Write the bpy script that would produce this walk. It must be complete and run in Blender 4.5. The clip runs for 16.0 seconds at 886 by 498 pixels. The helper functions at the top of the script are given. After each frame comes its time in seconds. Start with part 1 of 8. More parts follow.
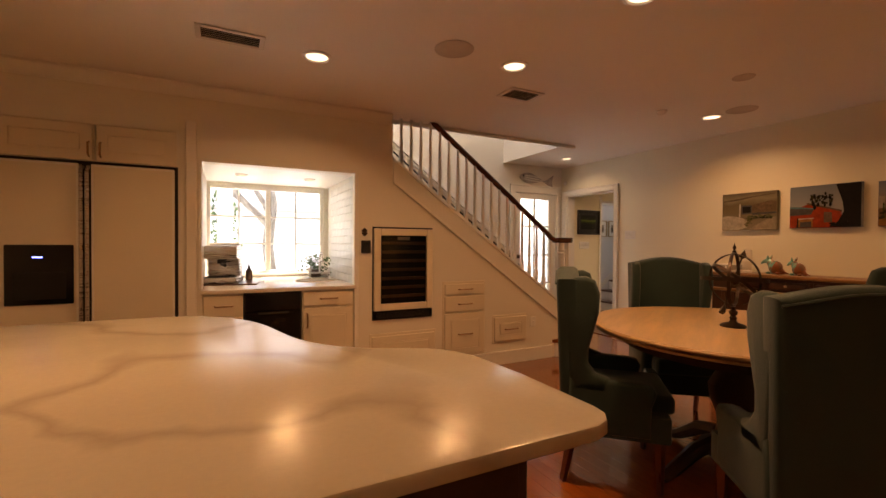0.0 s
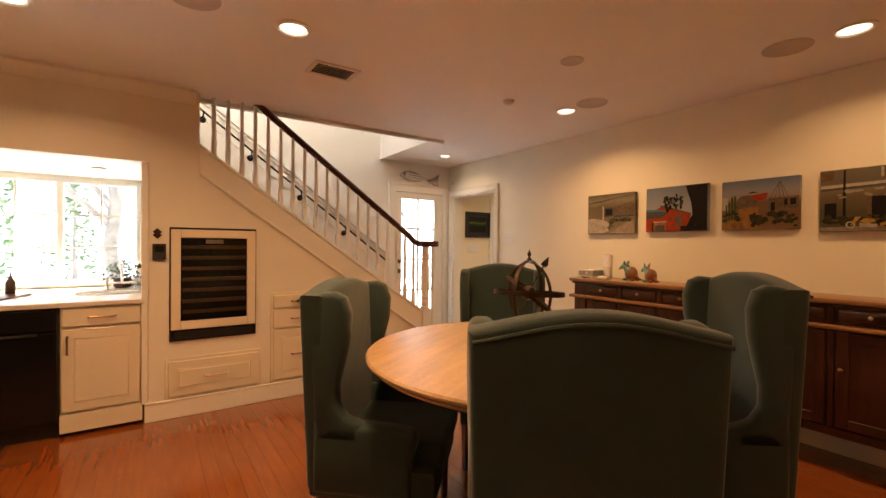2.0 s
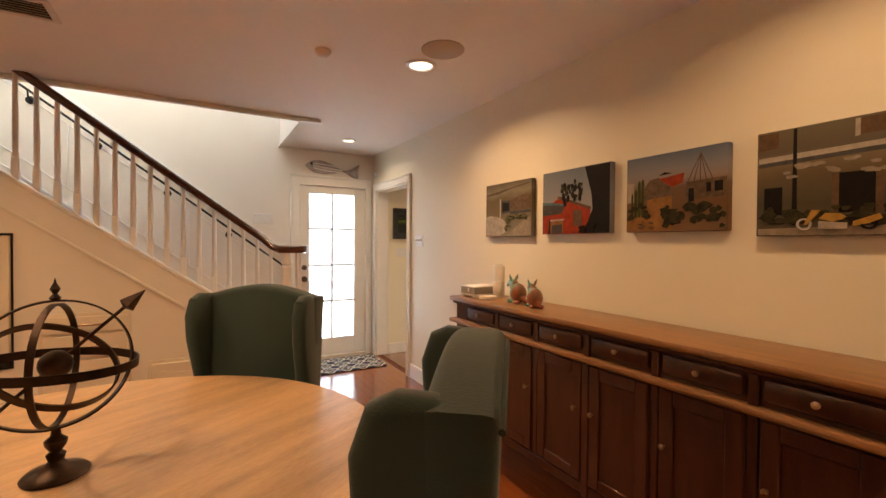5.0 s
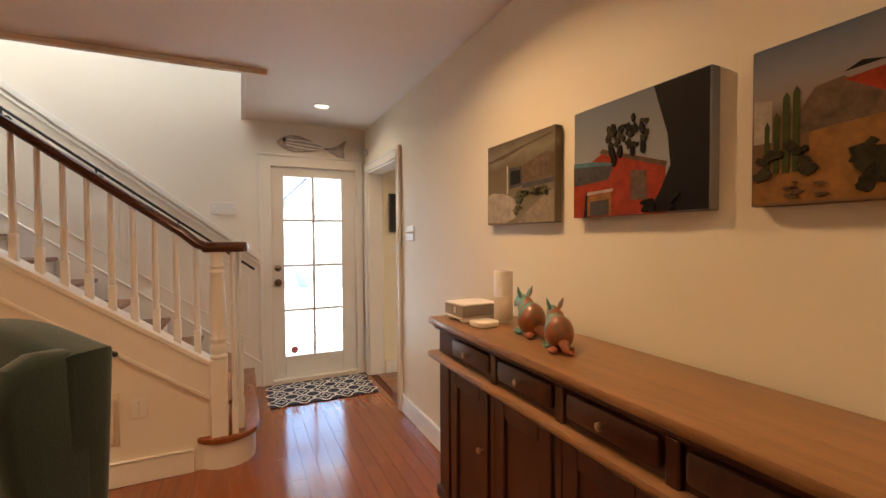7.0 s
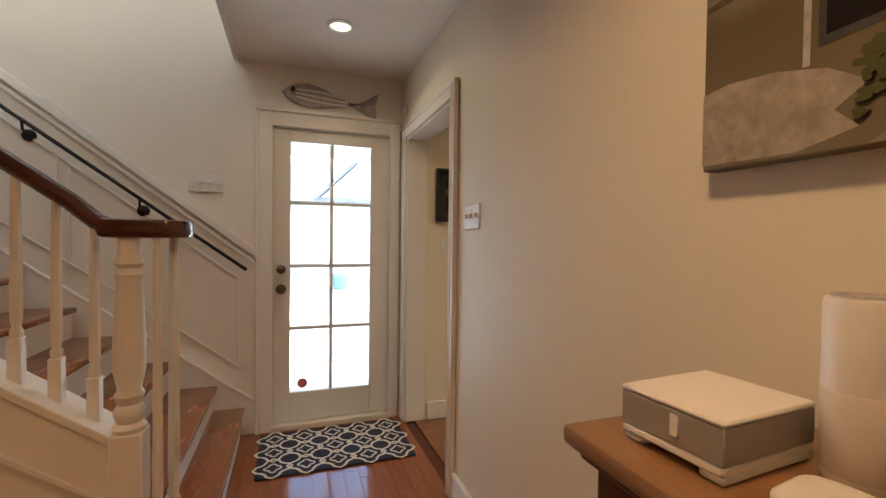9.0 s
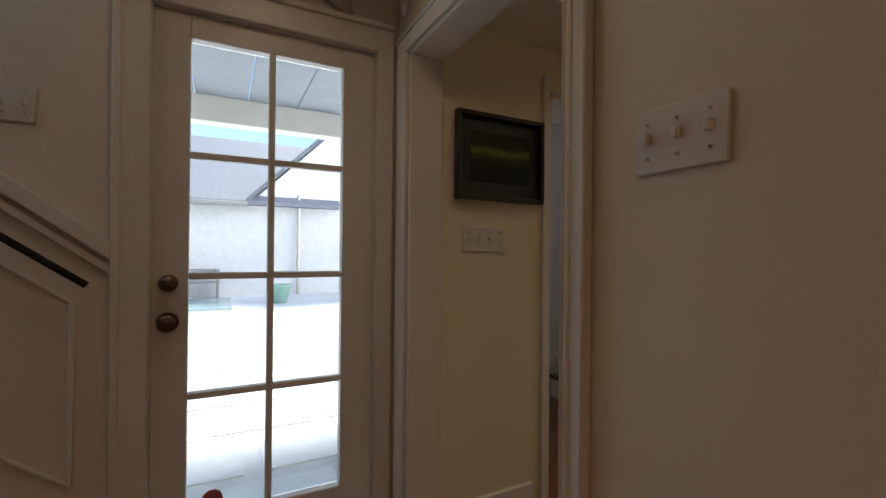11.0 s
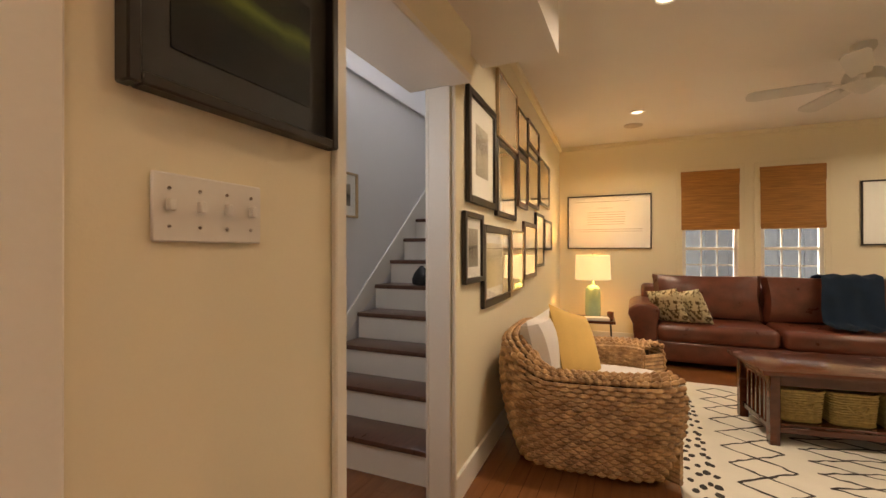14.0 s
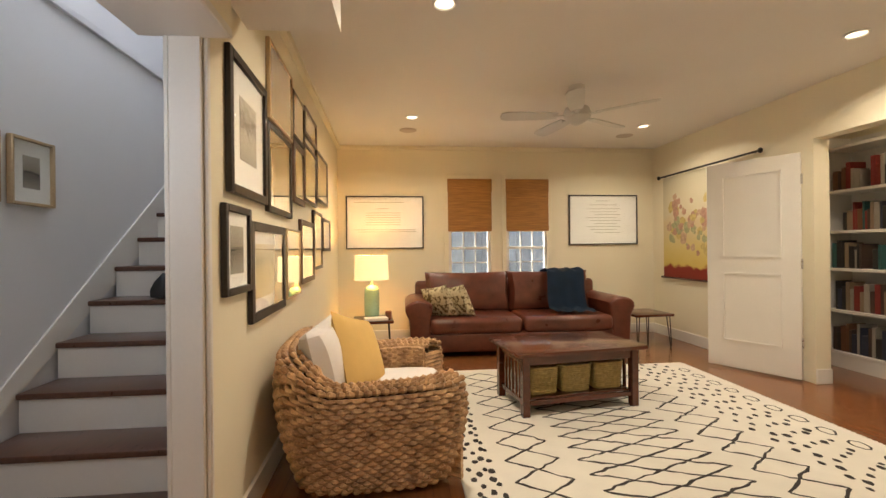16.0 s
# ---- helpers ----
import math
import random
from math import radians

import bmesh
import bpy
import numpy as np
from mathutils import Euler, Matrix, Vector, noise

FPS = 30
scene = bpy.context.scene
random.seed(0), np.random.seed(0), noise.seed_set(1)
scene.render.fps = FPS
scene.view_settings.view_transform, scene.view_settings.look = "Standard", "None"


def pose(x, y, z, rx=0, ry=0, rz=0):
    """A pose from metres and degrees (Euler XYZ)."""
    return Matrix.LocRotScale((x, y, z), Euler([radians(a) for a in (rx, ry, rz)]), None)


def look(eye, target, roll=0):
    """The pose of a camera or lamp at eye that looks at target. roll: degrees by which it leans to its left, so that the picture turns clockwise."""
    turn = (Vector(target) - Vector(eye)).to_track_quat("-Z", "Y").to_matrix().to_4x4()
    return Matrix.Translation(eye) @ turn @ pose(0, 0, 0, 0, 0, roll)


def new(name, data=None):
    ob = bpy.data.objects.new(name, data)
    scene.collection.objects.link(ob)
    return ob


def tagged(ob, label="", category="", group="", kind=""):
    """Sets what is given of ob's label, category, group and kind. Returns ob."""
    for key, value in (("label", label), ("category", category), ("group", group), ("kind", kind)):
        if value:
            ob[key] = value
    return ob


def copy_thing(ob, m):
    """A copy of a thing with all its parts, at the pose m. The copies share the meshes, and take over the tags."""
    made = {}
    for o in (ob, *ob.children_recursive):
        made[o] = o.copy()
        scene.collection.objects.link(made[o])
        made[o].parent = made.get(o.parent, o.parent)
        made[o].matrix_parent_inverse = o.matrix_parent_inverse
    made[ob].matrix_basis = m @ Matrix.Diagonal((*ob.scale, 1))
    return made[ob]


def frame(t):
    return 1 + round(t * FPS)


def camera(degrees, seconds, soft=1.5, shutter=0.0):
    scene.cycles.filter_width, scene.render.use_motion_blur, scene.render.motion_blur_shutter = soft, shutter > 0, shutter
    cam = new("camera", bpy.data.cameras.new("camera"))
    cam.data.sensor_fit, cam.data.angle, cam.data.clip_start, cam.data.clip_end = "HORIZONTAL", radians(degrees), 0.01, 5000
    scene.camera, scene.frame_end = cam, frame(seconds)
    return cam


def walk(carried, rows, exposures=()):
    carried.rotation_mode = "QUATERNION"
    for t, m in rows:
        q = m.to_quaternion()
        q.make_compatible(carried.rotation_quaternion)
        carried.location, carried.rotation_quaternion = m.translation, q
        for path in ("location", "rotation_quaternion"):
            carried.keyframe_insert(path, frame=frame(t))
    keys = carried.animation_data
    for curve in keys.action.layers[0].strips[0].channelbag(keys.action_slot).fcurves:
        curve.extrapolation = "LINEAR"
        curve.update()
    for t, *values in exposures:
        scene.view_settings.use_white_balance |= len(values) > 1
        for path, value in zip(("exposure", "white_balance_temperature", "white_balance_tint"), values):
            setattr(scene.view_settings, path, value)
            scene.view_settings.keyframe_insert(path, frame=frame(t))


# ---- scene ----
cam = camera(91.8, 16.0)
PATH = [
    (0, (-4.749, -5.189, 1.293), (-3.838, -3.409, 1.264), 0.4),
    (0.5, (-4.507, -5.196, 1.29), (-3.519, -3.457, 1.266), 0.5),
    (1, (-4.252, -5.196, 1.302), (-3.193, -3.5, 1.284), 0.4),
    (1.5, (-3.98, -5.182, 1.302), (-2.864, -3.522, 1.291), 0.4),
    (2, (-3.665, -5.211, 1.313), (-2.535, -3.561, 1.298), 0.5),
    (2.5, (-3.338, -5.263, 1.328), (-2.219, -3.605, 1.314), 0.6),
    (3, (-3.038, -5.265, 1.331), (-1.935, -3.597, 1.319), 0.6),
    (3.5, (-2.754, -5.251, 1.339), (-1.673, -3.568, 1.329), 0.6),
    (4, (-2.512, -5.243, 1.353), (-1.445, -3.551, 1.341), 0.5),
    (4.5, (-2.227, -5.209, 1.365), (-1.197, -3.495, 1.352), 0.6),
    (5, (-1.927, -5.124, 1.39), (-0.932, -3.39, 1.363), 0.4),
    (5.2, (-1.849, -5.077, 1.378), (-0.85, -3.345, 1.361), 0.5),
    (7.3, (-1.032, -4.157, 1.383), (-0.24, -2.322, 1.324), -0.0),
    (7.5, (-0.963, -4.044, 1.381), (-0.21, -2.192, 1.322), 0.3),
    (8, (-0.876, -3.72, 1.369), (-0.181, -1.845, 1.313), 0.3),
    (8.5, (-0.811, -3.411, 1.367), (-0.155, -1.523, 1.308), 0.4),
    (8.7, (-0.8, -3.288, 1.34), (-0.14, -1.401, 1.291), 0.5),
    (10.8, (-0.682, -1.872, 1.231), (0.181, -0.068, 1.232), 0.7),
    (11, (-0.673, -1.751, 1.22), (0.238, 0.029, 1.225), 0.6),
    (11.5, (-0.615, -1.493, 1.228), (0.473, 0.185, 1.234), 0.4),
    (12, (-0.501, -1.235, 1.202), (0.78, 0.301, 1.221), 0.2),
    (12.5, (-0.394, -1.052, 1.206), (1.06, 0.322, 1.214), 0.2),
    (13, (-0.319, -0.932, 1.202), (1.293, 0.251, 1.207), 0.2),
    (13.5, (-0.246, -0.859, 1.191), (1.476, 0.158, 1.2), -0.0),
    (14, (-0.161, -0.805, 1.201), (1.668, 0.005, 1.208), -0.1),
    (14.5, (-0.094, -0.777, 1.206), (1.824, -0.212, 1.211), -0.2),
    (15, (-0.024, -0.75, 1.202), (1.954, -0.454, 1.208), -0.4),
    (15.5, (0.028, -0.728, 1.214), (2.028, -0.7, 1.216), -0.4),
    (16, (0.087, -0.727, 1.21), (2.078, -0.917, 1.21), -0.6),
]
walk(cam, [(t, look(eye, target, roll)) for t, eye, target, roll in PATH],
     exposures=[(0, 2.15, 8200, 21), (1.5, 2.7, 7500, 16), (2.5, 2.95, 6900, 12), (5, 2.95, 6300, 9), (7.5, 2.7, 6150, 7), (8.7, 2.4, 6050, 6), (10.8, 0.85, 6200, 8), (11.5, 0.4, 6300, 9), (12.2, 0.2, 6300, 9), (12.6, 0.45, 6400, 10), (13.0, 1.75, 7600, 18), (13.5, 2.2, 7600, 17), (14.5, 2.6, 7000, 13), (16, 2.7, 6500, 10)])

# ---------------------------------------------------------------- world, sun, large lights
world = bpy.data.worlds.new("sky")
scene.world = world
world.use_nodes = True
wn = world.node_tree
sky = wn.nodes.new("ShaderNodeTexSky")
sky.sky_type = "NISHITA"
sky.sun_disc = False
sky.ozone_density = 0.3
sky.sun_elevation, sky.sun_rotation = radians(42), radians(140)
wn.links.new(sky.outputs[0], wn.nodes["Background"].inputs[0])
wn.nodes["Background"].inputs[1].default_value = 0.18

sun_data = bpy.data.lights.new("sun", "SUN")
sun_data.energy, sun_data.angle, sun_data.color = 4.2, radians(12), (1.0, 0.96, 0.9)
sun = new("sun", sun_data)
sun.matrix_world = look((6, 12, 14), (0, 4, 0))

WARM = (1.0, 0.58, 0.28)
SOFTWARM = (1.0, 0.72, 0.45)


def area_lamp(name, eye, target, sx, sy, watts, colour, spread=180):
    d = bpy.data.lights.new(name, "AREA")
    d.shape, d.size, d.size_y, d.energy, d.color = "RECTANGLE", sx, sy, watts, colour
    d.spread = radians(spread)
    o = new(name, d)
    o.matrix_world = look(eye, target)
    return o


def disc_lamp(name, eye, watts, colour, size):
    d = bpy.data.lights.new(name, "AREA")
    d.shape, d.size, d.energy, d.color = "DISK", size, watts, colour
    d.spread = radians(150)
    o = new(name, d)
    o.matrix_world = look(eye, (eye[0], eye[1] + 0.001, eye[2] - 1))
    return o


# daylight through the two skylights over the stairs
area_lamp("skylight_daylight", (-2.25, -0.62, 4.99), (-2.25, -0.62, 0), 1.4, 0.85, 2.6, (0.9, 0.94, 1.0))
area_lamp("stair_skylight_daylight", (2.9, 0.55, 4.99), (2.9, 0.551, 0), 1.3, 0.6, 3.2, (0.84, 0.9, 1.0))
# added fill for the opening's jamb and the stairs; this wall has no window
area_lamp("stair_window_daylight", (0.735, 0.56, 1.5), (1.7, 0.45, 1.4), 0.6, 1.2, 1.3, (0.86, 0.91, 1.0))

# ---------------------------------------------------------------- materials


def mat(name, colour, rough=0.6, metal=0.0, var=0.06, scale=6.0, fine=60.0, bump=0.0, spec=0.5, stretch=(1, 1, 1), coat=0.0,
        rand=0.0, emit=0.0, trans=0.0, sheen=0.0, dark=None, contrast=(0.35, 0.7), world_space=False):
    """A surface with two scales of variation, in object space."""
    m = bpy.data.materials.new(name)
    m.use_nodes = True
    n, l = m.node_tree.nodes, m.node_tree.links
    b = n["Principled BSDF"]
    b.inputs["Roughness"].default_value = rough
    b.inputs["Metallic"].default_value = metal
    b.inputs["Specular IOR Level"].default_value = spec
    b.inputs["Coat Weight"].default_value = coat
    b.inputs["Coat Roughness"].default_value = 0.12
    b.inputs["Sheen Weight"].default_value = sheen
    b.inputs["Transmission Weight"].default_value = trans
    if emit:
        b.inputs["Emission Color"].default_value = (*colour, 1)
        b.inputs["Emission Strength"].default_value = emit
    tc = n.new("ShaderNodeTexCoord")
    mp = n.new("ShaderNodeMapping")
    mp.inputs["Scale"].default_value = stretch
    l.new(n.new("ShaderNodeNewGeometry").outputs["Position"] if world_space else tc.outputs["Object"], mp.inputs["Vector"])
    big = n.new("ShaderNodeTexNoise")
    big.inputs["Scale"].default_value, big.inputs["Detail"].default_value = scale, 5
    l.new(mp.outputs[0], big.inputs["Vector"])
    small = n.new("ShaderNodeTexNoise")
    small.inputs["Scale"].default_value, small.inputs["Detail"].default_value = fine, 3
    l.new(mp.outputs[0], small.inputs["Vector"])
    ramp = n.new("ShaderNodeValToRGB")
    ramp.color_ramp.elements[0].position, ramp.color_ramp.elements[1].position = contrast
    lo = dark or tuple(c * (1 - var) for c in colour)
    hi = tuple(min(1.0, c * (1 + var)) for c in colour)
    ramp.color_ramp.elements[0].color, ramp.color_ramp.elements[1].color = (*lo, 1), (*hi, 1)
    mixf = n.new("ShaderNodeMath")
    mixf.operation = "MULTIPLY_ADD"
    mixf.inputs[1].default_value = 0.3
    l.new(small.outputs[0], mixf.inputs[0])
    sc = n.new("ShaderNodeMath")
    sc.operation = "MULTIPLY"
    sc.inputs[1].default_value = 0.7
    l.new(big.outputs[0], sc.inputs[0])
    l.new(sc.outputs[0], mixf.inputs[2])
    l.new(mixf.outputs[0], ramp.inputs[0])
    out = ramp.outputs[0]
    if rand:
        info = n.new("ShaderNodeObjectInfo")
        hsv = n.new("ShaderNodeHueSaturation")
        mr = n.new("ShaderNodeMapRange")
        mr.inputs["To Min"].default_value, mr.inputs["To Max"].default_value = 1 - rand, 1 + rand
        l.new(info.outputs["Random"], mr.inputs["Value"])
        l.new(mr.outputs[0], hsv.inputs["Value"])
        l.new(out, hsv.inputs["Color"])
        out = hsv.outputs[0]
    l.new(out, b.inputs["Base Color"])
    rr = n.new("ShaderNodeMapRange")
    rr.inputs["To Min"].default_value, rr.inputs["To Max"].default_value = max(0.02, rough - 0.07), min(1, rough + 0.07)
    l.new(big.outputs[0], rr.inputs["Value"])
    l.new(rr.outputs[0], b.inputs["Roughness"])
    if bump:
        bp = n.new("ShaderNodeBump")
        bp.inputs["Strength"].default_value, bp.inputs["Distance"].default_value = bump, 0.004
        l.new(small.outputs[0], bp.inputs["Height"])
        l.new(bp.outputs[0], b.inputs["Normal"])
    return m


M_CREAM = mat("cream_picture_wall_paint", (0.79, 0.742, 0.6), 0.5, var=0.02, scale=1.5, fine=180, bump=0.05)
M_WALL = mat("kitchen_wall_paint", (0.78, 0.73, 0.64), 0.5, var=0.02, scale=1.5, fine=180, bump=0.05)
M_TRIM = mat("white_satin_trim_paint", (0.8, 0.77, 0.71), 0.35, var=0.03, scale=3, fine=90, bump=0.03)
M_DEN = mat("cream_den_wall_paint", (0.82, 0.75, 0.57), 0.55, var=0.02, scale=1.5, fine=180, bump=0.05)
M_STAIRWALL = mat("pale_grey_stair_wall_paint", (0.74, 0.74, 0.75), 0.55, var=0.02, scale=1.5, fine=180, bump=0.05)
M_CEIL = mat("ceiling_paint", (0.8, 0.76, 0.70), 0.75, var=0.02, scale=2, fine=150, bump=0.08)
M_FLOOR = mat("varnished_red_oak", (0.265, 0.07, 0.016), 0.16, var=0.12, scale=3, fine=50, stretch=(14, 1.2, 8), rand=0.05, coat=0.7, bump=0.0, world_space=True)
M_DENFLOOR = mat("varnished_red_oak_den", (0.22, 0.083, 0.03), 0.22, var=0.13, scale=3, fine=50, stretch=(1.2, 14, 8), rand=0.05, coat=0.35, bump=0.04, world_space=True)
M_GAP = mat("dark_floor_joint", (0.11, 0.03, 0.009), 0.8)
M_TREAD = mat("dark_walnut_tread", (0.11, 0.046, 0.026), 0.3, var=0.25, scale=4, fine=60, stretch=(2, 12, 4), coat=0.3)
M_STAIRTREAD = mat("red_oak_stair_tread", (0.26, 0.085, 0.028), 0.25, var=0.25, scale=4, fine=60, stretch=(12, 2, 4), coat=0.3)
M_RAIL = mat("dark_mahogany_handrail", (0.07, 0.022, 0.014), 0.25, var=0.25, scale=8, fine=80, coat=0.5)
M_IRON = mat("black_wrought_iron", (0.02, 0.018, 0.016), 0.45, metal=0.6, var=0.3, bump=0.1)
M_BRONZE = mat("aged_bronze", (0.045, 0.028, 0.02), 0.4, metal=0.8, var=0.35, scale=20, bump=0.1)
M_CAB = mat("cream_cabinet_paint", (0.74, 0.66, 0.53), 0.38, var=0.03, scale=3, fine=100, bump=0.03)
M_PULL = mat("brushed_bronze_pull", (0.35, 0.22, 0.12), 0.35, metal=0.9, var=0.1)
M_STEEL = mat("brushed_steel", (0.55, 0.52, 0.5), 0.28, metal=1.0, var=0.08, stretch=(1, 1, 20))
M_BLACK = mat("gloss_black_appliance", (0.008, 0.008, 0.009), 0.15, var=0.1)
M_MATTBLACK = mat("matt_black", (0.012, 0.011, 0.011), 0.6, var=0.2)
M_COUNTER = mat("pale_stone_counter", (0.72, 0.66, 0.57), 0.2, var=0.06, scale=5)
M_TILE = mat("glazed_white_tile", (0.74, 0.75, 0.72), 0.12, var=0.03, scale=12, rand=0.05, bump=0.03)
M_GROUT = mat("pale_grout", (0.55, 0.53, 0.48), 0.8)
M_TABLE = mat("scrubbed_pine_tabletop", (0.43, 0.285, 0.15), 0.32, var=0.32, scale=2.2, fine=40, stretch=(1, 7, 3), bump=0.05, contrast=(0.3, 0.62))
M_TABLEBASE = mat("dark_table_pedestal", (0.05, 0.025, 0.015), 0.5, var=0.3)
M_GREEN = mat("sage_green_wool", (0.018, 0.042, 0.038), 0.85, var=0.16, scale=7, fine=260, bump=0.35, sheen=0.22)
M_LEG = mat("dark_red_leg_wood", (0.12, 0.03, 0.015), 0.3, var=0.25, stretch=(6, 6, 1), coat=0.3)
M_SIDE = mat("dark_antique_wood", (0.065, 0.021, 0.01), 0.36, var=0.35, scale=3.5, fine=45, stretch=(6, 6, 1.2), bump=0.06, coat=0.15)
M_SIDETOP = mat("worn_walnut_top", (0.28, 0.145, 0.06), 0.38, var=0.3, scale=2.5, fine=40, stretch=(8, 1, 4), bump=0.05, coat=0.1)
M_BRASS = mat("tarnished_brass", (0.6, 0.47, 0.3), 0.3, metal=1.0, var=0.15)
M_KNOB = mat("dark_worn_bronze", (0.16, 0.12, 0.09), 0.32, metal=1.0, var=0.3, scale=30)
M_WHITEPL = mat("white_plastic", (0.78, 0.76, 0.72), 0.3, var=0.02)
M_GREYPL = mat("grey_plastic", (0.33, 0.31, 0.29), 0.4, var=0.05, bump=0.1, fine=300)
M_TURQ = mat("turquoise_glaze", (0.10, 0.25, 0.2), 0.42, dark=(0.24, 0.075, 0.025), var=0.2, scale=13, fine=50, coat=0.2, contrast=(0.40, 0.45))
M_COPPER = mat("copper_glaze", (0.22, 0.065, 0.024), 0.32, dark=(0.13, 0.1, 0.06), var=0.25, scale=10, fine=40, coat=0.35, contrast=(0.34, 0.5))
M_NAVY = mat("navy_mat_cotton", (0.018, 0.022, 0.045), 0.95, var=0.2, fine=300, bump=0.3)
M_CREAMYARN = mat("cream_yarn", (0.72, 0.66, 0.55), 0.95, var=0.06, fine=300, bump=0.3)
M_GALV = mat("weathered_grey_fish", (0.43, 0.38, 0.35), 0.6, var=0.35, scale=18, fine=60, bump=0.2)
M_GLASSBLK = mat("dark_picture_glass", (0.01, 0.011, 0.01), 0.08, var=0.2)
M_FRAMEBLK = mat("black_picture_frame", (0.018, 0.013, 0.011), 0.35, var=0.3, fine=80)
M_FRAMEBRN = mat("brown_picture_frame", (0.07, 0.03, 0.018), 0.35, var=0.3, fine=80)
M_FRAMEPALE = mat("pale_gilt_frame", (0.5, 0.36, 0.2), 0.4, var=0.2, fine=80)
M_MATBOARD = mat("white_mat_board", (0.82, 0.8, 0.75), 0.7, var=0.02)
M_WICKER = mat("woven_water_hyacinth", (0.53, 0.335, 0.17), 0.5, dark=(0.27, 0.145, 0.065), var=0.22, scale=14, fine=110, bump=0.4, contrast=(0.36, 0.62))
M_WEAVESHADE = mat("painted_weave_gap_shade", (0.05, 0.025, 0.012), 0.9)
M_CUSHWHITE = mat("off_white_cushion_cotton", (0.72, 0.68, 0.66), 0.9, var=0.03, fine=300, bump=0.2)
M_YELLOW = mat("mustard_yellow_cotton", (0.66, 0.43, 0.14), 0.9, var=0.06, fine=300, bump=0.25)
M_PATTERN = mat("gold_and_cream_print", (0.62, 0.55, 0.36), 0.85, dark=(0.13, 0.08, 0.025), var=0.1, scale=26, fine=60, contrast=(0.44, 0.5), bump=0.1)
M_LEATHER = mat("oxblood_leather", (0.13, 0.036, 0.02), 0.3, var=0.35, scale=9, fine=120, bump=0.25, spec=0.6)
M_THROW = mat("navy_knit_throw", (0.014, 0.034, 0.07), 0.95, var=0.2, fine=200, bump=0.5)
M_CHERRY = mat("dark_cherry_wood", (0.10, 0.028, 0.014), 0.25, var=0.3, scale=4, fine=50, stretch=(6, 1.2, 4), coat=0.4)
M_BASKET = mat("seagrass_basket", (0.42, 0.31, 0.12), 0.8, var=0.3, scale=40, fine=150, bump=0.5)
M_BLIND = mat("bamboo_blind", (0.43, 0.2, 0.05), 0.6, var=0.35, scale=5, fine=90, stretch=(1, 1, 26), bump=0.3)
M_SHADE = mat("lit_cream_lamp_shade", (1.0, 0.74, 0.38), 0.9, var=0.03, emit=0.13)
M_LAMPGLASS = mat("pale_green_ceramic", (0.36, 0.58, 0.44), 0.2, var=0.08, coat=0.3)
M_RUG = mat("ivory_wool_rug", (0.71, 0.675, 0.6), 0.97, var=0.06, scale=5, fine=220, bump=0.5)
M_RUGINK = mat("charcoal_wool_yarn", (0.035, 0.03, 0.028), 0.97, var=0.2, fine=220, bump=0.4)
M_FAN = mat("white_fan_enamel", (0.62, 0.6, 0.54), 0.4, var=0.04)
M_BULB = mat("lit_lamp_lens", (1.0, 0.86, 0.62), 0.5, var=0.01, emit=0.5)
M_SPEAKER = mat("tan_speaker_grille", (0.55, 0.47, 0.40), 0.8, var=0.08, fine=400, bump=0.3)
M_VENT = mat("vent_enamel", (0.66, 0.6, 0.53), 0.5, var=0.05)
M_DARK = mat("dark_void", (0.01, 0.009, 0.008), 0.9)
M_PATIO = mat("pale_limestone_paving", (0.8, 0.8, 0.79), 0.3, var=0.12, scale=2, fine=30, rand=0.12, bump=0.1)
M_LAWN = mat("wet_pale_ground", (0.78, 0.78, 0.77), 0.6, var=0.2, scale=0.7, fine=8)
M_POOL = mat("teal_pool_water", (0.4, 0.55, 0.54), 0.05, var=0.1)
M_BRICKW = mat("whitewashed_brick", (0.84, 0.82, 0.8), 0.85, var=0.07, scale=8, fine=60, rand=0.14, bump=0.3)
M_ROOF = mat("grey_slate_roof", (0.22, 0.23, 0.26), 0.7, var=0.15, scale=10, fine=60, rand=0.15)
M_PORCH = mat("grey_blue_porch_board", (0.32, 0.35, 0.38), 0.6, var=0.1, scale=6)
M_POT = mat("celadon_glazed_pot", (0.25, 0.42, 0.33), 0.25, var=0.15, coat=0.4)
M_BARK = mat("grey_bark", (0.22, 0.20, 0.18), 0.9, var=0.35, scale=8, fine=40, bump=0.6)
M_LEAF = mat("dark_green_leaf", (0.09, 0.15, 0.06), 0.6, var=0.35, scale=4, rand=0.2)
M_RED = mat("red_sticker", (0.55, 0.16, 0.15), 0.5)
M_FENCE = mat("weathered_grey_fence_board", (0.085, 0.092, 0.11), 0.8, var=0.3, scale=5, fine=50, stretch=(4, 4, 1), rand=0.25)


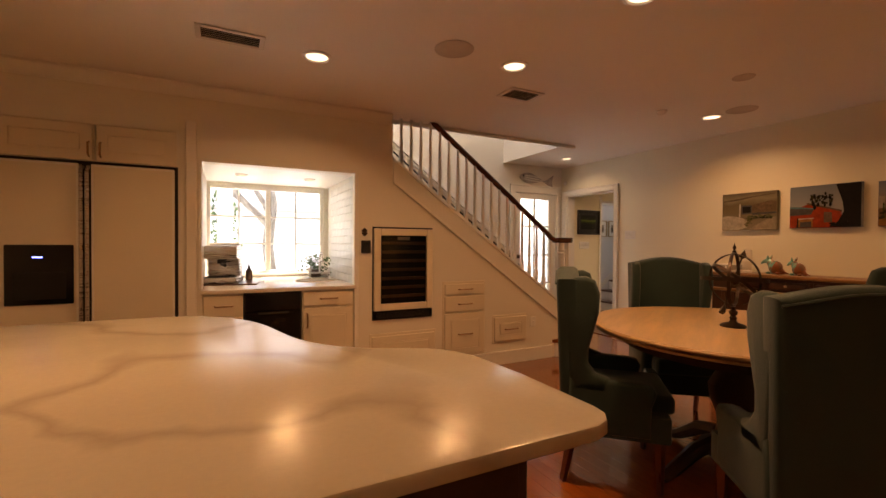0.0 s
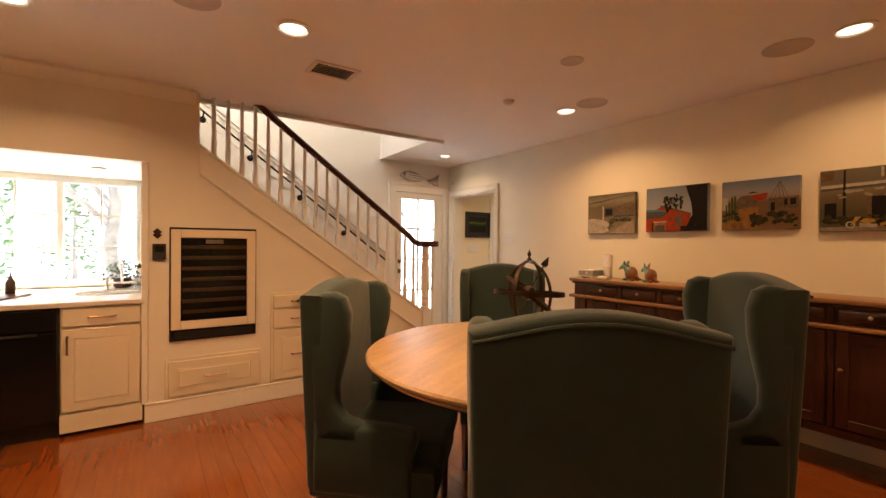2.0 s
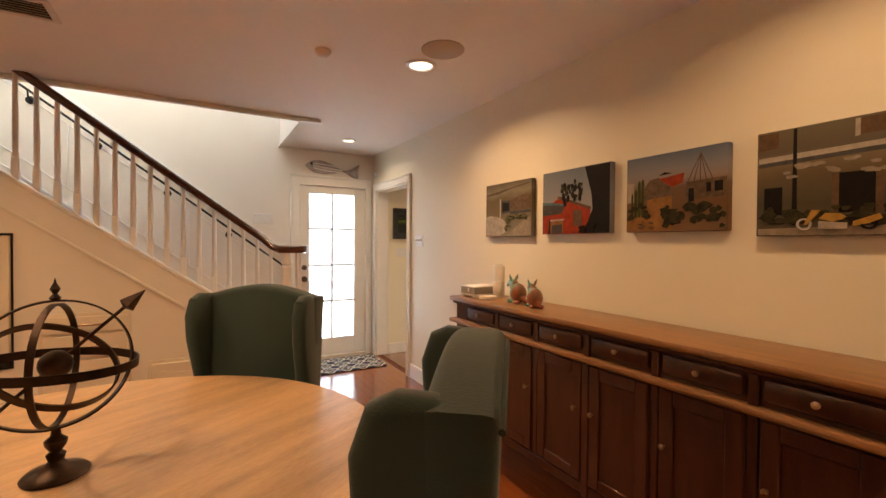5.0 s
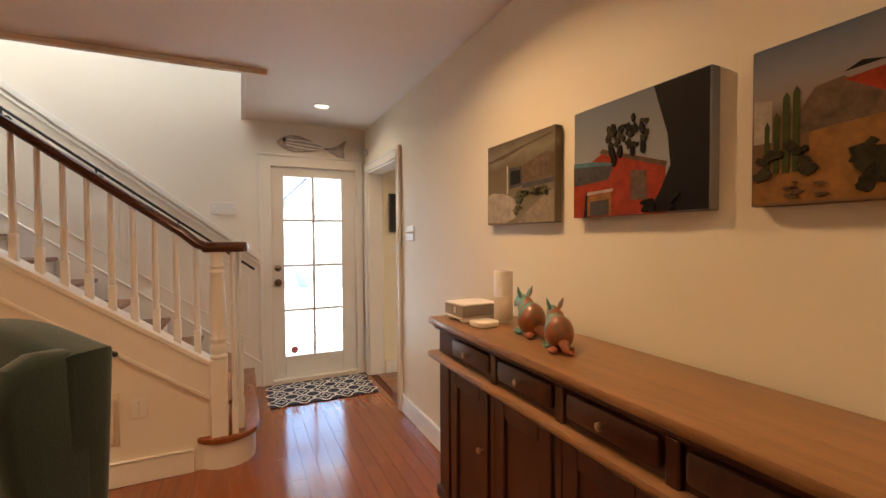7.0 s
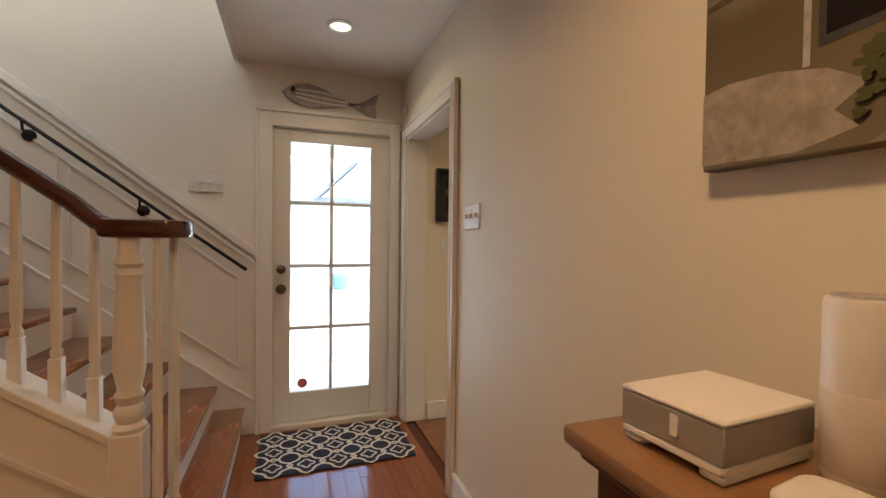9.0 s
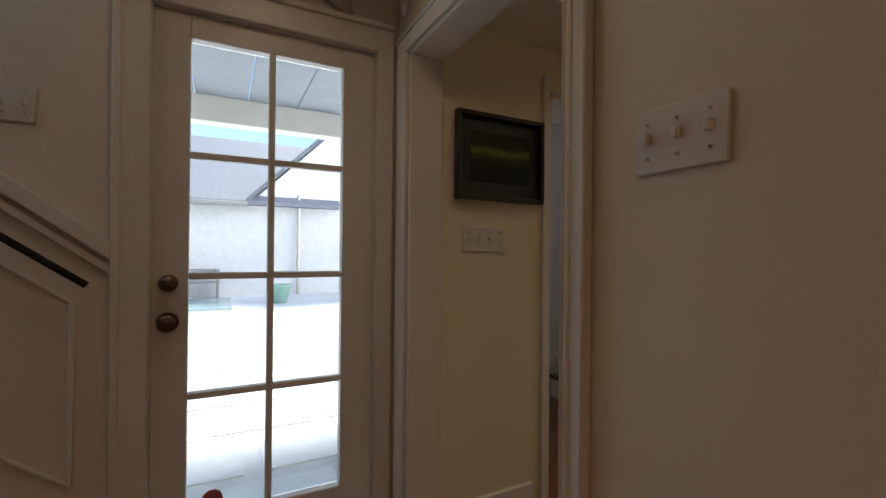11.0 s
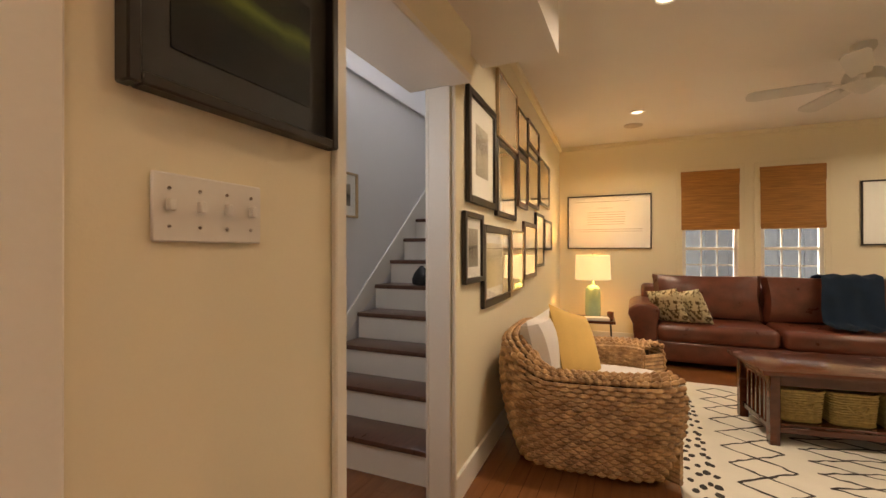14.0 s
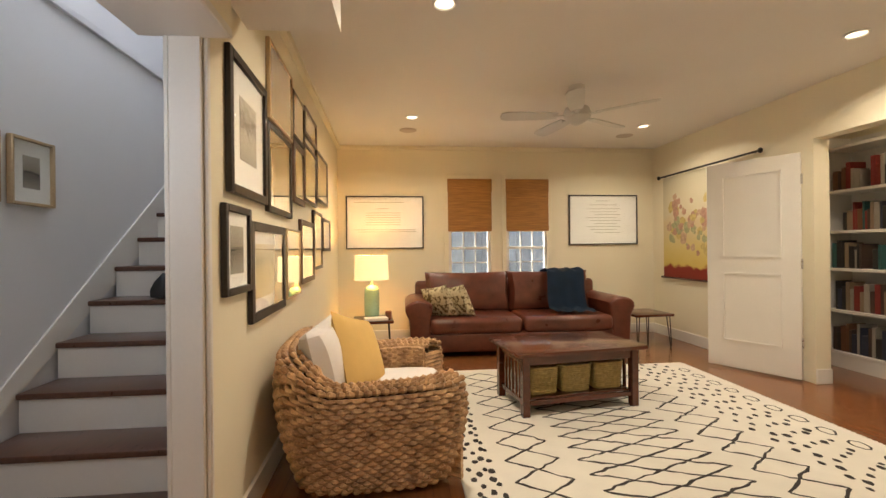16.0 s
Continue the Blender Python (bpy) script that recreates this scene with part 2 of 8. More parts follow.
def quartz():
    """White polished quartz with soft grey-brown veins."""
    m = mat("veined_white_quartz", (0.58, 0.52, 0.42), 0.23, var=0.05, scale=2, coat=0.0, spec=0.4)
    n, l = m.node_tree.nodes, m.node_tree.links
    b = n["Principled BSDF"]
    base = b.inputs["Base Color"].links[0].from_socket
    tc = n.new("ShaderNodeTexCoord")
    warp = n.new("ShaderNodeTexNoise")
    warp.inputs["Scale"].default_value, warp.inputs["Detail"].default_value = 2.2, 5
    l.new(tc.outputs["Object"], warp.inputs["Vector"])
    add = n.new("ShaderNodeMixRGB")
    add.blend_type, add.inputs[0].default_value = "ADD", 0.35
    l.new(tc.outputs["Object"], add.inputs[1])
    l.new(warp.outputs["Color"], add.inputs[2])
    vein = n.new("ShaderNodeTexNoise")
    vein.inputs["Scale"].default_value, vein.inputs["Detail"].default_value = 1.5, 0.6
    vein.inputs["Distortion"].default_value = 0.25
    l.new(add.outputs[0], vein.inputs["Vector"])
    cut = n.new("ShaderNodeMath")
    cut.operation, cut.inputs[1].default_value = "SUBTRACT", 0.5
    l.new(vein.outputs[0], cut.inputs[0])
    mag = n.new("ShaderNodeMath")
    mag.operation = "ABSOLUTE"
    l.new(cut.outputs[0], mag.inputs[0])
    ramp = n.new("ShaderNodeValToRGB")
    ramp.color_ramp.elements[0].position, ramp.color_ramp.elements[0].color = 0.0, (0.42, 0.42, 0.42, 1)
    ramp.color_ramp.elements[1].position, ramp.color_ramp.elements[1].color = 0.045, (0, 0, 0, 1)
    l.new(mag.outputs[0], ramp.inputs[0])
    mix = n.new("ShaderNodeMixRGB")
    l.new(ramp.outputs[0], mix.inputs[0])
    l.new(base, mix.inputs[1])
    mix.inputs[2].default_value = (0.27, 0.2, 0.15, 1)
    l.new(mix.outputs[0], b.inputs["Base Color"])
    return m


M_QUARTZ = quartz()


def glass(name, tint=(0.95, 0.98, 0.97), rough=0.0, ior=1.1):
    m = bpy.data.materials.new(name)
    m.use_nodes = True
    b = m.node_tree.nodes["Principled BSDF"]
    b.inputs["Base Color"].default_value = (*tint, 1)
    b.inputs["Roughness"].default_value = rough
    b.inputs["Transmission Weight"].default_value = 1.0
    b.inputs["IOR"].default_value = ior
    return m


M_GLASS = glass("window_glass")
M_CLEAR = glass("clear_glass", (0.9, 0.9, 0.88))
M_PICGLASS = glass("non_reflecting_picture_glass", (0.99, 0.99, 0.98), 0.0, 1.03)


def picture_mat(name, stops, scale=(1, 1, 1), detail=6.0, noise_scale=3.0, mix=0.35, axis=2):
    """A printed picture: bands of colour up its height, broken by noise."""
    m = bpy.data.materials.new(name)
    m.use_nodes = True
    n, l = m.node_tree.nodes, m.node_tree.links
    b = n["Principled BSDF"]
    b.inputs["Roughness"].default_value = 0.6
    b.inputs["Specular IOR Level"].default_value = 0.2
    tc = n.new("ShaderNodeTexCoord")
    sep = n.new("ShaderNodeSeparateXYZ")
    l.new(tc.outputs["Generated"], sep.inputs[0])
    ns = n.new("ShaderNodeTexNoise")
    ns.inputs["Scale"].default_value, ns.inputs["Detail"].default_value = noise_scale, detail
    mp = n.new("ShaderNodeMapping")
    mp.inputs["Scale"].default_value = scale
    l.new(tc.outputs["Object"], mp.inputs[0])
    l.new(mp.outputs[0], ns.inputs["Vector"])
    ma = n.new("ShaderNodeMath")
    ma.operation = "MULTIPLY_ADD"
    ma.inputs[1].default_value, ma.inputs[2].default_value = mix, -mix / 2
    l.new(ns.outputs[0], ma.inputs[0])
    ad = n.new("ShaderNodeMath")
    l.new(sep.outputs[axis], ad.inputs[0])
    l.new(ma.outputs[0], ad.inputs[1])
    ramp = n.new("ShaderNodeValToRGB")
    el = ramp.color_ramp.elements
    while len(el) < len(stops):
        el.new(0.5)
    for e, (p, c) in zip(el, stops):
        e.position, e.color = p, (*c, 1)
    l.new(ad.outputs[0], ramp.inputs[0])
    l.new(ramp.outputs[0], b.inputs["Base Color"])
    return m


# ---------------------------------------------------------------- mesh helpers
def bm_box(x0, y0, z0, x1, y1, z1, bevel=0.0, bm=None, seg=1):
    own = bm is None
    bm = bm or bmesh.new()
    c = ((x0 + x1) / 2, (y0 + y1) / 2, (z0 + z1) / 2)
    r = bmesh.ops.create_cube(bm, size=1, matrix=Matrix.LocRotScale(c, None, (abs(x1 - x0), abs(y1 - y0), abs(z1 - z0))))
    if bevel:
        es = list({e for v in r["verts"] for e in v.link_edges})
        bmesh.ops.bevel(bm, geom=es, offset=bevel, segments=seg, affect="EDGES", profile=0.5)
    return bm


def bm_prism(outline, a, b, axis="z", bevel=0.0, seg=1, bm=None):
    """An outline of 2D points drawn out from a to b along an axis; for x the outline is (y, z), for y (x, z), for z (x, y)."""
    bm = bm or bmesh.new()

    def put(p, h):
        return {"x": (h, p[0], p[1]), "y": (p[0], h, p[1]), "z": (p[0], p[1], h)}[axis]
    lo = [bm.verts.new(put(p, a)) for p in outline]
    hi = [bm.verts.new(put(p, b)) for p in outline]
    faces = [bm.faces.new(lo), bm.faces.new(hi)]
    n = len(outline)
    for i in range(n):
        faces.append(bm.faces.new((lo[i], lo[(i + 1) % n], hi[(i + 1) % n], hi[i])))
    bmesh.ops.recalc_face_normals(bm, faces=faces)
    if bevel:
        es = list({e for f in faces[:2] for e in f.edges})
        bmesh.ops.bevel(bm, geom=es, offset=bevel, segments=seg, affect="EDGES", profile=0.5)
    return bm


def bm_lathe(profile, seg=20, bm=None, at=(0, 0, 0), scale=(1, 1)):
    """A turned shape: (radius, height) points round an upright axis."""
    bm = bm or bmesh.new()
    rings = []
    for r, z in profile:
        r = max(r, 0.0004)
        rings.append([bm.verts.new((at[0] + r * scale[0] * math.cos(2 * math.pi * i / seg), at[1] + r * scale[1] * math.sin(2 * math.pi * i / seg), at[2] + z)) for i in range(seg)])
    fs = []
    for a, b in zip(rings, rings[1:]):
        for i in range(seg):
            fs.append(bm.faces.new((a[i], a[(i + 1) % seg], b[(i + 1) % seg], b[i])))
    fs.append(bm.faces.new(rings[0][::-1]))
    fs.append(bm.faces.new(rings[-1]))
    bmesh.ops.recalc_face_normals(bm, faces=fs)
    return bm


def bm_tube(points, radius, seg=8, closed=False, bm=None, flat=1.0):
    """A round rod along a line of points; radius may be a list."""
    bm = bm or bmesh.new()
    pts = [Vector(p) for p in points]
    n = len(pts)
    rings = []
    for i, p in enumerate(pts):
        a = pts[(i - 1) % n] if closed or i else p
        b = pts[(i + 1) % n] if closed or i < n - 1 else p
        d = (b - a).normalized()
        up = Vector((0, 0, 1)) if abs(d.z) < 0.9 else Vector((1, 0, 0))
        s = d.cross(up).normalized()
        u = s.cross(d).normalized()
        r = radius[i] if isinstance(radius, (list, tuple)) else radius
        rings.append([bm.verts.new(p + s * (r * math.cos(2 * math.pi * k / seg)) + u * (r * flat * math.sin(2 * math.pi * k / seg))) for k in range(seg)])
    fs = []
    for i in range(n if closed else n - 1):
        a, b = rings[i], rings[(i + 1) % n]
        for k in range(seg):
            fs.append(bm.faces.new((a[k], a[(k + 1) % seg], b[(k + 1) % seg], b[k])))
    if not closed:
        fs += [bm.faces.new(rings[0][::-1]), bm.faces.new(rings[-1])]
    bmesh.ops.recalc_face_normals(bm, faces=fs)
    return bm


def bm_grid(fn, nu, nv, bm=None, closed_u=False):
    """A sheet of nu by nv points fn(u, v), u and v from 0 to 1."""
    bm = bm or bmesh.new()
    vs = [[bm.verts.new(fn(i / (nu if closed_u else nu - 1), j / (nv - 1))) for j in range(nv)] for i in range(nu)]
    fs = []
    for i in range(nu if closed_u else nu - 1):
        for j in range(nv - 1):
            k = (i + 1) % nu
            fs.append(bm.faces.new((vs[i][j], vs[k][j], vs[k][j + 1], vs[i][j + 1])))
    return bm


def bm_pillow(w, h, t, n=14, sharp=0.35, bm=None, m=None):
    """A stuffed cushion, w by h, in the x-z plane, t thick."""
    bm = bm or bmesh.new()
    m = m or Matrix()
    for side in (1, -1):
        def fn(u, v, side=side):
            x, z = 2 * u - 1, 2 * v - 1
            e = max(0.0, (1 - x * x) * (1 - z * z)) ** sharp
            k = 1 - 0.06 * (1 - abs(x)) * (abs(z) ** 3)
            q = 1 - 0.06 * (1 - abs(z)) * (abs(x) ** 3)
            return m @ Vector((x * w / 2 * q, side * t / 2 * e, z * h / 2 * k))
        bm_grid(fn, n, n, bm)
    bmesh.ops.remove_doubles(bm, verts=bm.verts, dist=0.0008)
    bmesh.ops.recalc_face_normals(bm, faces=bm.faces)
    return bm


def mesh_of(name, bm, material, smooth=True):
    me = bpy.data.meshes.new(name)
    bmesh.ops.recalc_face_normals(bm, faces=bm.faces)
    bm.to_mesh(me)
    bm.free()
    me.materials.append(material)
    if smooth:
        for p in me.polygons:
            p.use_smooth = True
        me.set_sharp_from_angle(angle=radians(38))
    return me


def part(name, bm, material, parent, label="", smooth=True):
    ob = new(name, mesh_of(name, bm, material, smooth))
    ob.parent = parent
    if label:
        tagged(ob, label)
    return ob


def thing(name, label, category, m=None, group="", kind=""):
    ob = new(name)
    ob.empty_display_size = 0.1
    if m is not None:
        ob.matrix_basis = m
    return tagged(ob, label, category, group, kind)


def solid(name, bm, material, label, category, kind="structure", m=None, group="", smooth=True):
    ob = new(name, mesh_of(name, bm, material, smooth))
    if m is not None:
        ob.matrix_basis = m
    return tagged(ob, label, category, group, kind)


def rounded(w, h, r, n=5):
    """A rectangle's outline about (0, 0) with round corners."""
    pts = []
    for cx, cy, a0 in ((w / 2 - r, h / 2 - r, 0), (-w / 2 + r, h / 2 - r, 90), (-w / 2 + r, -h / 2 + r, 180), (w / 2 - r, -h / 2 + r, 270)):
        for i in range(n + 1):
            a = radians(a0 + 90 * i / n)
            pts.append((cx + r * math.cos(a), cy + r * math.sin(a)))
    return pts

# ---------------------------------------------------------------- structure: kitchen and hall
K = -1.41      # face of the cabinet and under-stair wall
CZ = 2.47      # kitchen ceiling
DZ = 2.6       # den ceiling
OPEN0, OPEN1, HEAD = -1.035, -0.125, 2.03   # cased opening in the picture wall

floor_base = solid("floor", bm_box(-7.2, -7.4, -0.2, 0.07, 0.2, -0.012), M_GAP, "varnished red oak strip floor of the kitchen", "floor")
den_floor_base = solid("floor_den", bm_box(0.07, -5.7, -0.2, 6.1, 1.2, -0.012), M_GAP, "varnished red oak strip floor of the den", "floor")


def wall(name, boxes, material, label="painted plaster wall"):
    bm = bmesh.new()
    for b in boxes:
        bm_box(*b, bm=bm)
    return solid(name, bm, material, label, "wall", smooth=False)


wall("wall_pictures", [(0, -7.2, 0, 0.07, OPEN0, CZ), (0, OPEN0, HEAD, 0.07, OPEN1, CZ), (0, OPEN1, 0, 0.07, 0, CZ)], M_CREAM, "cream painted wall hung with canvas prints")
wall("wall_den_west", [(0.07, -5.6, 0, 0.14, OPEN0, DZ), (0.07, OPEN0, HEAD, 0.14, OPEN1, DZ)], M_DEN, "cream yellow painted den wall beside the cased opening")
wall("wall_garden_door", [(-3.6, 0, 0, -0.9, 0.18, 5.0), (-0.9, 0, 2.06, -0.1, 0.18, 5.0), (-0.1, 0, 0, 0.14, 0.18, 5.0)], M_WALL, "cream painted wall round the garden door")
wall("wall_fridge", [(-7.0, K, 0, -4.896, K + 0.12, CZ), (-4.896, K, 1.905, -3.69, K + 0.12, CZ), (-3.69, K, 0, -3.345, K + 0.12, CZ)], M_WALL, "cream painted kitchen wall over the built-in cabinets")
wall("wall_window", [(-7.0, -0.2, 0, -4.9, 0.0, CZ), (-4.9, -0.2, 1.88, -3.73, 0.0, CZ), (-3.73, -0.2, 0, -3.6, 0.0, CZ), (-4.9, -0.2, 0, -3.73, 0.0, 0.945)], M_WALL, "painted wall round the kitchen window")
wall("wall_kitchen_west", [(-7.2, -7.2, 0, -7.0, 0, CZ)], M_WALL)
wall("wall_kitchen_south", [(-7.2, -7.4, 0, 0.14, -7.2, CZ)], M_WALL)
wall("wall_alcove_end", [(-3.6, -1.28, 0, -3.42, 0.0, 5.0)], M_WALL)
wall("wall_upper_hall", [(-3.42, -1.42, CZ + 0.25, -1.115, -1.28, 5.0), (-1.115, -1.42, CZ + 0.25, -0.95, 0.0, 5.0)], M_WALL, "white painted wall of the stairwell")
solid("wall_under_stair", bm_prism([(-3.345, 0), (-1.33, 0), (-1.33, 0.63), (-3.345, 2.06)], K, K + 0.11, "y"), M_WALL, "cream painted panel wall below the staircase", "wall", smooth=False)
wall("ceiling", [(-7.0, -7.2, CZ, 0.07, -1.28, CZ + 0.25), (-1.115, -1.28, CZ, 0.07, 0, CZ + 0.25), (-7.0, -1.28, CZ, -3.44, 0.0, CZ + 0.25)], M_CEIL, "warm white painted ceiling")
wall("ceiling_upper", [(-3.6, -1.42, 5.0, -3.0, 0.18, 5.1), (-1.5, -1.42, 5.0, -0.95, 0.18, 5.1), (-3.0, -1.42, 5.0, -1.5, -1.1, 5.1), (-3.0, -0.15, 5.0, -1.5, 0.18, 5.1)], M_CEIL, "white ceiling of the stairwell with a skylight")
tagged(bpy.data.objects["ceiling"], category="ceiling")
tagged(bpy.data.objects["ceiling_upper"], category="ceiling")

# alcove lining
wall("wall_alcove_left", [(-5.0, K + 0.12, 0.0, -4.9, -0.2, 1.93)], M_WALL)
wall("wall_alcove_head", [(-4.9, K + 0.12, 1.905, -3.69, -0.2, 1.93)], M_TRIM, "white painted head of the coffee alcove")
wall("wall_alcove_right", [(-3.678, K + 0.12, 0.0, -3.6, -0.2, 1.93)], M_GROUT, "alcove side lined with white tiles")


def strip(name, boxes, material, label, category="trim", bevel=0.004):
    bm = bmesh.new()
    for b in boxes:
        bm_box(*b, bevel=bevel, bm=bm)
    return solid(name, bm, material, label, category)


def crown(name, along, a, b, face, z, sign, material=M_TRIM):
    """A crown moulding under a ceiling; the profile steps out from the wall."""
    prof = [(0, -0.09), (0.012, -0.09), (0.016, -0.07), (0.045, -0.03), (0.06, -0.018), (0.062, 0), (0, 0)]
    bm = bmesh.new()
    bm_prism([(face + sign * p, z - 0.001 + q) for p, q in prof], a, b, along, bm=bm)
    return solid(name, bm, material, "cream painted crown moulding", "trim")


crown("trim_crown_kitchen", "x", -6.9, -3.37, K - 0.001, CZ, -1)
# skirting boards
strip("baseboard_kitchen", [(-3.69, K - 0.018, 0, -1.42, K - 0.001, 0.13), (-3.69, K - 0.024, 0.13, -1.42, K - 0.001, 0.142)], M_TRIM, "cream painted skirting board", "baseboard")
strip("baseboard_pictures", [(-0.018, -7.0, 0, -0.001, -1.112, 0.13), (-0.022, -7.0, 0.13, -0.001, -1.112, 0.145)], M_TRIM, "cream painted skirting board", "baseboard")
# cased opening: jamb lining and face casings
strip("trim_opening", [(-0.004, OPEN0 - 0.001, 0, 0.146, OPEN0 + 0.016, HEAD), (-0.004, OPEN1 - 0.016, 0, 0.146, OPEN1 + 0.001, HEAD), (-0.004, OPEN0, HEAD - 0.016, 0.146, OPEN1, HEAD),
      (-0.02, OPEN0 - 0.064, 0, -0.001, OPEN0 - 0.001, HEAD + 0.07), (-0.03, OPEN0 - 0.075, 0, -0.001, OPEN0 - 0.055, HEAD + 0.08), (-0.027, OPEN0 - 0.03, 0, -0.001, OPEN0 - 0.018, HEAD + 0.03), (-0.026, OPEN0 - 0.01, 0, -0.001, OPEN0 - 0.002, HEAD),
      (-0.02, OPEN0, HEAD + 0.001, -0.001, OPEN1 + 0.1, HEAD + 0.07), (-0.03, OPEN0 - 0.055, HEAD + 0.062, -0.001, OPEN1 + 0.11, HEAD + 0.08),
      (-0.022, OPEN1 + 0.002, 0, -0.001, OPEN1 + 0.095, HEAD),
      (0.141, OPEN0 - 0.095, 0, 0.16, OPEN0 - 0.001, HEAD + 0.09), (0.141, OPEN0, HEAD + 0.001, 0.16, OPEN1, HEAD + 0.09)], M_TRIM, "white fluted door casing round the den opening")
# stairwell edge trim
strip("trim_stairwell", [(-3.42, -1.3, CZ - 0.035, -0.98, -1.262, CZ - 0.001), (-1.135, -1.262, CZ - 0.014, -1.1, 0, CZ - 0.001)], M_TRIM, "white trim board round the stairwell")

# garden door ------------------------------------------------------------------
DX0, DX1 = -0.893, -0.105


def garden_door():
    d = thing("door_1", "white ten-light garden door with bronze knob", "door", kind="structure")
    gx0, gx1, gz0, gz1 = -0.782, -0.238, 0.245, 1.966
    part("stile", bm_box(DX0, 0.015, 0.045, gx0, 0.06, 2.05, 0.003), M_TRIM, d)
    part("stile", bm_box(gx1, 0.015, 0.045, DX1, 0.06, 2.05, 0.003), M_TRIM, d)
    part("top_rail", bm_box(gx0, 0.016, gz1, gx1, 0.059, 2.049, 0.003), M_TRIM, d)
    part("bottom_rail", bm_box(gx0, 0.016, 0.046, gx1, 0.059, gz0, 0.003), M_TRIM, d)
    zs = [gz0, 0.687, 1.117, 1.551, gz1]
    part("muntin", bm_box(-0.522, 0.018, gz0, -0.498, 0.057, gz1, 0.004), M_TRIM, d)
    for z in zs[1:-1]:
        part("muntin", bm_box(gx0, 0.02, z - 0.012, gx1, 0.055, z + 0.012, 0.004), M_TRIM, d)
    for x0, x1 in ((gx0, -0.522), (-0.498, gx1)):
        for z0, z1 in zip(zs, zs[1:]):
            g = part("pane", bm_box(x0, 0.036, z0 + 0.01, x1, 0.04, z1 - 0.01), M_GLASS, d)
            g.visible_shadow = False
    for z, r, nm in ((1.095, 0.03, "deadbolt"), (0.96, 0.034, "knob")):
        bm = bmesh.new()
        bm_lathe([(0.0, 0), (r, 0.001), (r, 0.008), (0.012, 0.012), (0.012, 0.03), (r * 0.8, 0.036), (r * 0.82, 0.052), (r * 0.4, 0.062), (0, 0.063)], 18, bm)
        bm.transform(Matrix.Translation((-0.842, 0.015, z)) @ Matrix.Rotation(radians(90), 4, "X"))
        part(nm, bm, M_KNOB, d, "dark tarnished bronze " + nm)
    part("sticker", bm_prism([(-0.70 + 0.035 * math.cos(a * math.pi / 5), 0.30 + 0.035 * math.sin(a * math.pi / 5)) for a in range(10)], 0.030, 0.0345, "y"), M_RED, d, "round red alarm sticker")
    return d


garden_door()
strip("trim_door", [(-0.99, -0.02, 0, -0.896, -0.001, 2.15), (-1.0, -0.028, 0, -0.975, -0.001, 2.16), (-0.102, -0.02, 0, -0.03, -0.001, 2.15), (-0.91, -0.02, 2.055, -0.1, -0.001, 2.15), (-1.0, -0.034, 2.148, -0.03, -0.001, 2.172),
      (-0.897, 0.0, 0.0, -0.893, 0.17, 2.06), (-0.105, 0.0, 0, -0.101, 0.17, 2.06), (-0.897, 0, 2.052, -0.101, 0.17, 2.06)], M_TRIM, "white door casing with head moulding")
strip("sill_garden_door", [(-0.9, -0.03, 0, -0.1, 0.18, 0.04)], M_CREAMYARN, "pale worn wooden door sill", "sill")

# kitchen window ---------------------------------------------------------------


def sash_window(name, x0, x1, z0, z1, y, cols, rows, label):
    w = thing(name, label, "window", kind="structure")
    bm = bmesh.new()
    f = 0.035
    for b in ((x0, y, z0, x0 + f, y + 0.06, z1), (x1 - f, y, z0, x1, y + 0.06, z1), (x0 + f, y, z0, x1 - f, y + 0.06, z0 + f), (x0 + f, y, z1 - f, x1 - f, y + 0.06, z1)):
        bm_box(*b, bevel=0.003, bm=bm)
    part("window_frame", bm, M_TRIM, w)
    mid = (x0 + x1) / 2
    part("mullion", bm_box(mid - 0.025, y - 0.002, z0 + f, mid + 0.025, y + 0.058, z1 - f, 0.004), M_TRIM, w)
    for a, b in ((x0 + f, mid - 0.025), (mid + 0.025, x1 - f)):
        for i in range(1, cols):
            x = a + (b - a) * i / cols
            part("muntin", bm_box(x - 0.007, y + 0.015, z0 + f, x + 0.007, y + 0.045, z1 - f), M_TRIM, w)
        for j in range(1, rows):
            z = z0 + f + (z1 - z0 - 2 * f) * j / rows
            part("muntin", bm_box(a, y + 0.013, z - 0.008, b, y + 0.043, z + 0.008), M_TRIM, w)
        for i in range(cols):
            for j in range(rows):
                xa, xb = a + (b - a) * i / cols, a + (b - a) * (i + 1) / cols
                za, zb = z0 + f + (z1 - z0 - 2 * f) * j / rows, z0 + f + (z1 - z0 - 2 * f) * (j + 1) / rows
                g = part("pane", bm_box(xa, y + 0.028, za, xb, y + 0.031, zb), M_GLASS, w)
                g.visible_shadow = False
    return w


sash_window("window_1", -4.9, -3.73, 0.945, 1.88, -0.18, 2, 3, "white twelve-light kitchen window above the counter")
strip("sill_kitchen_window", [(-4.895, -0.24, 0.93, -3.695, -0.201, 0.955)], M_TRIM, "cream painted window sill", "sill")

# staircase in the hall ----------------------------------------------------------
RISE, RUN = 0.178, 0.244


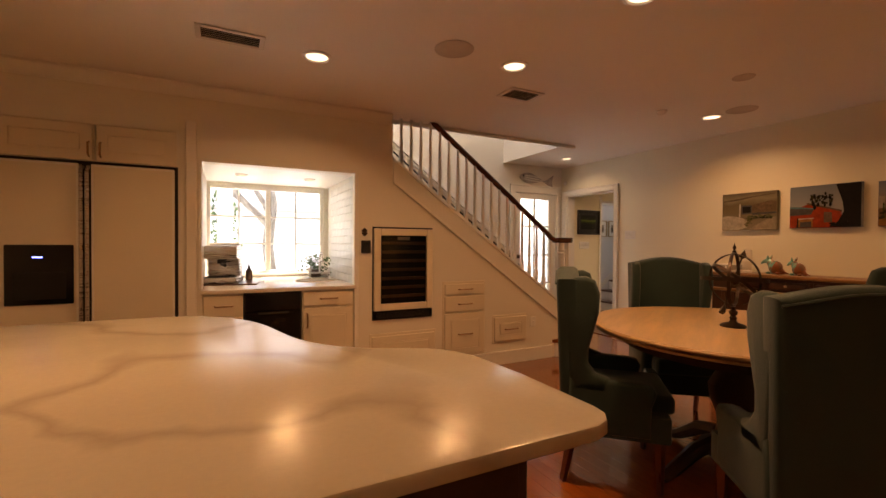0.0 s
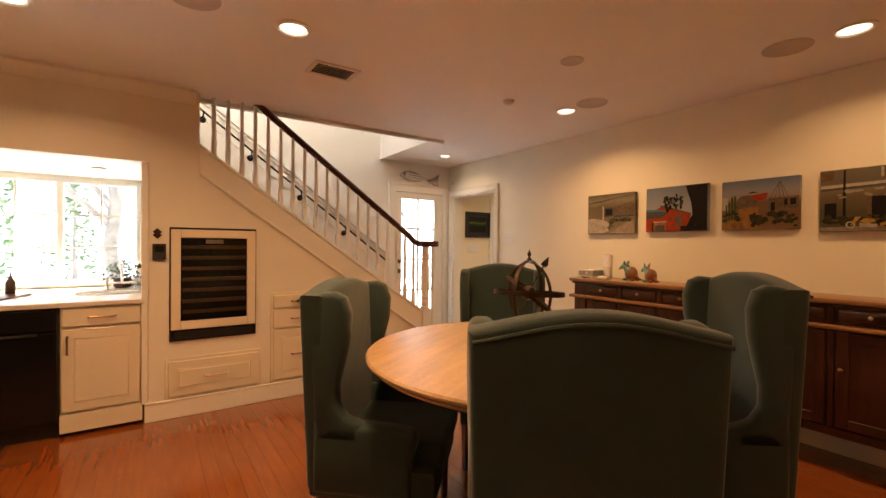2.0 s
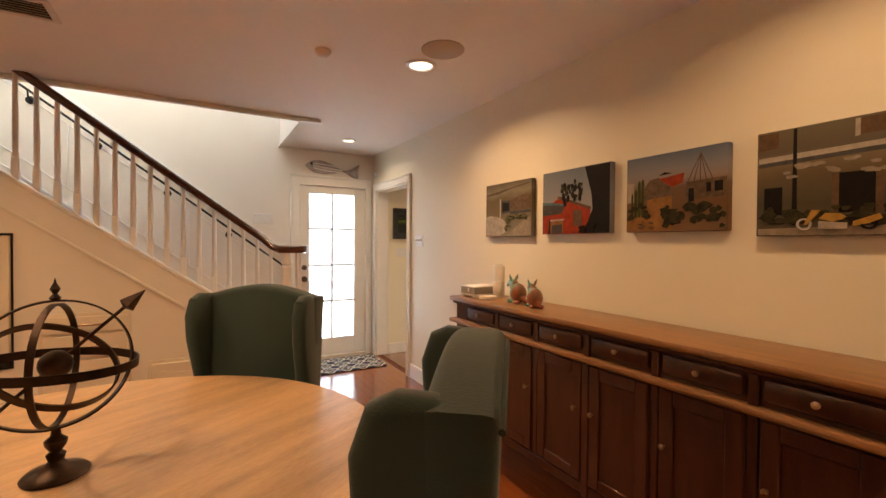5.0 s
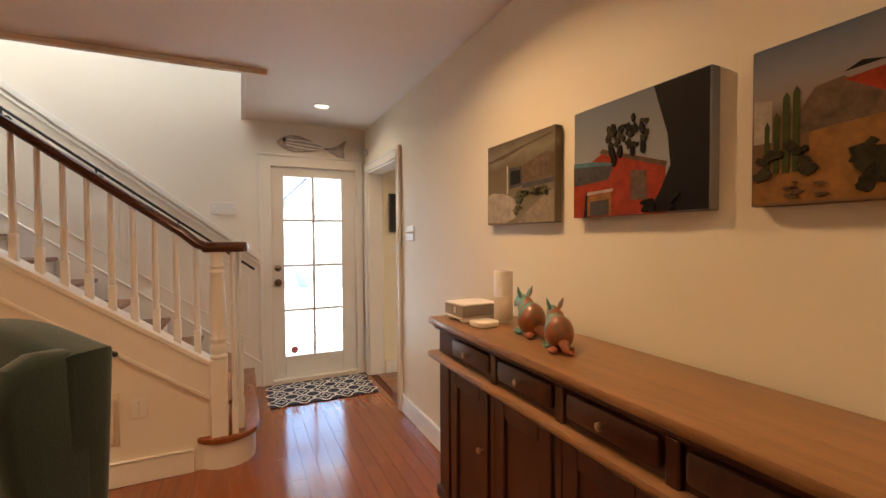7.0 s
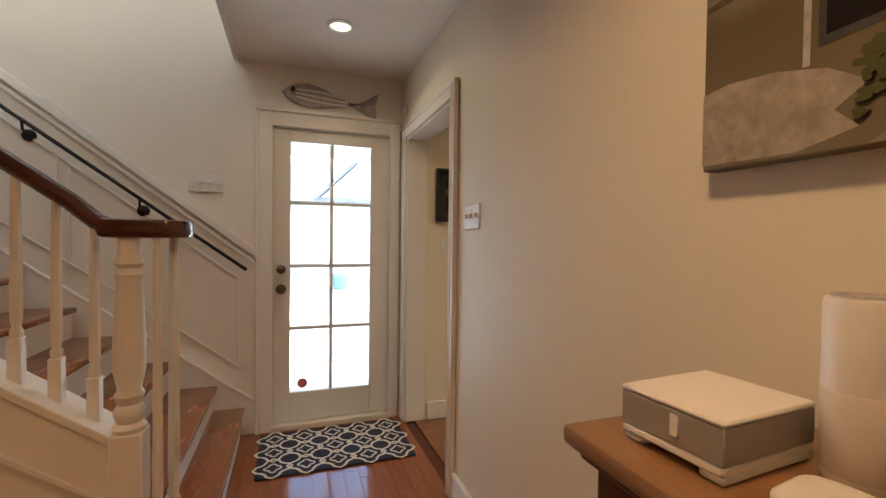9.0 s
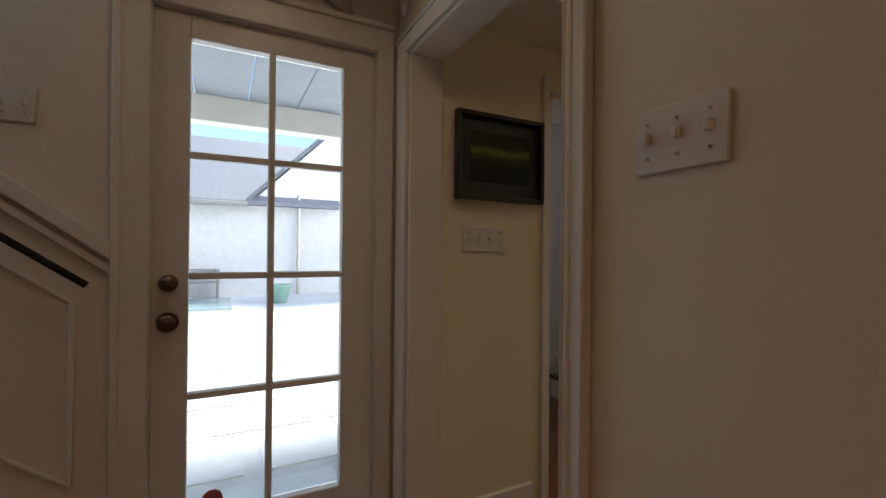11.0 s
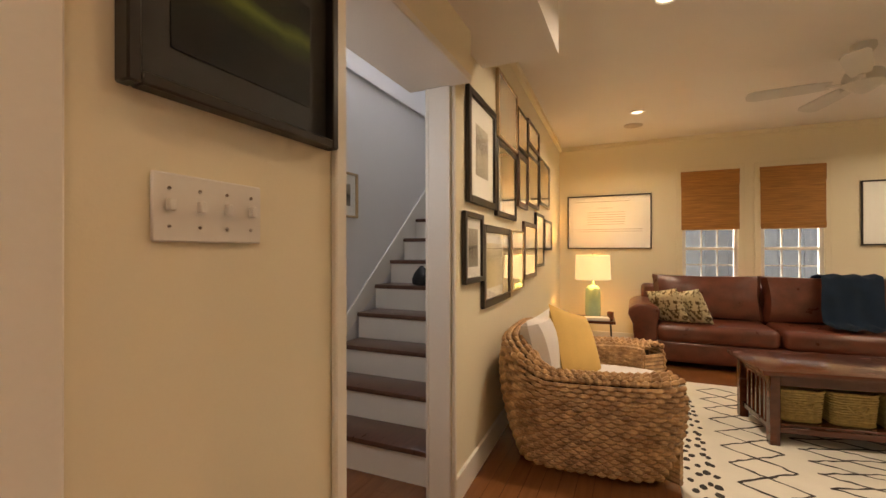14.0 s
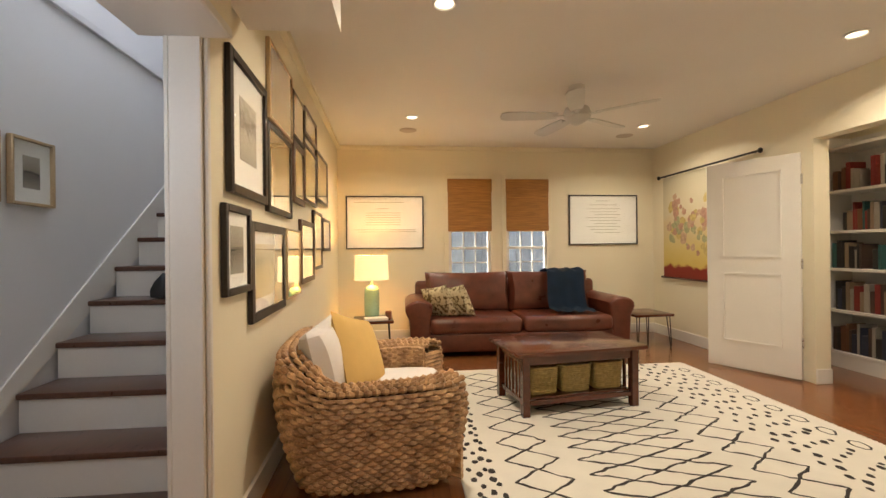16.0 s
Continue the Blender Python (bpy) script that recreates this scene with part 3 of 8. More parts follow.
def staircase():
    s = thing("staircase", "wooden staircase with white risers and dark treads", "staircase", kind="structure")
    for n in range(1, 14):
        x1 = -1.0 - RUN * (n - 1)
        y0 = K + 0.115
        if n == 1:
            # bullnose first step, its round end past the stringer
            out = [(-1.45, -0.03), (-1.06, -0.03), (-1.06, -1.25)] + [(-1.255 + 0.19 * math.cos(a), -1.30 + 0.185 * math.sin(a)) for a in [-i * math.pi / 12 for i in range(0, 13)]]
            part("tread", bm_prism(out, 0.16, 0.196, "z", bevel=0.008, seg=2), M_STAIRTREAD, s, "dark varnished bullnose tread")
            inn = [(-1.42, -0.03), (-1.085, -0.03), (-1.085, -1.25)] + [(-1.255 + 0.165 * math.cos(a), -1.30 + 0.16 * math.sin(a)) for a in [-i * math.pi / 12 for i in range(0, 13)]]
            part("riser", bm_prism(inn, 0.0, 0.16, "z"), M_TRIM, s)
            continue
        z = RISE * n
        part("tread", bm_box(x1 - RUN - 0.02, y0, z - 0.03, x1 + 0.025, -0.03, z, 0.008, seg=2), M_STAIRTREAD, s)
        part("riser", bm_box(x1 - 0.02, y0, z - RISE, x1, -0.03, z - 0.03), M_TRIM, s)
    # closed stringer on the kitchen side with its cap and moulding
    def line(off):
        return lambda x: 0.63 + (-1.33 - x) * (1.43 / 2.015) + off
    f = line(0)
    part("stringer", bm_prism([(-1.31, f(-1.31) - 0.2), (-1.31, f(-1.31) - 0.012), (-3.345, f(-3.345) - 0.012), (-3.345, f(-3.345) - 0.2)], K - 0.018, K - 0.001, "y", bevel=0.003), M_TRIM, s, "cream painted stringer board")
    part("stringer_moulding", bm_prism([(-1.31, f(-1.31) - 0.215), (-1.31, f(-1.31) - 0.19), (-3.345, f(-3.345) - 0.19), (-3.345, f(-3.345) - 0.215)], K - 0.026, K - 0.001, "y", bevel=0.004), M_TRIM, s)
    part("stringer_cap", bm_prism([(-1.31, f(-1.31) - 0.012), (-1.31, f(-1.31) + 0.02), (-3.345, f(-3.345) + 0.02), (-3.345, f(-3.345) - 0.012)], K - 0.03, K + 0.13, "y", bevel=0.004), M_TRIM, s)
    # balusters: turned, square below
    yb = K + 0.05
    for i in range(19):
        x = -1.398 - 0.1025 * i
        z0 = f(x) + 0.015
        z1 = min(1.335 + 0.73 * (-1.35 - x), 2.6)
        h = z1 - z0
        bm = bm_lathe([(0.016, 0.14), (0.019, 0.16), (0.012, 0.175), (0.017, 0.2), (0.0165, h * 0.5), (0.0125, h - 0.02), (0.0125, h)], 8, at=(x, yb, z0))
        bm_box(x - 0.018, yb - 0.018, z0 - 0.03, x + 0.018, yb + 0.018, z0 + 0.14, 0.003, bm=bm)
        part("baluster", bm, M_TRIM, s)
    # newel and its cluster
    nx, ny = -1.285, -1.41
    bm = bm_box(nx - 0.047, ny - 0.047, 0.19, nx + 0.047, ny + 0.047, 0.66, 0.006)
    bm_lathe([(0.046, 0.66), (0.05, 0.675), (0.036, 0.69), (0.044, 0.71), (0.046, 0.73), (0.034, 0.75), (0.044, 0.78), (0.034, 0.80), (0.046, 0.86), (0.047, 0.95), (0.04, 1.1), (0.034, 1.16), (0.042, 1.18), (0.03, 1.2), (0.042, 1.215), (0.032, 1.24), (0.032, 1.31)], 18, bm, at=(nx, ny, 0))
    part("newel_post", bm, M_TRIM, s, "white turned newel post")
    for dx, dy in ((0.085, -0.02), (0.12, 0.05), (0.1, 0.11)):
        bm = bm_lathe([(0.016, 0.36), (0.018, 0.38), (0.012, 0.4), (0.016, 0.45), (0.0125, 1.31)], 8, at=(nx + dx, ny + dy, 0))
        bm_box(nx + dx - 0.018, ny + dy - 0.018, 0.19, nx + dx + 0.018, ny + dy + 0.018, 0.36, 0.003, bm=bm)
        part("baluster", bm, M_TRIM, s)
    # handrail with level volute
    pts = [(-3.3, yb, 1.335 + 0.73 * 1.95), (-1.46, yb, 1.335 + 0.73 * 0.11), (-1.39, yb, 1.352), (-1.34, yb - 0.01, 1.332), (-1.31, yb - 0.02, 1.328)]
    part("handrail", bm_tube(pts, 0.034, 10, flat=0.85), M_RAIL, s, "dark mahogany handrail")
    # the level end of the handrail over the newel
    end = [(-1.36, -1.455), (-1.2, -1.46)] + [(-1.185 + 0.075 * math.cos(q), -1.36 + 0.1 * math.sin(q)) for q in [radians(-80 + 16 * k) for k in range(11)]] + [(-1.24, -1.285), (-1.27, -1.33), (-1.36, -1.335)]
    part("handrail_end", bm_prism(end, 1.3, 1.362, "z", bevel=0.014, seg=2), M_RAIL, s, "dark mahogany level end of the handrail")
    # wall side: skirt, panel mouldings, cap rail
    def w(x, off):
        return 1.185 + off + (-1.01 - x) * 0.763
    for off, th, dep, nm in ((0.0, 0.06, 0.03, "cap_rail"), (-0.05, 0.03, 0.018, "cap_moulding"), (-0.965, 0.022, 0.022, "skirt_moulding"), (-0.80, 0.016, 0.01, "panel_moulding"), (-0.22, 0.016, 0.01, "panel_moulding")):
        x0 = -1.0 if off > -0.1 or off < -0.9 else -1.1
        part(nm, bm_prism([(x0, w(x0, off)), (x0, w(x0, off) + th), (-3.42, w(-3.42, off) + th), (-3.42, w(-3.42, off))], -dep, -0.001, "y", bevel=0.003), M_TRIM, s)
    part("skirt_board", bm_prism([(-1.0, 0.0), (-1.0, w(-1.0, -0.965)), (-3.42, w(-3.42, -0.965)), (-3.42, w(-3.42, -1.3))], -0.014, -0.001, "y"), M_TRIM, s)
    for xm in (-1.1, -2.0, -2.06, -2.95):
        part("panel_moulding", bm_box(xm - 0.008, -0.01, w(xm, -0.79), xm + 0.008, -0.001, w(xm, -0.21), 0.002), M_TRIM, s)
    return s


staircase()


def wall_rail():
    r = thing("wall_handrail", "black iron handrail on round brackets along the stair wall", "handrail")
    a = lambda x: 1.10 + (-1.047 - x) * 0.742
    part("rail", bm_tube([(-3.35, -0.075, a(-3.35)), (-1.047, -0.075, a(-1.047))], 0.011, 8), M_IRON, r)
    for x in (-1.63, -2.18, -2.73, -3.2):
        z = a(x) - 0.06
        bm = bm_tube([(x, -0.075, z + 0.05), (x, -0.07, z + 0.01), (x, -0.02, z - 0.01)], 0.008, 6)
        bm2 = bm_lathe([(0.0, 0), (0.035, 0.0), (0.034, 0.008), (0.012, 0.016), (0, 0.017)], 14)
        bm2.transform(Matrix.Translation((x, -0.001, z - 0.01)) @ Matrix.Rotation(radians(90), 4, "X"))
        part("bracket", bm, M_IRON, r)
        part("rosette", bm2, M_IRON, r)
    return r


wall_rail()

# structure: den ---------------------------------------------------------------------
GA = 0.0357     # the gallery wall leaves the house's grid by two degrees
solid("wall_aurora", bm_box(0.14, -0.13, 0, 0.72, 0.18, DZ), M_DEN, "cream yellow den wall with a dark framed photograph", "wall", smooth=False)
wall("wall_stair_head", [(0.72, -0.13, 2.0, 1.68, 0.18, DZ)], M_DEN, "wall above the den stair opening")
solid("wall_gallery", bm_prism([(1.68, -0.03), (5.9, -0.03 + 4.22 * GA), (5.9, 0.075 + 4.22 * GA), (1.68, 0.075)], 0, DZ, "z"), M_DEN, "cream yellow wall hung with framed prints", "wall", smooth=False)
wall("wall_den_east", [(5.9, -4.4, 0, 6.05, -2.74, 2.75), (5.9, -2.16, 0, 6.05, -1.94, 2.75), (5.9, -1.36, 0, 6.05, 1.2, 5.0), (5.9, -2.74, 0, 6.05, -2.16, 0.78), (5.9, -1.94, 0, 6.05, -1.36, 0.78), (5.9, -2.74, 2.17, 6.05, -2.16, 2.75), (5.9, -1.94, 2.17, 6.05, -1.36, 2.75)], M_DEN, "cream yellow den wall with two windows")
wall("wall_den_south", [(3.5, -4.45, 0, 5.9, -4.3, DZ), (1.9, -4.45, 2.14, 3.5, -4.3, DZ), (0.14, -4.45, 0, 1.9, -4.3, DZ)], M_DEN, "cream yellow den wall with the study opening")
wall("wall_study", [(0.9, -5.45, 0, 4.6, -5.35, DZ), (4.5, -5.35, 0, 4.6, -4.45, DZ), (0.9, -5.35, 0, 1.0, -4.45, DZ)], M_DEN, "pale wall of the study behind the shelves")
wall("wall_den_stair", [(0.72, 1.07, 0, 5.9, 1.2, 5.0), (0.6, 0.18, 0, 0.72, 1.2, 5.0)], M_STAIRWALL, "pale grey wall beside the den stairs")
wall("wall_den_stair_upper", [(1.2, 0.13, DZ, 5.9, 0.25, 5.0)], M_STAIRWALL)
wall("ceiling_den", [(0.14, -5.45, DZ, 6.05, 0.16, DZ + 0.15)], M_CEIL, "cream painted den ceiling")
wall("ceiling_den_stair", [(0.6, 0.13, 5.0, 2.2, 1.2, 5.1), (3.6, 0.13, 5.0, 6.0, 1.2, 5.1), (0.72, 0.18, 2.9, 1.2, 1.07, 3.0)], M_CEIL, "white ceiling over the den stairs")
for nm in ("ceiling_den", "ceiling_den_stair"):
    tagged(bpy.data.objects[nm], category="ceiling")
wall("soffit_den", [(0.14, -0.46, 2.2, 2.08, -0.051, DZ - 0.002)], M_CEIL, "boxed ceiling soffit beside the gallery wall")
strip("trim_ledge_stair", [(1.25, 1.045, 2.5, 5.9, 1.069, 2.54)], M_STAIRWALL, "pale ledge line along the stair wall")
strip("trim_stair_opening", [(1.662, -0.032, 0, 1.679, 0.078, 1.965), (1.662, 0.076, 0, 1.86, 0.094, 1.965), (1.679, -0.05, 0, 1.70, -0.031, 2.0), (0.742, -0.134, 1.965, 1.679, 0.183, 2.0), (0.722, -0.138, 0, 0.742, 0.186, 1.965), (0.684, -0.15, 0, 0.722, -0.131, 2.06)], M_TRIM, "white painted casing of the den stair opening")
strip("baseboard_den", [(5.88, -4.3, 0, 5.899, 0.1, 0.13), (3.62, -4.299, 0, 5.88, -4.28, 0.13), (0.16, -0.149, 0, 0.64, -0.131, 0.13)], M_TRIM, "cream painted skirting board", "baseboard")
solid("baseboard_gallery", bm_prism([(1.70, -0.05), (5.88, -0.05 + 4.2 * GA), (5.88, -0.031 + 4.2 * GA), (1.70, -0.031)], 0, 0.13, "z", bevel=0.003), M_TRIM, "cream painted skirting board", "baseboard")
strip("trim_crown_den", [(5.86, -4.3, DZ - 0.05, 5.899, 0.12, DZ - 0.001)], M_DEN, "cream painted crown moulding")
solid("trim_crown_gallery", bm_prism([(2.09, -0.07 + 0.2 * GA), (5.86, -0.07 + 4.16 * GA), (5.86, -0.031 + 4.16 * GA), (1.91, -0.031 + 0.2 * GA)], DZ - 0.05, DZ - 0.001, "z"), M_DEN, "cream painted crown moulding", "trim")


def den_stairs():
    s = thing("den_staircase", "enclosed staircase with white risers and walnut treads", "staircase", kind="structure")
    for k in range(13):
        z = 0.187 * (k + 1)
        x = 1.798 + 0.2313 * k
        part("tread", bm_box(x - 0.02, 0.1, z - 0.03, x + 0.25, 1.054, z, 0.007, seg=2), M_TREAD, s)
        part("riser", bm_box(x, 0.1, z - 0.187, x + 0.018, 1.054, z - 0.03), M_TRIM, s)
    z = lambda x: 0.727 + (x - 2.329) * 0.824
    part("skirt_board", bm_prism([(1.46, 0.0), (1.46, z(1.46)), (4.9, z(4.9)), (4.9, z(4.9) - 0.5)], 1.056, 1.069, "y", bevel=0.003), M_TRIM, s, "white stair skirting board")
    return s


den_stairs()


def den_window(name, y0, y1):
    w = thing(name, "white sash window half covered by a bamboo blind", "window", kind="structure")
    bm = bmesh.new()
    for b in ((5.905, y0, 0.79, 5.96, y0 + 0.04, 2.16), (5.905, y1 - 0.04, 0.79, 5.96, y1, 2.16), (5.905, y0 + 0.04, 0.79, 5.96, y1 - 0.04, 0.83), (5.905, y0 + 0.04, 2.12, 5.96, y1 - 0.04, 2.16), (5.91, y0 + 0.04, 1.2, 5.955, y1 - 0.04, 1.235)):
        bm_box(*b, bevel=0.003, bm=bm)
    part("window_frame", bm, M_TRIM, w)
    for i in (1, 2):
        y = y0 + 0.04 + (y1 - y0 - 0.08) * i / 3
        part("muntin", bm_box(5.925, y - 0.007, 0.83, 5.945, y + 0.007, 2.12), M_TRIM, w)
    for z in (1.02, 1.45, 1.75):
        part("muntin", bm_box(5.926, y0 + 0.04, z - 0.007, 5.944, y1 - 0.04, z + 0.007), M_TRIM, w)
    g = part("pane", bm_box(5.933, y0 + 0.03, 0.82, 5.937, y1 - 0.03, 2.13), M_GLASS, w)
    g.visible_shadow = False
    bm = bmesh.new()
    for b in ((5.878, y0 - 0.06, 0.75, 5.899, y0, 2.22), (5.878, y1, 0.75, 5.899, y1 + 0.06, 2.22), (5.878, y0, 2.16, 5.899, y1, 2.22)):
        bm_box(*b, bevel=0.003, bm=bm)
    part("casing", bm, M_DEN, w)
    return w


den_window("window_2", -1.94, -1.36)
den_window("window_3", -2.74, -2.16)

# ---------------------------------------------------------------- kitchen things


def pull(parent, x, z, w=0.13, y=K, name="handle", vertical=False):
    if vertical:
        pts = [(x, y, z - w / 2), (x, y - 0.028, z - w / 2 + 0.008), (x, y - 0.03, z + w / 2 - 0.008), (x, y, z + w / 2)]
    else:
        pts = [(x - w / 2, y, z), (x - w / 2 + 0.006, y - 0.028, z), (x + w / 2 - 0.006, y - 0.028, z), (x + w / 2, y, z)]
    return part(name, bm_tube(pts, 0.0065, 6), M_PULL, parent, "bronze bar pull")


def panel_front(parent, name, x0, x1, z0, z1, y=K, raised=True, material=None, t=0.02):
    """A cabinet front with a sunk frame line and a raised field."""
    material = material or M_CAB
    bm = bm_box(x0, y - t, z0, x1, y - 0.001, z1, 0.004)
    p = part(name, bm, material, parent)
    w, h = x1 - x0, z1 - z0
    e = min(0.055, h * 0.22)
    if raised and h > 0.1:
        fld = bm_box(x0 + e + 0.012, y - t - 0.006, z0 + e + 0.012, x1 - e - 0.012, y - t + 0.002, z1 - e - 0.012, 0.005)
        part("raised_field", fld, material, p)
        bm2 = bmesh.new()
        for b in ((x0 + e, y - t - 0.004, z0 + e, x0 + e + 0.008, y - t + 0.001, z1 - e), (x1 - e - 0.008, y - t - 0.004, z0 + e, x1 - e, y - t + 0.001, z1 - e), (x0 + e, y - t - 0.004, z0 + e, x1 - e, y - t + 0.001, z0 + e + 0.008), (x0 + e, y - t - 0.004, z1 - e - 0.008, x1 - e, y - t + 0.001, z1 - e)):
            bm_box(*b, bm=bm2)
        part("bead", bm2, material, p)
    return p


def fridge():
    f = thing("refrigerator", "built-in refrigerator with cream panel doors and black water dispenser", "refrigerator")
    part("body", bm_box(-6.55, K - 0.02, 0.08, -5.05, K - 0.001, 1.84, 0.002), M_MATTBLACK, f)
    a = part("freezer_door", bm_box(-6.05, K - 0.05, 0.12, -5.625, K - 0.021, 1.815, 0.004), M_CAB, f, "cream panelled freezer door")
    b = part("fridge_door", bm_box(-5.555, K - 0.05, 0.12, -5.07, K - 0.021, 1.815, 0.004), M_CAB, f, "cream panelled refrigerator door")
    for x0, x1, p in ((-6.05, -5.625, a), (-5.555, -5.07, b)):
        bm = bmesh.new()
        for q in ((x0, K - 0.056, 0.12, x0 + 0.012, K - 0.05, 1.815), (x1 - 0.012, K - 0.056, 0.12, x1, K - 0.05, 1.815), (x0 + 0.012, K - 0.056, 1.8, x1 - 0.012, K - 0.05, 1.815)):
            bm_box(*q, bm=bm)
        part("door_edge", bm, M_TRIM, p)
    part("handle", bm_tube([(-5.605, K - 0.05, 0.5), (-5.605, K - 0.09, 0.54), (-5.605, K - 0.09, 1.76), (-5.605, K - 0.05, 1.8)], 0.012, 8), M_STEEL, f, "long brushed steel handle")
    part("handle", bm_tube([(-5.572, K - 0.05, 0.5), (-5.572, K - 0.09, 0.54), (-5.572, K - 0.09, 1.76), (-5.572, K - 0.05, 1.8)], 0.012, 8), M_STEEL, f, "long brushed steel handle")
    d = part("dispenser", bm_box(-6.0, K - 0.062, 0.865, -5.65, K - 0.051, 1.262, 0.004), M_BLACK, f, "gloss black water and ice dispenser")
    part("dispenser_recess", bm_box(-5.96, K - 0.066, 0.9, -5.69, K - 0.0615, 1.08, 0.004), M_DARK, d)
    part("display", bm_box(-5.86, K - 0.065, 1.175, -5.81, K - 0.0615, 1.183), mat("blue_display_glow", (0.1, 0.15, 1.0), 0.5, emit=3.0), d, "small blue display")
    part("top_gap", bm_box(-6.05, K - 0.04, 1.816, -5.06, K - 0.021, 1.826), M_DARK, f)
    return f


def top_cabinet(x0, x1, hx):
    c = thing("wall_cabinet", "cream painted cabinet over the refrigerator", "cabinet", group="cabinets over the refrigerator")
    part("body", bm_box(x0, K - 0.02, 1.835, x1, K - 0.001, 2.1, 0.003), M_CAB, c)
    d = panel_front(c, "door", x0 + 0.006, x1 - 0.006, 1.842, 2.09, K - 0.02)
    pull(d, hx, 1.92, 0.1, K - 0.042, vertical=True)
    return c


def coffee_units():
    c = thing("drawer_unit", "cream painted kitchen drawer unit under the counter", "cabinet")
    part("body", bm_box(-4.895, K + 0.01, 0.09, -4.606, -0.5, 0.878), M_CAB, c)
    for z0, z1 in ((0.70, 0.865), (0.44, 0.69), (0.17, 0.43)):
        d = panel_front(c, "drawer_front", -4.885, -4.612, z0, z1, K + 0.009, raised=z1 - z0 > 0.2)
        pull(d, -4.745, (z0 + z1) / 2, 0.13, K - 0.01)
    part("plinth", bm_box(-4.895, K + 0.06, 0, -4.606, K + 0.08, 0.09), M_MATTBLACK, c)
    w = thing("dishwasher", "gloss black dishwasher under the alcove counter", "dishwasher")
    part("body", bm_box(-4.6, K + 0.01, 0.09, -4.162, -0.5, 0.876), M_MATTBLACK, w)
    part("door", bm_box(-4.597, K - 0.018, 0.12, -4.165, K + 0.009, 0.72, 0.006), M_BLACK, w, "gloss black door")
    part("control_panel", bm_box(-4.597, K - 0.022, 0.724, -4.165, K + 0.009, 0.872, 0.008), M_BLACK, w)
    part("handle", bm_box(-4.5, K - 0.03, 0.70, -4.26, K - 0.019, 0.716, 0.003), M_MATTBLACK, w)
    part("plinth", bm_box(-4.6, K + 0.06, 0, -4.162, K + 0.08, 0.09), M_MATTBLACK, w)
    s = thing("sink_cabinet", "cream sink cabinet with one drawer and a raised panel door", "cabinet")
    part("body", bm_box(-4.155, K + 0.01, 0.09, -3.7, -0.5, 0.878), M_CAB, s)
    d = panel_front(s, "drawer_front", -4.145, -3.715, 0.745, 0.868, K + 0.009, raised=False)
    pull(d, -3.93, 0.805, 0.15, K - 0.011)
    d = panel_front(s, "door", -4.145, -3.715, 0.17, 0.725, K + 0.009)
    pull(d, -4.115, 0.62, 0.12, K - 0.011, vertical=True)
    part("base_rail", bm_box(-4.155, K - 0.012, 0.03, -3.7, K + 0.009, 0.155, 0.004), M_CAB, s)
    solid("countertop", bm_box(-4.895, K - 0.03, 0.88, -3.692, -0.205, 0.912, 0.005, seg=2), M_COUNTER, "pale stone countertop in the window alcove", "countertop", kind="")
    strip("trim_alcove_backsplash", [(-4.89, -0.22, 0.913, -3.69, -0.203, 0.93)], M_COUNTER, "pale stone upstand below the window")


fridge()
top_cabinet(-5.535, -5.06, -5.505)
top_cabinet(-6.05, -5.545, -5.57)
coffee_units()
strip("trim_alcove", [(-3.71, K - 0.02, 0.142, -3.67, K - 0.001, 1.9), (-4.92, K - 0.012, 0.92, -4.896, K - 0.001, 1.92), (-5.0, K - 0.02, 0.0, -4.93, K - 0.001, 2.2)], M_TRIM, "cream painted edge trim of the alcove")


def wine_cooler():
    w = thing("wine_cooler", "built-in wine cooler with cream framed glass door", "wine cooler")
    x0, x1, z0, z1 = -3.53, -2.945, 0.585, 1.425
    part("cabinet", bm_box(x0 - 0.01, K - 0.006, z0 - 0.01, x1 + 0.01, K - 0.001, z1 + 0.01), M_DARK, w)
    f = 0.062
    bm = bmesh.new()
    for b in ((x0, K - 0.04, 0.665, x0 + f, K - 0.007, z1 - 0.006), (x1 - f, K - 0.04, 0.665, x1, K - 0.007, z1 - 0.006), (x0 + f, K - 0.04, 0.665, x1 - f, K - 0.007, 0.665 + f), (x0 + f, K - 0.04, z1 - f - 0.006, x1 - f, K - 0.007, z1 - 0.006)):
        bm_box(*b, bevel=0.004, bm=bm)
    part("door_frame", bm, M_CAB, w, "cream door frame")
    part("dark_interior", bm_box(x0 + f, K - 0.012, 0.727, x1 - f, K - 0.0065, z1 - f), M_DARK, w)
    for i in range(7):
        z = 0.78 + i * 0.082
        part("shelf_front", bm_box(x0 + f + 0.01, K - 0.024, z, x1 - f - 0.01, K - 0.013, z + 0.028, 0.003), mat("beech_shelf_front", (0.12, 0.06, 0.03), 0.5, var=0.2) if i == 0 else bpy.data.materials["beech_shelf_front"], w)
    part("control_display", bm_box(-3.3, K - 0.026, 1.315, -3.18, K - 0.013, 1.345), M_GREYPL, w)
    part("door_glass", bm_box(x0 + f, K - 0.034, 0.727, x1 - f, K - 0.031, z1 - f - 0.006), M_CLEAR, w)
    part("vent_grille", bm_box(x0, K - 0.03, 0.59, x1, K - 0.007, 0.655, 0.003), M_BLACK, w, "black vent grille")
    for i in range(4):
        part("vent_slat", bm_box(x0 + 0.02, K - 0.033, 0.6 + i * 0.013, x1 - 0.02, K - 0.0305, 0.606 + i * 0.013), M_MATTBLACK, w)
    return w


wine_cooler()


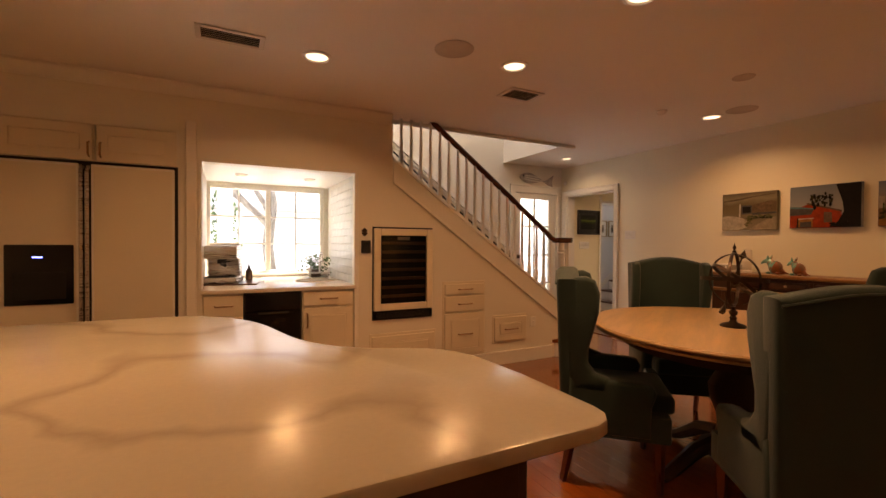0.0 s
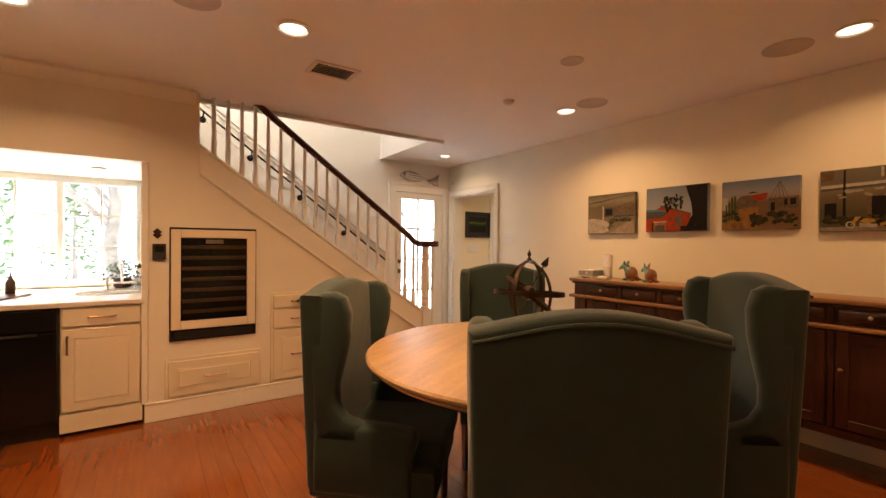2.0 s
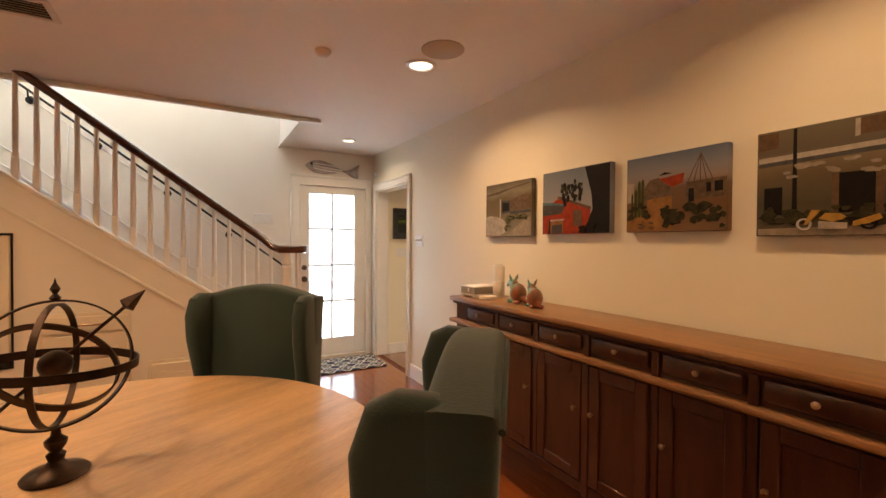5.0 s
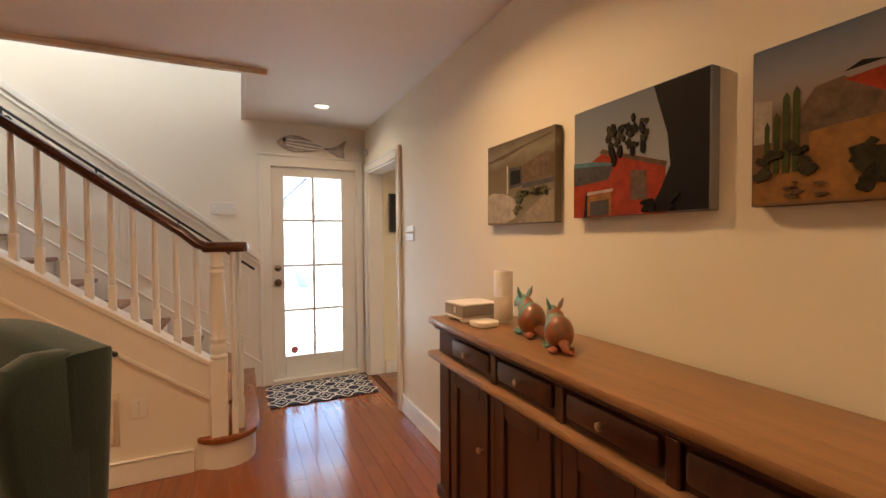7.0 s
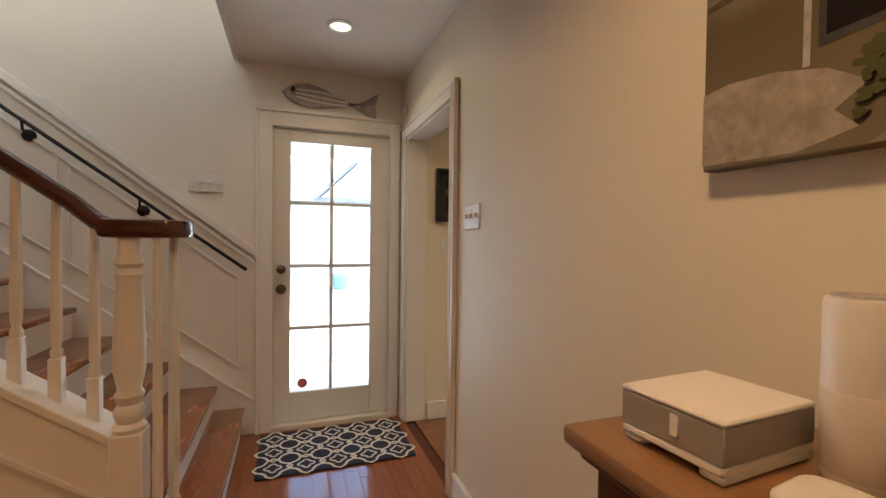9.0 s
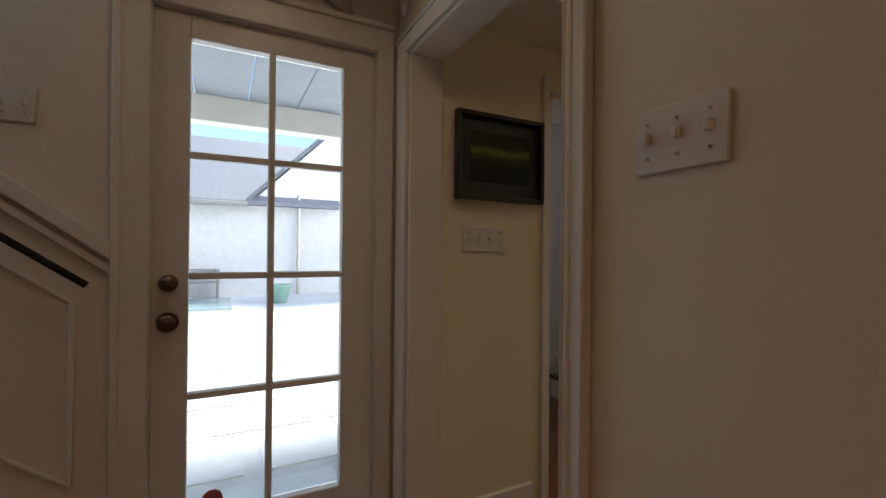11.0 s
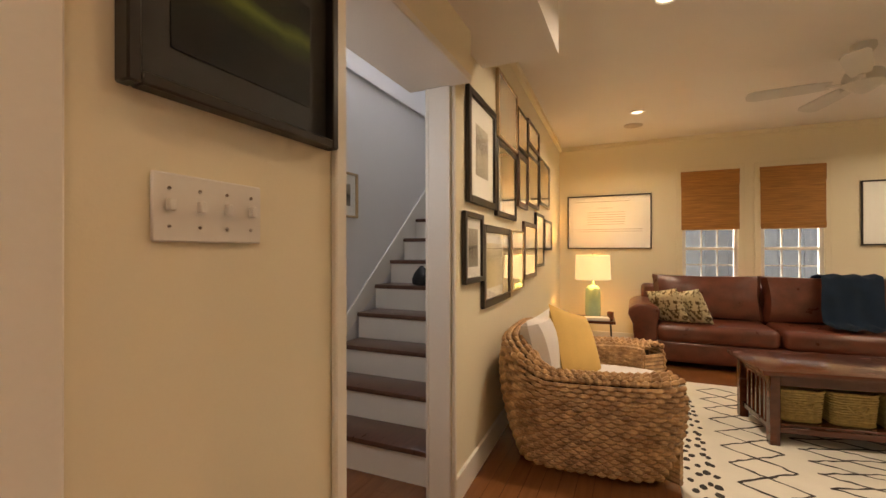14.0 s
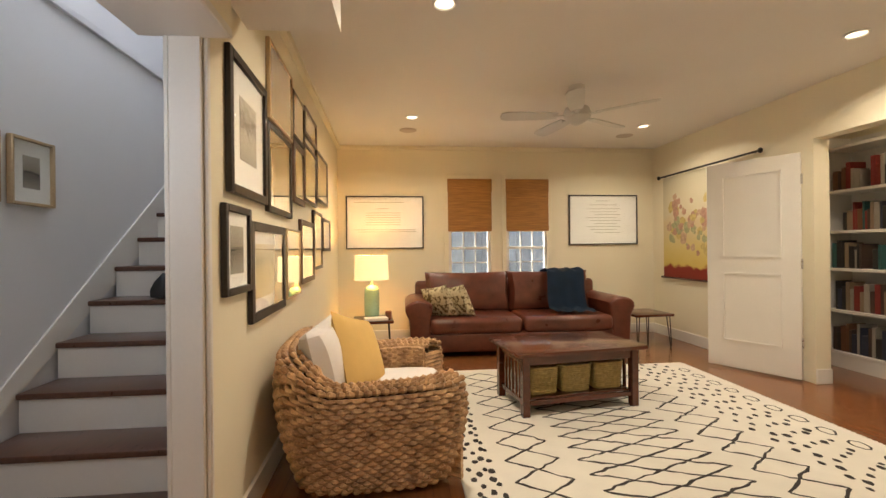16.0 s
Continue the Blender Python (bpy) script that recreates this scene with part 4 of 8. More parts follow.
def built_in_drawers(name, x0, x1, spans, label, frame_top=True):
    d = thing(name, label, "drawers")
    part("face_frame", bm_box(x0 - 0.02, K - 0.008, spans[-1][0] - 0.02, x1 + 0.02, K - 0.001, spans[0][1] + 0.02, 0.003), M_CAB, d)
    for z0, z1 in spans:
        f = panel_front(d, "drawer_front", x0, x1, z0 + 0.004, z1 - 0.004, K - 0.008, raised=(z1 - z0) > 0.2)
        pull(f, (x0 + x1) / 2, (z0 + z1) / 2, 0.16, K - 0.03)
    return d


built_in_drawers("wide_drawer", -3.545, -2.915, [(0.16, 0.43)], "wide cream drawer below the wine cooler")
built_in_drawers("drawer_stack", -2.80, -2.345, [(0.77, 0.885), (0.60, 0.76), (0.165, 0.59)], "stack of three cream drawers under the stairs")
built_in_drawers("low_drawer", -2.21, -1.80, [(0.25, 0.51)], "single cream drawer under the stairs")


def wall_panel():
    o = thing("wall_keypad", "small dark keypad on the kitchen wall", "keypad")
    part("housing", bm_box(-3.645, K - 0.025, 1.195, -3.56, K - 0.001, 1.31, 0.004), M_MATTBLACK, o)
    part("screen", bm_box(-3.63, K - 0.027, 1.25, -3.575, K - 0.0255, 1.295), M_GLASSBLK, o)
    f = thing("wall_ornament", "small dark bronze fleur ornament on the kitchen wall", "ornament")
    bm = bm_prism([(-3.615 + (0.042 if k % 2 else 0.016) * math.cos(k * math.pi / 4), 1.385 + (0.016 if k % 2 else 0.04) * math.sin(k * math.pi / 4 + 0.001)) for k in range(8)], K - 0.014, K - 0.001, "y", bevel=0.003)
    part("plaque", bm, M_BRONZE, f)


wall_panel()


def switch_plate(name, label, axis, face, a0, a1, z0, z1, n, sign, toggles=True):
    """A white switch plate with n toggles; axis: the one it runs along."""
    s = thing(name, label, "switch")
    def bx(a, b, za, zb, d0, d1, bev=0.002):
        lo, hi = face + sign * d0, face + sign * d1
        return bm_box(a, min(lo, hi), za, b, max(lo, hi), zb, bev) if axis == "x" else bm_box(min(lo, hi), a, za, max(lo, hi), b, zb, bev)
    part("plate", bx(a0, a1, z0, z1, 0.001, 0.008, 0.003), M_WHITEPL, s)
    zc = (z0 + z1) / 2
    for i in range(n):
        c = a0 + (a1 - a0) * (i + 0.5) / n
        part("toggle", bx(c - 0.006, c + 0.006, zc - 0.006, zc + 0.014, 0.008, 0.02), M_WHITEPL, s)
        for dz in (-0.03, 0.03):
            part("screw", bx(c - 0.003, c + 0.003, zc + dz - 0.003, zc + dz + 0.003, 0.008, 0.0095), M_STEEL, s)
    return s


switch_plate("light_switch", "white three-gang switch plate beside the cased opening", "y", 0, -1.378, -1.214, 1.357, 1.47, 3, -1)
switch_plate("light_switch", "white four-gang switch plate above the stair rail", "x", 0, -1.39, -1.19, 1.595, 1.705, 4, -1)
switch_plate("light_switch", "white four-gang switch plate below the dark photograph", "x", -0.13, 0.255, 0.465, 1.215, 1.325, 4, -1)
switch_plate("power_outlet", "white socket plate on the under-stair wall", "x", K, -1.73, -1.65, 0.37, 0.48, 1, -1)
switch_plate("power_outlet", "white socket plate low on the den wall", "x", -4.3, 4.62, 4.7, 0.32, 0.43, 1, 1)


# island -----------------------------------------------------------------------------
def island():
    i = thing("kitchen_island", "kitchen island with curved veined white quartz top and dark base", "kitchen island")
    knots = [(-4.0, -4.0), (-4.03, -3.9), (-4.1, -3.82), (-4.2, -3.765), (-4.3, -3.715), (-4.42, -3.6), (-4.5, -3.44), (-4.545, -3.26), (-4.6, -3.06), (-4.7, -2.88), (-4.83, -2.755), (-4.99, -2.7), (-5.25, -2.685)]
    curve = [(-4.06, -4.555), (-4.02, -4.54), (-3.993, -4.51), (-3.985, -4.47), (-3.985, -4.2)]
    for p0, p1, p2, p3 in zip(knots[:1] + knots, knots, knots[1:], knots[2:] + knots[-1:]):
        for t in (0.0, 0.34, 0.67):
            curve.append(tuple(0.5 * (2 * b + (c - a) * t + (2 * a - 5 * b + 4 * c - d) * t * t + (3 * b - a - 3 * c + d) * t ** 3) for a, b, c, d in zip(p0, p1, p2, p3)))
    curve += [(-5.25, -2.685), (-6.4, -2.685), (-6.4, -4.555)]
    part("worktop", bm_prism(curve, 0.885, 0.92, "z", bevel=0.006, seg=2), M_QUARTZ, i, "polished white quartz with soft brown veins")
    part("base", bm_prism([(-6.3, -4.46), (-4.17, -4.46), (-4.17, -4.0), (-4.75, -3.7), (-4.75, -2.85), (-6.3, -2.85)], 0.1, 0.885, "z", bevel=0.004), M_TABLEBASE, i, "dark stained island base")
    part("end_panel", bm_box(-4.169, -4.44, 0.14, -4.155, -4.04, 0.86, 0.004), M_TABLEBASE, i)
    part("front_panel", bm_box(-5.2, -4.475, 0.14, -4.2, -4.461, 0.86, 0.004), M_TABLEBASE, i)
    part("plinth", bm_box(-6.25, -4.4, 0, -4.3, -4.0, 0.1), M_MATTBLACK, i)
    return i


island()


# alcove clutter --------------------------------------------------------------------
def espresso_machine():
    e = thing("espresso_machine", "steel espresso machine on the alcove counter", "coffee machine", pose(-4.745, -0.82, 0.912, 0, 0, -12))
    part("drip_base", bm_box(-0.14, -0.17, 0, 0.14, 0.15, 0.05, 0.008), M_STEEL, e)
    part("column", bm_box(-0.13, 0.0, 0.05, 0.13, 0.15, 0.3, 0.01), M_STEEL, e)
    part("brew_head", bm_box(-0.135, -0.14, 0.21, 0.135, 0.15, 0.33, 0.015, seg=2), M_STEEL, e, "brushed steel top housing")
    part("water_tank", bm_box(-0.12, 0.02, 0.331, 0.12, 0.14, 0.35, 0.006), M_WHITEPL, e)
    part("group_head", bm_lathe([(0.035, 0.17), (0.038, 0.2), (0.03, 0.21)], 14, at=(0, -0.08, 0)), M_MATTBLACK, e)
    part("portafilter", bm_tube([(0, -0.08, 0.165), (0.03, -0.16, 0.165), (0.06, -0.24, 0.16)], 0.014, 8), M_MATTBLACK, e, "black portafilter handle")
    part("drip_tray", bm_box(-0.12, -0.165, 0.051, 0.12, -0.02, 0.056), M_MATTBLACK, e)
    t = thing("tray", "dark wooden tray under the coffee machine", "tray", pose(-4.7, -0.84, 0.912, 0, 0, -12))
    return e


espresso_machine()
for ob in [o for o in bpy.data.objects if o.name == "tray"]:
    part("board", bm_box(-0.24, -0.21, -0.0, 0.26, 0.19, 0.012, 0.004), M_TREAD, ob)
bpy.data.objects["espresso_machine"].location.z = 0.925


def soap_bottle(x, y, h, material, label):
    b = thing("bottle", label, "bottle", pose(x, y, 0.912))
    part("body", bm_lathe([(0.026, 0), (0.03, 0.01), (0.03, h * 0.55), (0.012, h * 0.75), (0.01, h * 0.85)], 14), material, b)
    part("pump", bm_tube([(0, 0, h * 0.85), (0, 0, h), (0.0, -0.035, h)], 0.006, 6), M_MATTBLACK, b)


soap_bottle(-4.53, -0.68, 0.17, M_TABLEBASE, "small dark glass syrup bottle with a pump")


def bridge_faucet():
    f = thing("faucet", "polished nickel bridge tap with cross handles", "tap", pose(-3.855, -0.62, 0.912))
    for dx in (-0.1, 0.1):
        part("valve", bm_lathe([(0.022, 0), (0.022, 0.01), (0.012, 0.02), (0.012, 0.07), (0.018, 0.08), (0.014, 0.1)], 12, at=(dx, 0, 0)), M_STEEL, f)
        bm = bm_tube([(dx - 0.03, 0, 0.105), (dx + 0.03, 0, 0.105)], 0.006, 6)
        bm_tube([(dx, -0.03, 0.105), (dx, 0.03, 0.105)], 0.006, 6, bm=bm)
        part("cross_handle", bm, M_STEEL, f)
    part("bridge", bm_tube([(-0.1, 0, 0.06), (0.1, 0, 0.06)], 0.009, 8), M_STEEL, f)
    part("spout", bm_tube([(0, 0, 0.06), (0, 0, 0.2)] + [(0, -0.07 + 0.07 * math.cos(a), 0.2 + 0.07 * math.sin(a)) for a in [k * math.pi / 8 for k in range(1, 9)]] + [(0, -0.14, 0.17)], 0.01, 8), M_STEEL, f)
    s = thing("sink", "round bar sink set in the stone counter", "sink", pose(-3.93, -0.88, 0.912))
    part("rim", bm_tube([(0.2 * math.cos(a), 0.13 * math.sin(a), 0.004) for a in [k * math.pi / 16 for k in range(32)]], 0.008, 6, closed=True), M_COUNTER, s)
    part("basin", bm_lathe([(0.19, 0.002), (0.17, 0.0025), (0.01, 0.003)], 24, scale=(1, 0.65)), M_GREYPL, s)


bridge_faucet()


def herb_plant():
    p = thing("potted_plant", "small dark leafy plant behind the tap", "plant", pose(-3.86, -0.4, 0.912))
    part("pot", bm_lathe([(0.05, 0), (0.065, 0.01), (0.07, 0.08), (0.065, 0.085), (0.06, 0.07)], 16), M_TABLEBASE, p)
    rnd = random.Random(4)
    bm = bmesh.new()
    for k in range(150):
        a, r, z = rnd.uniform(0, 6.28), rnd.uniform(0.0, 0.16), rnd.uniform(0.08, 0.22)
        m = Matrix.Translation((r * math.cos(a) * 1.1, r * math.sin(a) * 0.45, z * 1.1 - r * 0.25)) @ Euler((rnd.uniform(-1, 1), rnd.uniform(-1, 1), a)).to_matrix().to_4x4()
        vs = [bm.verts.new(m @ Vector(q)) for q in ((0, -0.02, 0), (0.012, 0, 0.004), (0, 0.025, 0), (-0.012, 0, 0.004))]
        bm.faces.new(vs)
    part("leaves", bm, M_LEAF, p, "dark green leaves")


herb_plant()


# ceiling fittings -------------------------------------------------------------------
def downlight(x, y, z, r=0.075, watts=30, colour=WARM, lamp=True):
    d = thing("recessed_light", "lit recessed downlight with white ring in the ceiling", "light", pose(x, y, z), group="recessed ceiling lights")
    part("trim_ring", bm_lathe([(r, -0.001), (r * 1.25, -0.001), (r * 1.25, -0.006), (r, -0.012), (r * 0.92, -0.004)], 24), M_WHITEPL, d)
    part("lens", bm_lathe([(r * 0.93, -0.0025), (r * 0.9, -0.004), (0.001, -0.005)], 20), M_BULB, d)
    if lamp:
        disc_lamp("downlight", (x, y, z - 0.02), watts * 0.112, colour, r * 1.6)
    return d


# the last three are assumed fittings out of view, added as fill
for x, y, w in ((-4.22, -2.38, 14), (-3.03, -2.85, 13), (-2.99, -3.8, 25), (-0.745, -2.78, 19), (-0.62, -4.56, 9), (-5.7, -3.5, 27), (-5.3, -5.2, 7), (-0.62, -6.2, 9)):
    downlight(x, y, CZ, 0.075, w)
downlight(-0.53, -0.67, CZ, 0.06, 6, SOFTWARM)
downlight(-4.6, -0.85, 1.905, 0.045, 1.2, SOFTWARM)
downlight(-4.0, -0.85, 1.905, 0.045, 1.2, SOFTWARM)


def ceiling_speaker(x, y, z, r=0.12):
    s = thing("ceiling_speaker", "round tan speaker grille in the ceiling", "speaker", pose(x, y, z), group="ceiling speakers")
    part("grille", bm_lathe([(r, -0.001), (r, -0.004), (r * 0.96, -0.007), (0.001, -0.007)], 28), M_SPEAKER, s)


for x, y in ((-3.5, -2.88), (-0.735, -3.03), (-0.64, -4.28), (-1.5, -3.45)):
    ceiling_speaker(x, y, CZ, 0.12 if x != -1.5 else 0.07)


def ceiling_vent(x, y, z, w, h, n):
    v = thing("ceiling_vent", "slatted air vent in the ceiling", "vent", pose(x, y, z), group="ceiling vents")
    part("backing", bm_box(-w / 2, -h / 2, -0.002, w / 2, h / 2, -0.0005), M_DARK, v)
    bm = bmesh.new()
    for b in ((-w / 2 - 0.03, -h / 2 - 0.03, -0.01, -w / 2, h / 2 + 0.03, -0.0005), (w / 2, -h / 2 - 0.03, -0.01, w / 2 + 0.03, h / 2 + 0.03, -0.0005), (-w / 2, -h / 2 - 0.03, -0.01, w / 2, -h / 2, -0.0005), (-w / 2, h / 2, -0.01, w / 2, h / 2 + 0.03, -0.0005)):
        bm_box(*b, bevel=0.003, bm=bm)
    part("frame", bm, M_VENT, v)
    for i in range(n):
        y0 = -h / 2 + h * (i + 0.5) / n
        bm = bm_box(-w / 2, y0 - 0.007, -0.011, w / 2, y0 + 0.007, -0.009)
        bmesh.ops.rotate(bm, verts=bm.verts, cent=(0, y0, -0.008), matrix=Matrix.Rotation(radians(35), 3, "X"))
        part("slat", bm, M_VENT, v)


ceiling_vent(-2.66, -2.43, CZ, 0.25, 0.16, 6)
ceiling_vent(-4.71, -2.42, CZ, 0.3, 0.12, 5)


def smoke_detector(x, y, z):
    s = thing("smoke_detector", "small round cream smoke detector on the ceiling", "smoke detector", pose(x, y, z))
    part("base", bm_lathe([(0.045, -0.001), (0.045, -0.012), (0.03, -0.03), (0.012, -0.036), (0.001, -0.036)], 20), M_VENT, s)


smoke_detector(-1.31, -2.68, CZ)


# fish and hall -------------------------------------------------------------------------
def fish():
    out = []
    for k in range(13):
        u = k / 12
        out.append((-0.84 + 0.46 * u, 2.285 + 0.065 * math.sin(math.pi * min(1, u * 1.05) ** 0.8) * (1 - 0.55 * u)))
    tail = [(-0.34, 2.31), (-0.25, 2.36), (-0.27, 2.30), (-0.25, 2.235), (-0.35, 2.262)]
    low = []
    for k in range(13):
        u = 1 - k / 12
        low.append((-0.84 + 0.46 * u, 2.285 - 0.055 * math.sin(math.pi * min(1, u * 1.05) ** 0.8) * (1 - 0.55 * u)))
    f = thing("wall_fish", "weathered grey wooden fish hung above the garden door", "wall decoration")
    part("body", bm_prism(out[:-1] + tail + low[1:-1], -0.035, -0.002, "y", bevel=0.008, seg=2), M_GALV, f)
    f.matrix_basis = Matrix.Translation((-0.84, 0, 2.285)) @ Matrix.Rotation(radians(5), 4, "Y") @ Matrix.Diagonal((1.09, 1, 1.6, 1)) @ Matrix.Translation((0.84, 0, -2.285))
    for dz in (-0.02, 0.0, 0.022):
        part("painted_line", bm_tube([(-0.76 + 0.035 * k, -0.037, 2.287 + dz * math.sin(math.pi * (0.25 + 0.06 * k))) for k in range(10)], 0.004, 5), M_WHITEPL, f)
    bm = bm_lathe([(0.012, 0), (0.01, 0.006), (0, 0.008)], 10)
    bm.transform(Matrix.Translation((-0.78, -0.035, 2.3)) @ Matrix.Rotation(radians(90), 4, "X"))
    part("eye", bm, M_MATTBLACK, f)


fish()


def door_sensor():
    o = thing("alarm_sensor", "small round white alarm sensor above the garden door corner", "sensor")
    bm = bm_lathe([(0.0, 0.0), (0.034, 0.001), (0.034, 0.012), (0.02, 0.026), (0.0, 0.03)], 18)
    bm.transform(Matrix.Translation((-0.001, -0.09, 2.23)) @ Matrix.Rotation(radians(-90), 4, "Y"))
    part("housing", bm, M_WHITEPL, o)


door_sensor()


def door_mat():
    m = thing("door_mat", "navy door mat with cream trellis pattern", "mat", pose(-0.51, -0.345, 0.0))
    part("mat_base", bm_box(-0.45, -0.275, 0, 0.45, 0.275, 0.012, 0.004), M_NAVY, m)
    bm = bmesh.new()
    for ix in range(5):
        for iy in range(3):
            cx, cy = -0.45 + 0.9 * (ix + 0.5) / 5, -0.275 + 0.55 * (iy + 0.5) / 3
            rx, ry = 0.085, 0.088
            for (ox, oy, sx, sy) in ((0, 0, 1.0, 1.0), (0, 0, 0.45, 0.45)):
                pts = []
                for k in range(20):
                    a = 2 * math.pi * k / 20
                    q = 1 + 0.22 * math.cos(4 * a)
                    pts.append((cx + sx * rx * q * math.cos(a), cy + sy * ry * q * math.sin(a), 0.0125))
                bm_tube(pts, 0.008 if sx == 1 else 0.006, 5, closed=True, bm=bm, flat=0.25)
    part("trellis", bm, M_CREAMYARN, m, "cream looped trellis")


door_mat()

# ---------------------------------------------------------------- dining set
TC = (-2.19, -3.80)
TZ = 0.835


def dining_table():
    t = thing("dining_table", "round scrubbed pine dining table on a dark pedestal", "table", pose(TC[0], TC[1], 0, 0, 0, 30))
    part("tabletop", bm_lathe([(0.62, TZ - 0.055), (0.715, TZ - 0.052), (0.735, TZ - 0.045), (0.738, TZ - 0.036), (0.728, TZ - 0.029), (0.752, TZ - 0.025), (0.765, TZ - 0.016), (0.765, TZ - 0.008), (0.757, TZ), (0.3, TZ + 0.0005), (0.01, TZ + 0.001)], 72), M_TABLE, t, "worn honey pine top with a moulded edge")
    part("apron", bm_lathe([(0.56, TZ - 0.12), (0.58, TZ - 0.12), (0.58, TZ - 0.05), (0.56, TZ - 0.05)], 48), M_TABLEBASE, t)
    part("pedestal", bm_lathe([(0.16, 0.12), (0.17, 0.16), (0.1, 0.2), (0.075, 0.3), (0.12, 0.42), (0.13, 0.5), (0.08, 0.6), (0.1, 0.66), (0.2, 0.68)], 28), M_TABLEBASE, t)
    for k in range(4):
        a = radians(45 + 90 * k)
        pts = [(0.1 * math.cos(a), 0.1 * math.sin(a), 0.2), (0.25 * math.cos(a), 0.25 * math.sin(a), 0.16), (0.4 * math.cos(a), 0.4 * math.sin(a), 0.06), (0.46 * math.cos(a), 0.46 * math.sin(a), 0.03)]
        part("foot", bm_tube(pts, [0.045, 0.042, 0.035, 0.03], 8), M_TABLEBASE, t)
    return t


dining_table()


def wing_chair(m):
    c = thing("wing_chair", "sage green wool wingback dining chair with dark wood legs", "chair", m, group="wing chairs round the dining table")
    # back, bowed at the top
    top = [(-0.315 + 0.63 * k / 14, 1.105 + 0.05 * math.cos((k - 7) / 7 * math.pi / 2) ** 1.2) for k in range(15)]
    bm = bm_prism([(-0.295, 0.3)] + top + [(0.295, 0.3)], -0.375, -0.255, "y", bevel=0.028, seg=3)
    for v in bm.verts:
        v.co.y -= 0.05 * max(0, v.co.z - 0.5)
    part("backrest", bm, M_GREEN, c, "bowed sage green back")
    part("piping", bm_tube([(x * 0.965, -0.376 - 0.05 * (z - 0.5), z - 0.026) for x, z in top], 0.006, 6), M_GREEN, c, "corded seam round the back")
    for sx in (-1, 1):
        prof = [(-0.33, 0.5), (-0.375, 1.08), (-0.31, 1.115), (-0.25, 1.12), (-0.205, 1.1), (-0.18, 1.03), (-0.186, 0.93), (-0.212, 0.82), (-0.235, 0.73), (-0.235, 0.66), (-0.2, 0.61), (-0.13, 0.585), (-0.13, 0.5)]
        bm = bm_prism(prof, sx * 0.24, sx * 0.31, "x", bevel=0.024, seg=3)
        for v in bm.verts:
            v.co.x += sx * 0.04 * max(0, v.co.y + 0.3) * max(0, min(1, (v.co.z - 0.6) / 0.3)) * 2
        part("wing", bm, M_GREEN, c)
        arm = [(-0.34, 0.29), (-0.34, 0.59), (0.03, 0.575), (0.08, 0.565), (0.1, 0.53), (0.09, 0.49), (0.075, 0.45), (0.075, 0.29)]
        part("arm", bm_prism(arm, sx * 0.22, sx * 0.31, "x", bevel=0.024, seg=3), M_GREEN, c)
    part("seat_cushion", bm_box(-0.235, -0.27, 0.40, 0.235, 0.2, 0.5, 0.03, seg=3), M_GREEN, c)
    part("seat_rail", bm_box(-0.295, -0.36, 0.27, 0.295, 0.17, 0.41, 0.012, seg=2), M_GREEN, c)
    for x in (-0.26, 0.26):
        part("leg", bm_tube([(x, 0.12, 0.28), (x, 0.125, 0.0)], [0.028, 0.017], 4), M_LEG, c, "dark red tapered leg")
        part("leg", bm_tube([(x, -0.31, 0.28), (x, -0.36, 0.0)], [0.028, 0.018], 4), M_LEG, c, "dark red raked leg")
    return c


# place, facing, and how wide and high each one is against the first
chairs = [(-2.654, -3.473, -133.4, 1.0, 1.0), (-2.533, -4.265, -37.5, 1.0, 1.0), (-1.70, -4.18, 51.0, 0.92, 1.045), (-1.875, -3.265, 141.5, 0.88, 1.035)]
first = None
for cx, cy, turn, wide, high in chairs:
    m = pose(cx, cy, 0, 0, 0, turn) @ Matrix.Diagonal((wide, 1, high, 1))
    if first is None:
        first = wing_chair(m)
    else:
        copy_thing(first, m)


